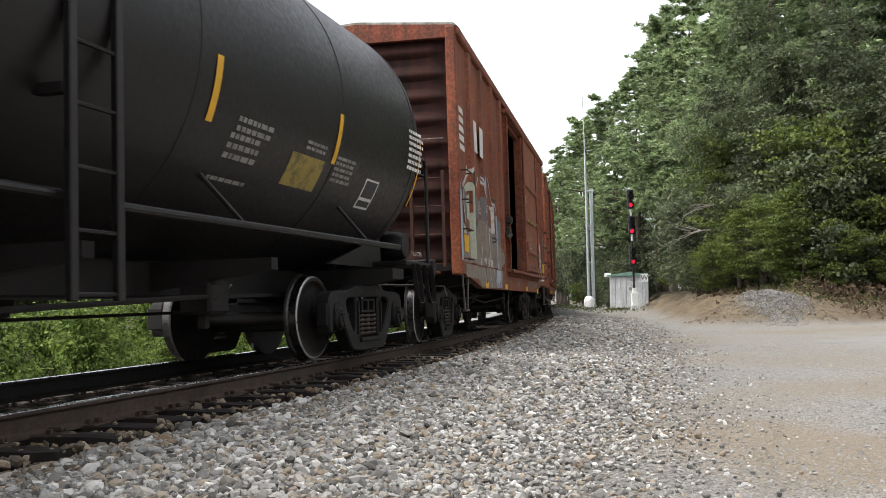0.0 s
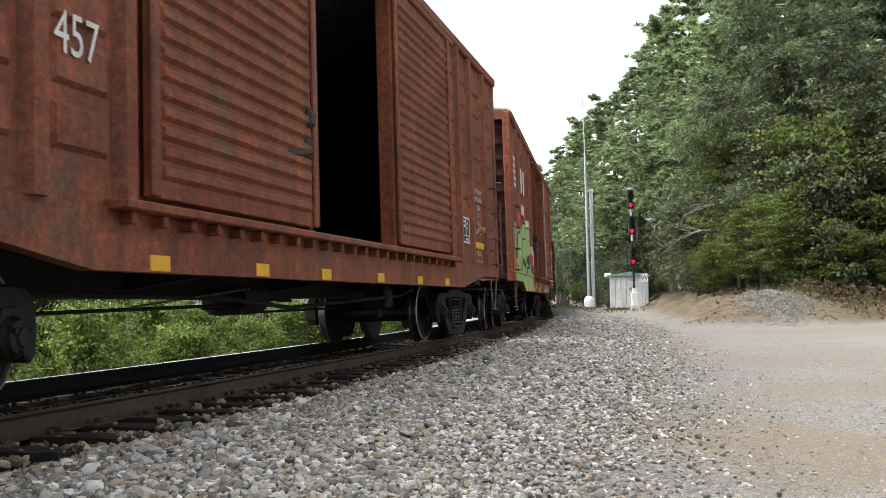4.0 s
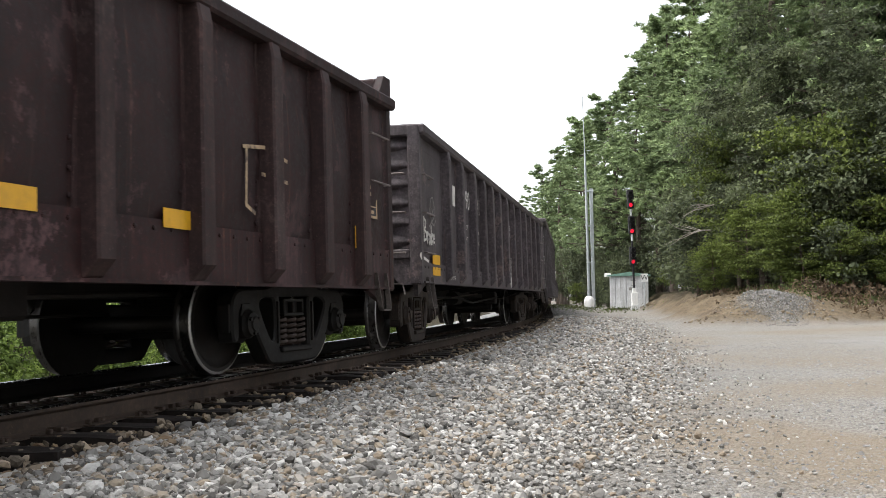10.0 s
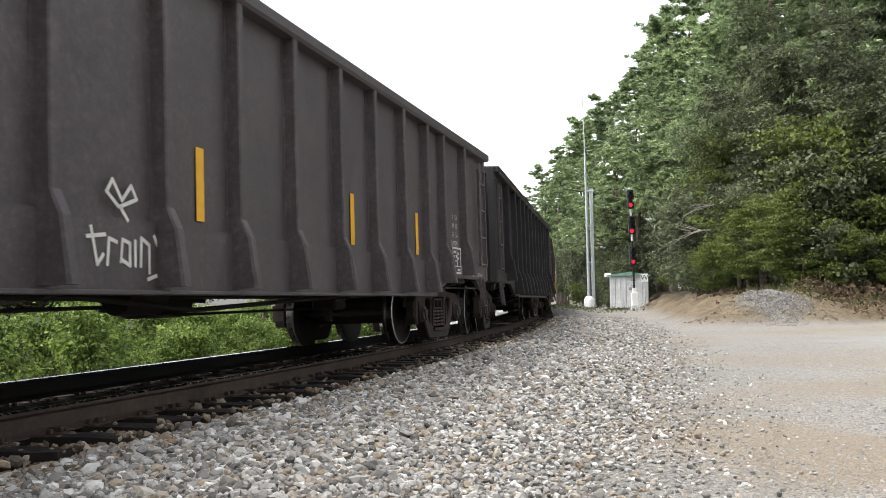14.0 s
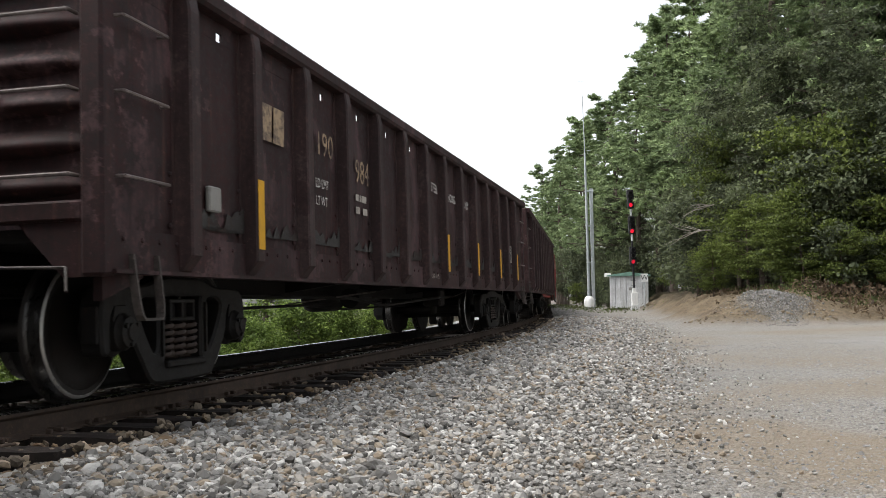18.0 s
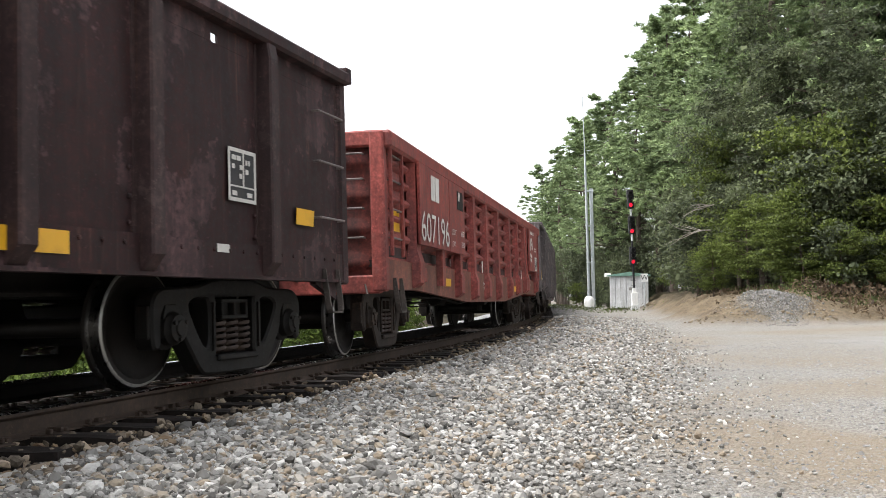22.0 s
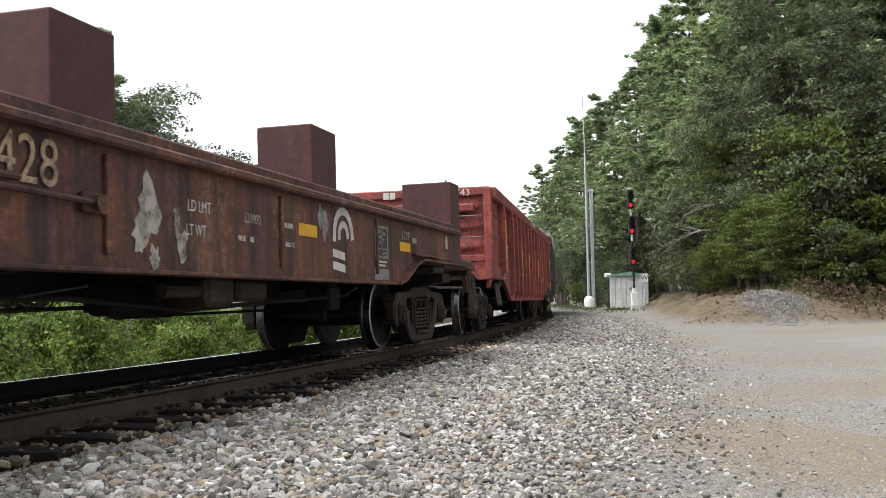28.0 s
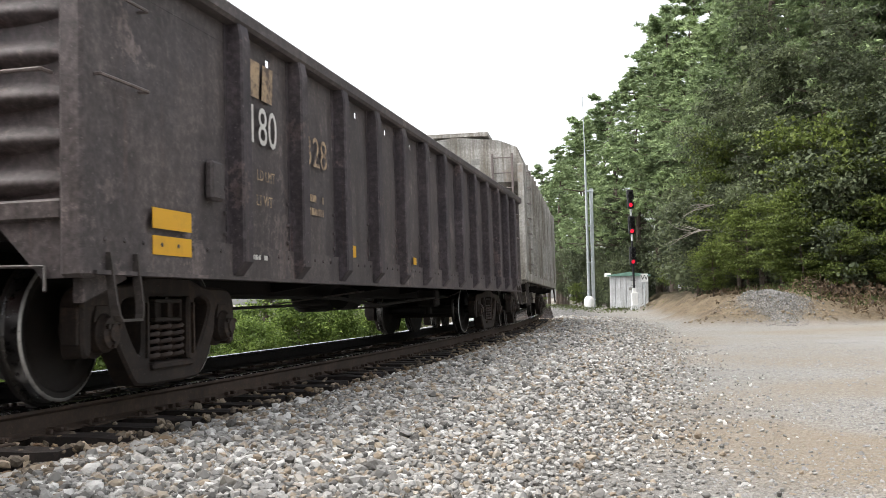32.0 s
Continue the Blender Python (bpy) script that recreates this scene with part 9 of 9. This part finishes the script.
    lines = [[(-7.25, 1.2), (-7.28, 1.9), (-7.15, 2.25), (-6.9, 2.34), (-6.65, 2.18)], [(-6.65, 2.2), (-6.6, 1.6), (-6.55, 1.2)], [(-6.62, 1.85), (-6.45, 2.15), (-6.2, 2.4), (-5.9, 2.3), (-5.75, 2.05)], [(-5.75, 2.1), (-5.72, 1.6), (-5.65, 1.2)], [(-5.7, 2.15), (-5.4, 2.36), (-5.05, 2.34), (-4.8, 2.1)],
             [(-5.1, 1.7), (-4.8, 1.62), (-4.6, 1.4), (-4.55, 1.2)], [(-4.8, 2.15), (-4.4, 2.34), (-4.0, 2.3), (-3.75, 2.24)], [(-4.65, 2.1), (-4.6, 1.8)], [(-4.4, 1.25), (-4.25, 1.5), (-4.0, 1.55), (-3.85, 1.3)], [(-3.75, 2.2), (-3.7, 1.6), (-3.6, 1.2)], [(-6.9, 1.65), (-6.7, 1.55), (-6.62, 1.4)], [(-6.85, 1.5), (-6.65, 1.6), (-6.6, 1.9)],
             [(-5.5, 1.95), (-5.3, 2.05)], [(-4.3, 2.0), (-4.1, 2.05)], [(-5.35, 1.2), (-5.45, 1.6), (-5.5, 1.9)], [(-6.3, 1.95), (-6.1, 2.05)], [(-3.45, 1.2), (-3.5, 1.5), (-3.3, 1.7)]]
    for pts in lines:
        for q in stroke(pts, 0.035):
            sprayed(c, "graffiti_line", q, st, "gr_dark", 0.011)
    rnd = random.Random(9)
    for k in range(26):
        cx = rnd.choice([-6.7, -6.55, -5.7, -5.3, -4.5, -4.0, -3.7]) + rnd.uniform(-0.08, 0.08)
        sprayed(c, "graffiti_line", oval(cx, rnd.uniform(1.25, 2.0), 0.025, 0.08, rnd.uniform(-20, 20), 8), st, "gr_dark", 0.012)
    letters(c, "550", -5.85, 2.08, 0.18, "gr_pale", y - 0.07, 0.9)
    letters(c, "75600", -4.75, 1.42, 0.08, "gr_pale", y - 0.016, 0.8)
    reflector(c, -6.85, 1.42, 0.42, 0.13, y - 0.02)
    for x in (-5.0, -4.0):
        reflector(c, x, 0.865, 0.36, 0.11, y - 0.040)
    stations(FLAT)
    for x in (-1.95, -0.04, 2.68, 4.50):
        reflector(c, x, 0.86, 0.48 if x < 4 else 0.3, 0.11, y - 0.040)
    plate(c, "paint_patch", 2.95, 4.30, 0.82, 1.04, y - 0.036, "gr_blue")
    plate(c, "paint_patch", 3.2, 4.9, 1.16, 1.21, -1.672, "gr_pale")
    rnd = random.Random(31)
    for cx, k in ((-1.2, 0.30), (0.75, 0.34)):
        for q in range(5):
            pts = [(cx + rnd.uniform(-k, k), 0.96 + rnd.uniform(-0.10, 0.12)) for _ in range(4)]
            for w in stroke(pts, 0.022):
                part("chalk_scrawl", Geo().prism(w, y - 0.036, y - 0.033), M["gr_pale"], c)
    bars(c, 2.65, 2.15, 0.75, 0.07, 1, "white_worn", -1.604, 72, 0.9)
    bars(c, 2.75, 2.01, 0.70, 0.07, 1, "white_worn", -1.604, 73, 0.9)
    part("door_hasp", Geo().box(2.0, 2.14, -1.66, -1.60, 1.60, 2.0, 0.02), M["grip"], c)
    part("jamb_strip", Geo().box(1.60, 1.66, -1.665, -1.60, 1.22, 4.1, 0.01), M["bar_grey"], c, "scraped bare steel door edge")
    stations(FRONT_ON)
    bars(c, -2.85, 2.75, 0.3, 0.25, 3, "white", y - 0.008, 71, 0.9)
    plate(c, "red_patch", -3.0, -2.6, 1.55, 1.95, y - 0.004, "gr_red")
    plate(c, "paper_tag", 1.2, 1.38, 2.80, 3.02, -1.606, "white")
    plate(c, "paper_tag", 1.55, 1.70, 2.78, 2.90, -1.606, "white")
    plate(c, "paper_tag", 4.0, 4.12, 1.52, 1.70, -1.606, "white", slant=-0.05)
    stations(FLAT)
    for k, body in enumerate(("EXW 10-8 H14-3", "EW 10-0 H14-8", "IL 50-6", "IW  9-6", "IH 11-0", "CU FT 5277")):
        letters(c, body, 5.63, 1.74 + 0.135 * (5 - k), 0.085, "white", y - 0.054, 0.5 if k < 2 else 0.85)
    letters(c, "BS-186", 5.69, 1.43, 0.13, "white", y - 0.054, 0.8)
    data_panel(c, 6.36, 1.38, 0.48, 0.32, y - 0.058)
    part("reflector", Geo().prism([(6.48, 1.69), (6.94, 1.69), (6.94, 2.33), (6.84, 2.33), (6.84, 1.79), (6.48, 1.79)], y - 0.064, y - 0.061), M["yellow"], c, "yellow L-shaped sticker")
    plate(c, "panel_patch", 6.34, 6.81, 1.99, 2.35, y - 0.060, "bar_grey")
    plate(c, "reflector", 7.21, 7.43, 1.33, 1.84, y - 0.016, "yellow")
    letters(c, "2 INCH HF COMP SHOES", 6.62, 1.21, 0.05, "white", y - 0.050, 0.8)
    part("release_lever", Geo().wire([(5.76, y - 0.05, 1.10), (5.96, y - 0.09, 1.11), (6.16, y - 0.09, 1.09)], 0.022, 7), M["white"], c, "white painted release lever")


def build_tank_car():
    stations([[-8, 8], [0, 0]])
    x0, x1, zc, r = -7.7, 7.55, 2.55, 1.57
    car, h = begin_car("tank_car", -114.7, -102.77, x0, x1, "black cylindrical tank wagon with ladder and yellow reflective strips", "railway wagon")
    m = M["tank_black"]
    prof = [(0.0, -7.45), (0.55, -7.40), (1.0, -7.24), (1.28, -7.02), (1.46, -6.78), (r, -6.55), (r, -3.0), (r, -2.98), (r, 0.0), (r, 3.0), (r, 6.45), (1.51, 6.70), (1.36, 6.95), (1.05, 7.20), (0.55, 7.36), (0.0, 7.41)]
    part("tank_shell", Geo().lathe(prof, "x", (0, 0, zc), 64), m, car, "dull black welded tank", smooth=30)
    for x in (-4.05, -1.35, 1.35, 4.05, 6.35, -6.55):
        part("weld_seam", Geo().lathe([(r, -0.012), (r + 0.006, -0.006), (r + 0.006, 0.006), (r, 0.012)], "x", (x, 0, zc), 64), m, car, smooth=30)
    part("manway", Geo().lathe([(0.0, 0.45), (0.34, 0.43), (0.36, 0.36), (0.30, 0.34), (0.30, 0.0)], "z", (0, 0, zc + r - 0.05), 20), m, car, smooth=40)
    for s in (-1, 1):
        part("saddle", Geo().prism([(-1.15, 1.75), (1.15, 1.75), (0.9, 1.3), (0.5, 0.98), (-0.5, 0.98), (-0.9, 1.3)], s * 5.75, s * 6.25, "x"), m, car)
        part("saddle_web", Geo().prism([(s * 4.9, 1.02), (s * 6.6, 1.02), (s * 6.55, 1.9), (s * 6.3, 1.9), (s * 5.9, 1.25)], -1.02, -0.98), m, car)
        part("stub_sill", Geo().box(s * 4.3, s * 7.7, -0.28, 0.28, 0.72, 1.02, 0.02), m, car)
        part("end_platform", Geo().box(s * 6.3, s * 7.43, -1.45, 1.45, 1.03, 1.09, 0.01).box(s * 7.33, s * 7.45, -1.48, 1.48, 0.92, 1.14, 0.02), m, car)
        part("hand_rail", Geo().wire([(s * 7.20, -1.45, 1.08), (s * 7.20, -1.45, 2.30), (s * 7.12, -1.45, 2.40), (s * 6.75, -1.40, 2.42)], 0.024, 8), m, car)
        part("hand_rail", Geo().wire([(s * 7.25, -1.45, 2.20), (s * 7.30, -0.9, 2.36), (s * 7.30, 0.9, 2.36), (s * 7.25, 1.45, 2.20), (s * 7.25, 1.45, 1.08)], 0.022, 8), m, car)
        part("deck_tank", Geo().lathe([(0.0, -0.25), (0.16, -0.22), (0.20, -0.12), (0.20, 0.12), (0.16, 0.22), (0.0, 0.25)], "y", (s * 7.15, -0.95, 1.32), 16), m, car, smooth=50)
        stirrup(car, s * 7.0, 0.52, 1.05, 0.40, "tank_black")
        stirrup(car, s * 6.5, 0.52, 1.05, 0.30, "tank_black")
        part("sill_label", Geo().box(s * 7.451, s * 7.453, -1.3, -0.9, 0.99, 1.07), M["white_worn"], car)
    letters(car, "TREAD COND", 6.55, 1.17, 0.05, "white_worn", -1.49, 0.9)
    for a, b in ((-6.3, -0.13), (0.42, 5.85)):
        part("side_rail", Geo().rod((a, -1.50, 1.20), (b, -1.50, 1.22), 0.033, 10), m, car, "grey side pipe rail")
    for x in (-5.0, -2.6, 2.1, 4.9):
        part("rail_bracket", Geo().rod((x, -1.50, 1.20), (x - 0.25, -1.22, 1.62), 0.02, 6), m, car)
    # side ladder
    for x in (-0.12, 0.32):
        part("ladder_rail", Geo().box(x - 0.035, x + 0.035, -1.60, -1.55, 0.62, 3.2, 0.008), m, car)
        part("ladder_rail_top", Geo().wire([(x, -1.575, 3.2), (x, -1.30, 3.55), (x, -0.6, 3.98)], 0.03, 6), m, car)
    for k in range(8):
        part("rung", Geo().rod((-0.12, -1.575, 0.66 + 0.36 * k), (0.32, -1.575, 0.66 + 0.36 * k), 0.014, 6), m, car)
    part("ladder_bracket", Geo().box(-0.18, -0.10, -1.56, -1.30, 1.78, 1.84).box(-0.18, -0.10, -1.56, -1.50, 2.5, 2.56), m, car)
    def on_shell(x0_, x1_, z0, z1, name, mat, n=6, lift=0.006, label=""):
        g = Geo()
        v = []
        for i in range(n + 1):
            z = z0 + (z1 - z0) * i / n
            yy = -math.sqrt(max(0.01, (r + lift) ** 2 - (z - zc) ** 2))
            v += [(x0_, yy, z), (x1_, yy, z)]
        g.add(v, [(2 * i, 2 * i + 1, 2 * i + 3, 2 * i + 2) for i in range(n)])
        part(name, g, M[mat], car, label)
    for x in (-4.4, -1.6, 1.62, 4.02):
        on_shell(x - 0.045, x + 0.045, 1.94, 2.42, "reflector", "yellow", label="yellow reflective strip")
    for x, z, w, hh, rows, mt in ((2.0, 1.72, 0.6, 0.22, 3, "bar_grey"), (2.05, 1.93, 0.6, 0.14, 2, "bar_grey"), (1.95, 1.56, 0.7, 0.05, 1, "bar_grey"), (3.35, 1.98, 0.5, 0.1, 2, "bar_grey"), (4.1, 1.78, 0.5, 0.26, 5, "bar_grey"), (6.15, 2.15, 0.55, 0.5, 7, "white"), (3.2, 1.70, 0.6, 0.20, 4, "yellow_worn")):
        rnd = random.Random(int(x * 100))
        dz = hh / rows
        for k in range(rows):
            q = x
            while q < x + w * rnd.uniform(0.8, 1):
                L = rnd.uniform(0.04, 0.14)
                z0 = z + hh - (k + 0.75) * dz
                on_shell(q, min(q + L, x + w), z0, z0 + dz * 0.55, "stencil_bar", mt, 1, 0.005)
                q += L + 0.02
    on_shell(3.12, 3.85, 1.66, 1.94, "label_panel", "yellow_worn", 3, 0.003, "worn yellow warning panel")
    on_shell(5.02, 5.42, 1.62, 1.92, "data_panel", "white", 3, 0.003)
    on_shell(5.05, 5.39, 1.73, 1.90, "data_panel", "black_panel", 2, 0.005)
    on_shell(5.05, 5.39, 1.64, 1.70, "data_panel", "black_panel", 2, 0.005)
    rr = 1.52
    v = []
    for i in range(9):
        z = 1.78 + 0.8 * i / 8
        yy = -math.sqrt(rr ** 2 - (z - zc) ** 2)
        v += [(6.16, yy - 0.01, z), (6.24, yy + 0.005, z)]
    v = [(a + 0.50, b - 0.016, c_) for a, b, c_ in v]
    part("reflector", Geo().add(v, [(2 * i, 2 * i + 1, 2 * i + 3, 2 * i + 2) for i in range(8)]), M["yellow"], car, "yellow reflective strip")


def build_hopper():
    x0, x1 = -8.1, 8.1
    car, h = begin_car("hopper_car", 141.7, 154.4, x0, x1, "pale grey covered hopper wagon with rust streaks", "railway wagon")
    m = M["hopper_grey"]
    zt = 4.38
    for s in (-1, 1):
        part("side_sheet", Geo().prism([(s * 1.52, 1.10), (s * 1.55, 1.3), (s * 1.56, 3.7), (s * 1.40, 4.10), (s * 1.36, 4.10), (s * 1.52, 3.68), (s * 1.50, 1.10)], x0 + 0.1, x1 - 0.1, "x"), m, car)
        part("side_sill", Geo().box(x0, x1, s * 1.46, s * 1.58, 1.02, 1.26, 0.02), m, car)
    for i in range(15):
        x = x0 + 0.6 + i * 1.07
        part("side_post", Geo().prism([(x - 0.06, -1.55), (x - 0.05, -1.62), (x + 0.05, -1.62), (x + 0.06, -1.55)], 1.2, 3.75, "z"), m, car)
    part("roof", Geo().prism([(-1.42, 4.08), (-1.0, 4.27), (0, zt), (1.0, 4.27), (1.42, 4.08)], x0, x1, "x"), m, car)
    part("roof_walk", Geo().box(x0 + 0.1, x1 - 0.1, -0.75, 0.75, zt + 0.02, zt + 0.12, 0.01), m, car)
    for k in range(5):
        part("roof_hatch", Geo().box(-6.6 + 3.2 * k, -5.4 + 3.2 * k, -0.4, 0.4, zt + 0.06, zt + 0.22, 0.04), m, car)
    for s, x in ((-1, x0), (1, x1)):
        part("end_sheet", Geo().prism([(-1.52, 3.3), (1.52, 3.3), (1.54, 3.7), (1.40, 4.1), (1.0, 4.27), (0, zt), (-1.0, 4.27), (-1.40, 4.1), (-1.54, 3.7)], x - s * 0.06, x, "x"), m, car)
        part("slope_sheet", Geo().prism([(x, 3.32), (x - s * 0.06, 3.32), (x - s * 2.9, 1.12), (x - s * 2.8, 1.12)], -1.5, 1.5), m, car)
        for yy in (-1.48, 1.48):
            part("end_post", Geo().box(x - 0.08, x + 0.08, yy - 0.07, yy + 0.07, 1.05, 3.7, 0.01), m, car)
            part("end_brace", Geo().rod((x - s * 0.1, yy * 0.97, 2.2), (x - s * 1.2, yy * 0.97, 3.2), 0.05, 8).rod((x, yy, 3.2), (x - s * 0.9, yy, 2.0), 0.05, 8), m, car)
        part("end_platform", Geo().box(x - s * 2.2, x, -1.5, 1.5, 1.02, 1.10, 0.01), m, car)
        part("end_beam", Geo().box(x - s * 0.15, x, -1.54, 1.54, 0.98, 1.26, 0.02), m, car)
        end_ladder(car, x, s, -1.3, -0.85, (1.4, 1.75, 2.1, 2.45, 2.8, 3.15, 3.5, 3.85))
        for z in (1.4, 1.75, 2.1, 2.45, 2.8, 3.15, 3.5):
            grab(car, x - s * 0.1, x - s * 0.5, z, -1.60, 0.07)
        stirrup(car, x - s * 0.3, 0.42, 1.05, 0.4)
    for k in (-3.4, 0.0, 3.4):
        part("hopper_outlet", Geo().prism([(k - 1.5, 1.12), (k + 1.5, 1.12), (k + 0.4, 0.5), (k - 0.4, 0.5)], -1.0, 1.0), m, car)
    for k in range(4):
        part("stencil_mark", Geo().box(x0 - 0.006, x0 - 0.002, 0.35 - 0.3 * k, 0.55 - 0.3 * k, 3.72, 3.86), M["bar_grey"], car)


build_tank_car()
build_boxcars()
build_gondolas()
build_framed_gondola()
build_low_car()
build_hopper()


# ---------------------------------------------------------------- small pieces of the ground and track
make_track()
make_stones()


# ---------------------------------------------------------------- what moves
def place_at(uf, ur, t):
    d = rolled(t)
    f, r = Vector([float(q) for q in beside(uf - d, 0)]), Vector([float(q) for q in beside(ur - d, 0)])
    turn = math.atan2(r.y - f.y, r.x - f.x)
    return Matrix.Translation((f + r) / 2) @ Matrix.Rotation(turn, 4, "Z") @ Matrix.Rotation(math.atan(CANT), 4, "X")


def motions():
    for car, uf, ur in CARS:
        walk(car, [(0.5 * i, place_at(uf, ur, 0.5 * i)) for i in range(65)])
    # wheels turn while their car is near
    for w, s, u in SPINNERS:
        ts = [0.0] + [0.08 * i for i in range(1, 400) if -6 < u - rolled(0.08 * i) < 36] + [32.0]
        a0, a1 = rolled(ts[1] if len(ts) > 2 else 0.0), rolled(ts[-2] if len(ts) > 2 else 0.0)
        rows = []
        for t in ts:
            a = min(max(rolled(t), a0), a1)
            rows.append((t, Matrix.Translation((s, 0, WHEEL_R)) @ Matrix.Rotation(-(a - a0) / WHEEL_R, 4, "Y")))
        walk(w, rows)


motions()
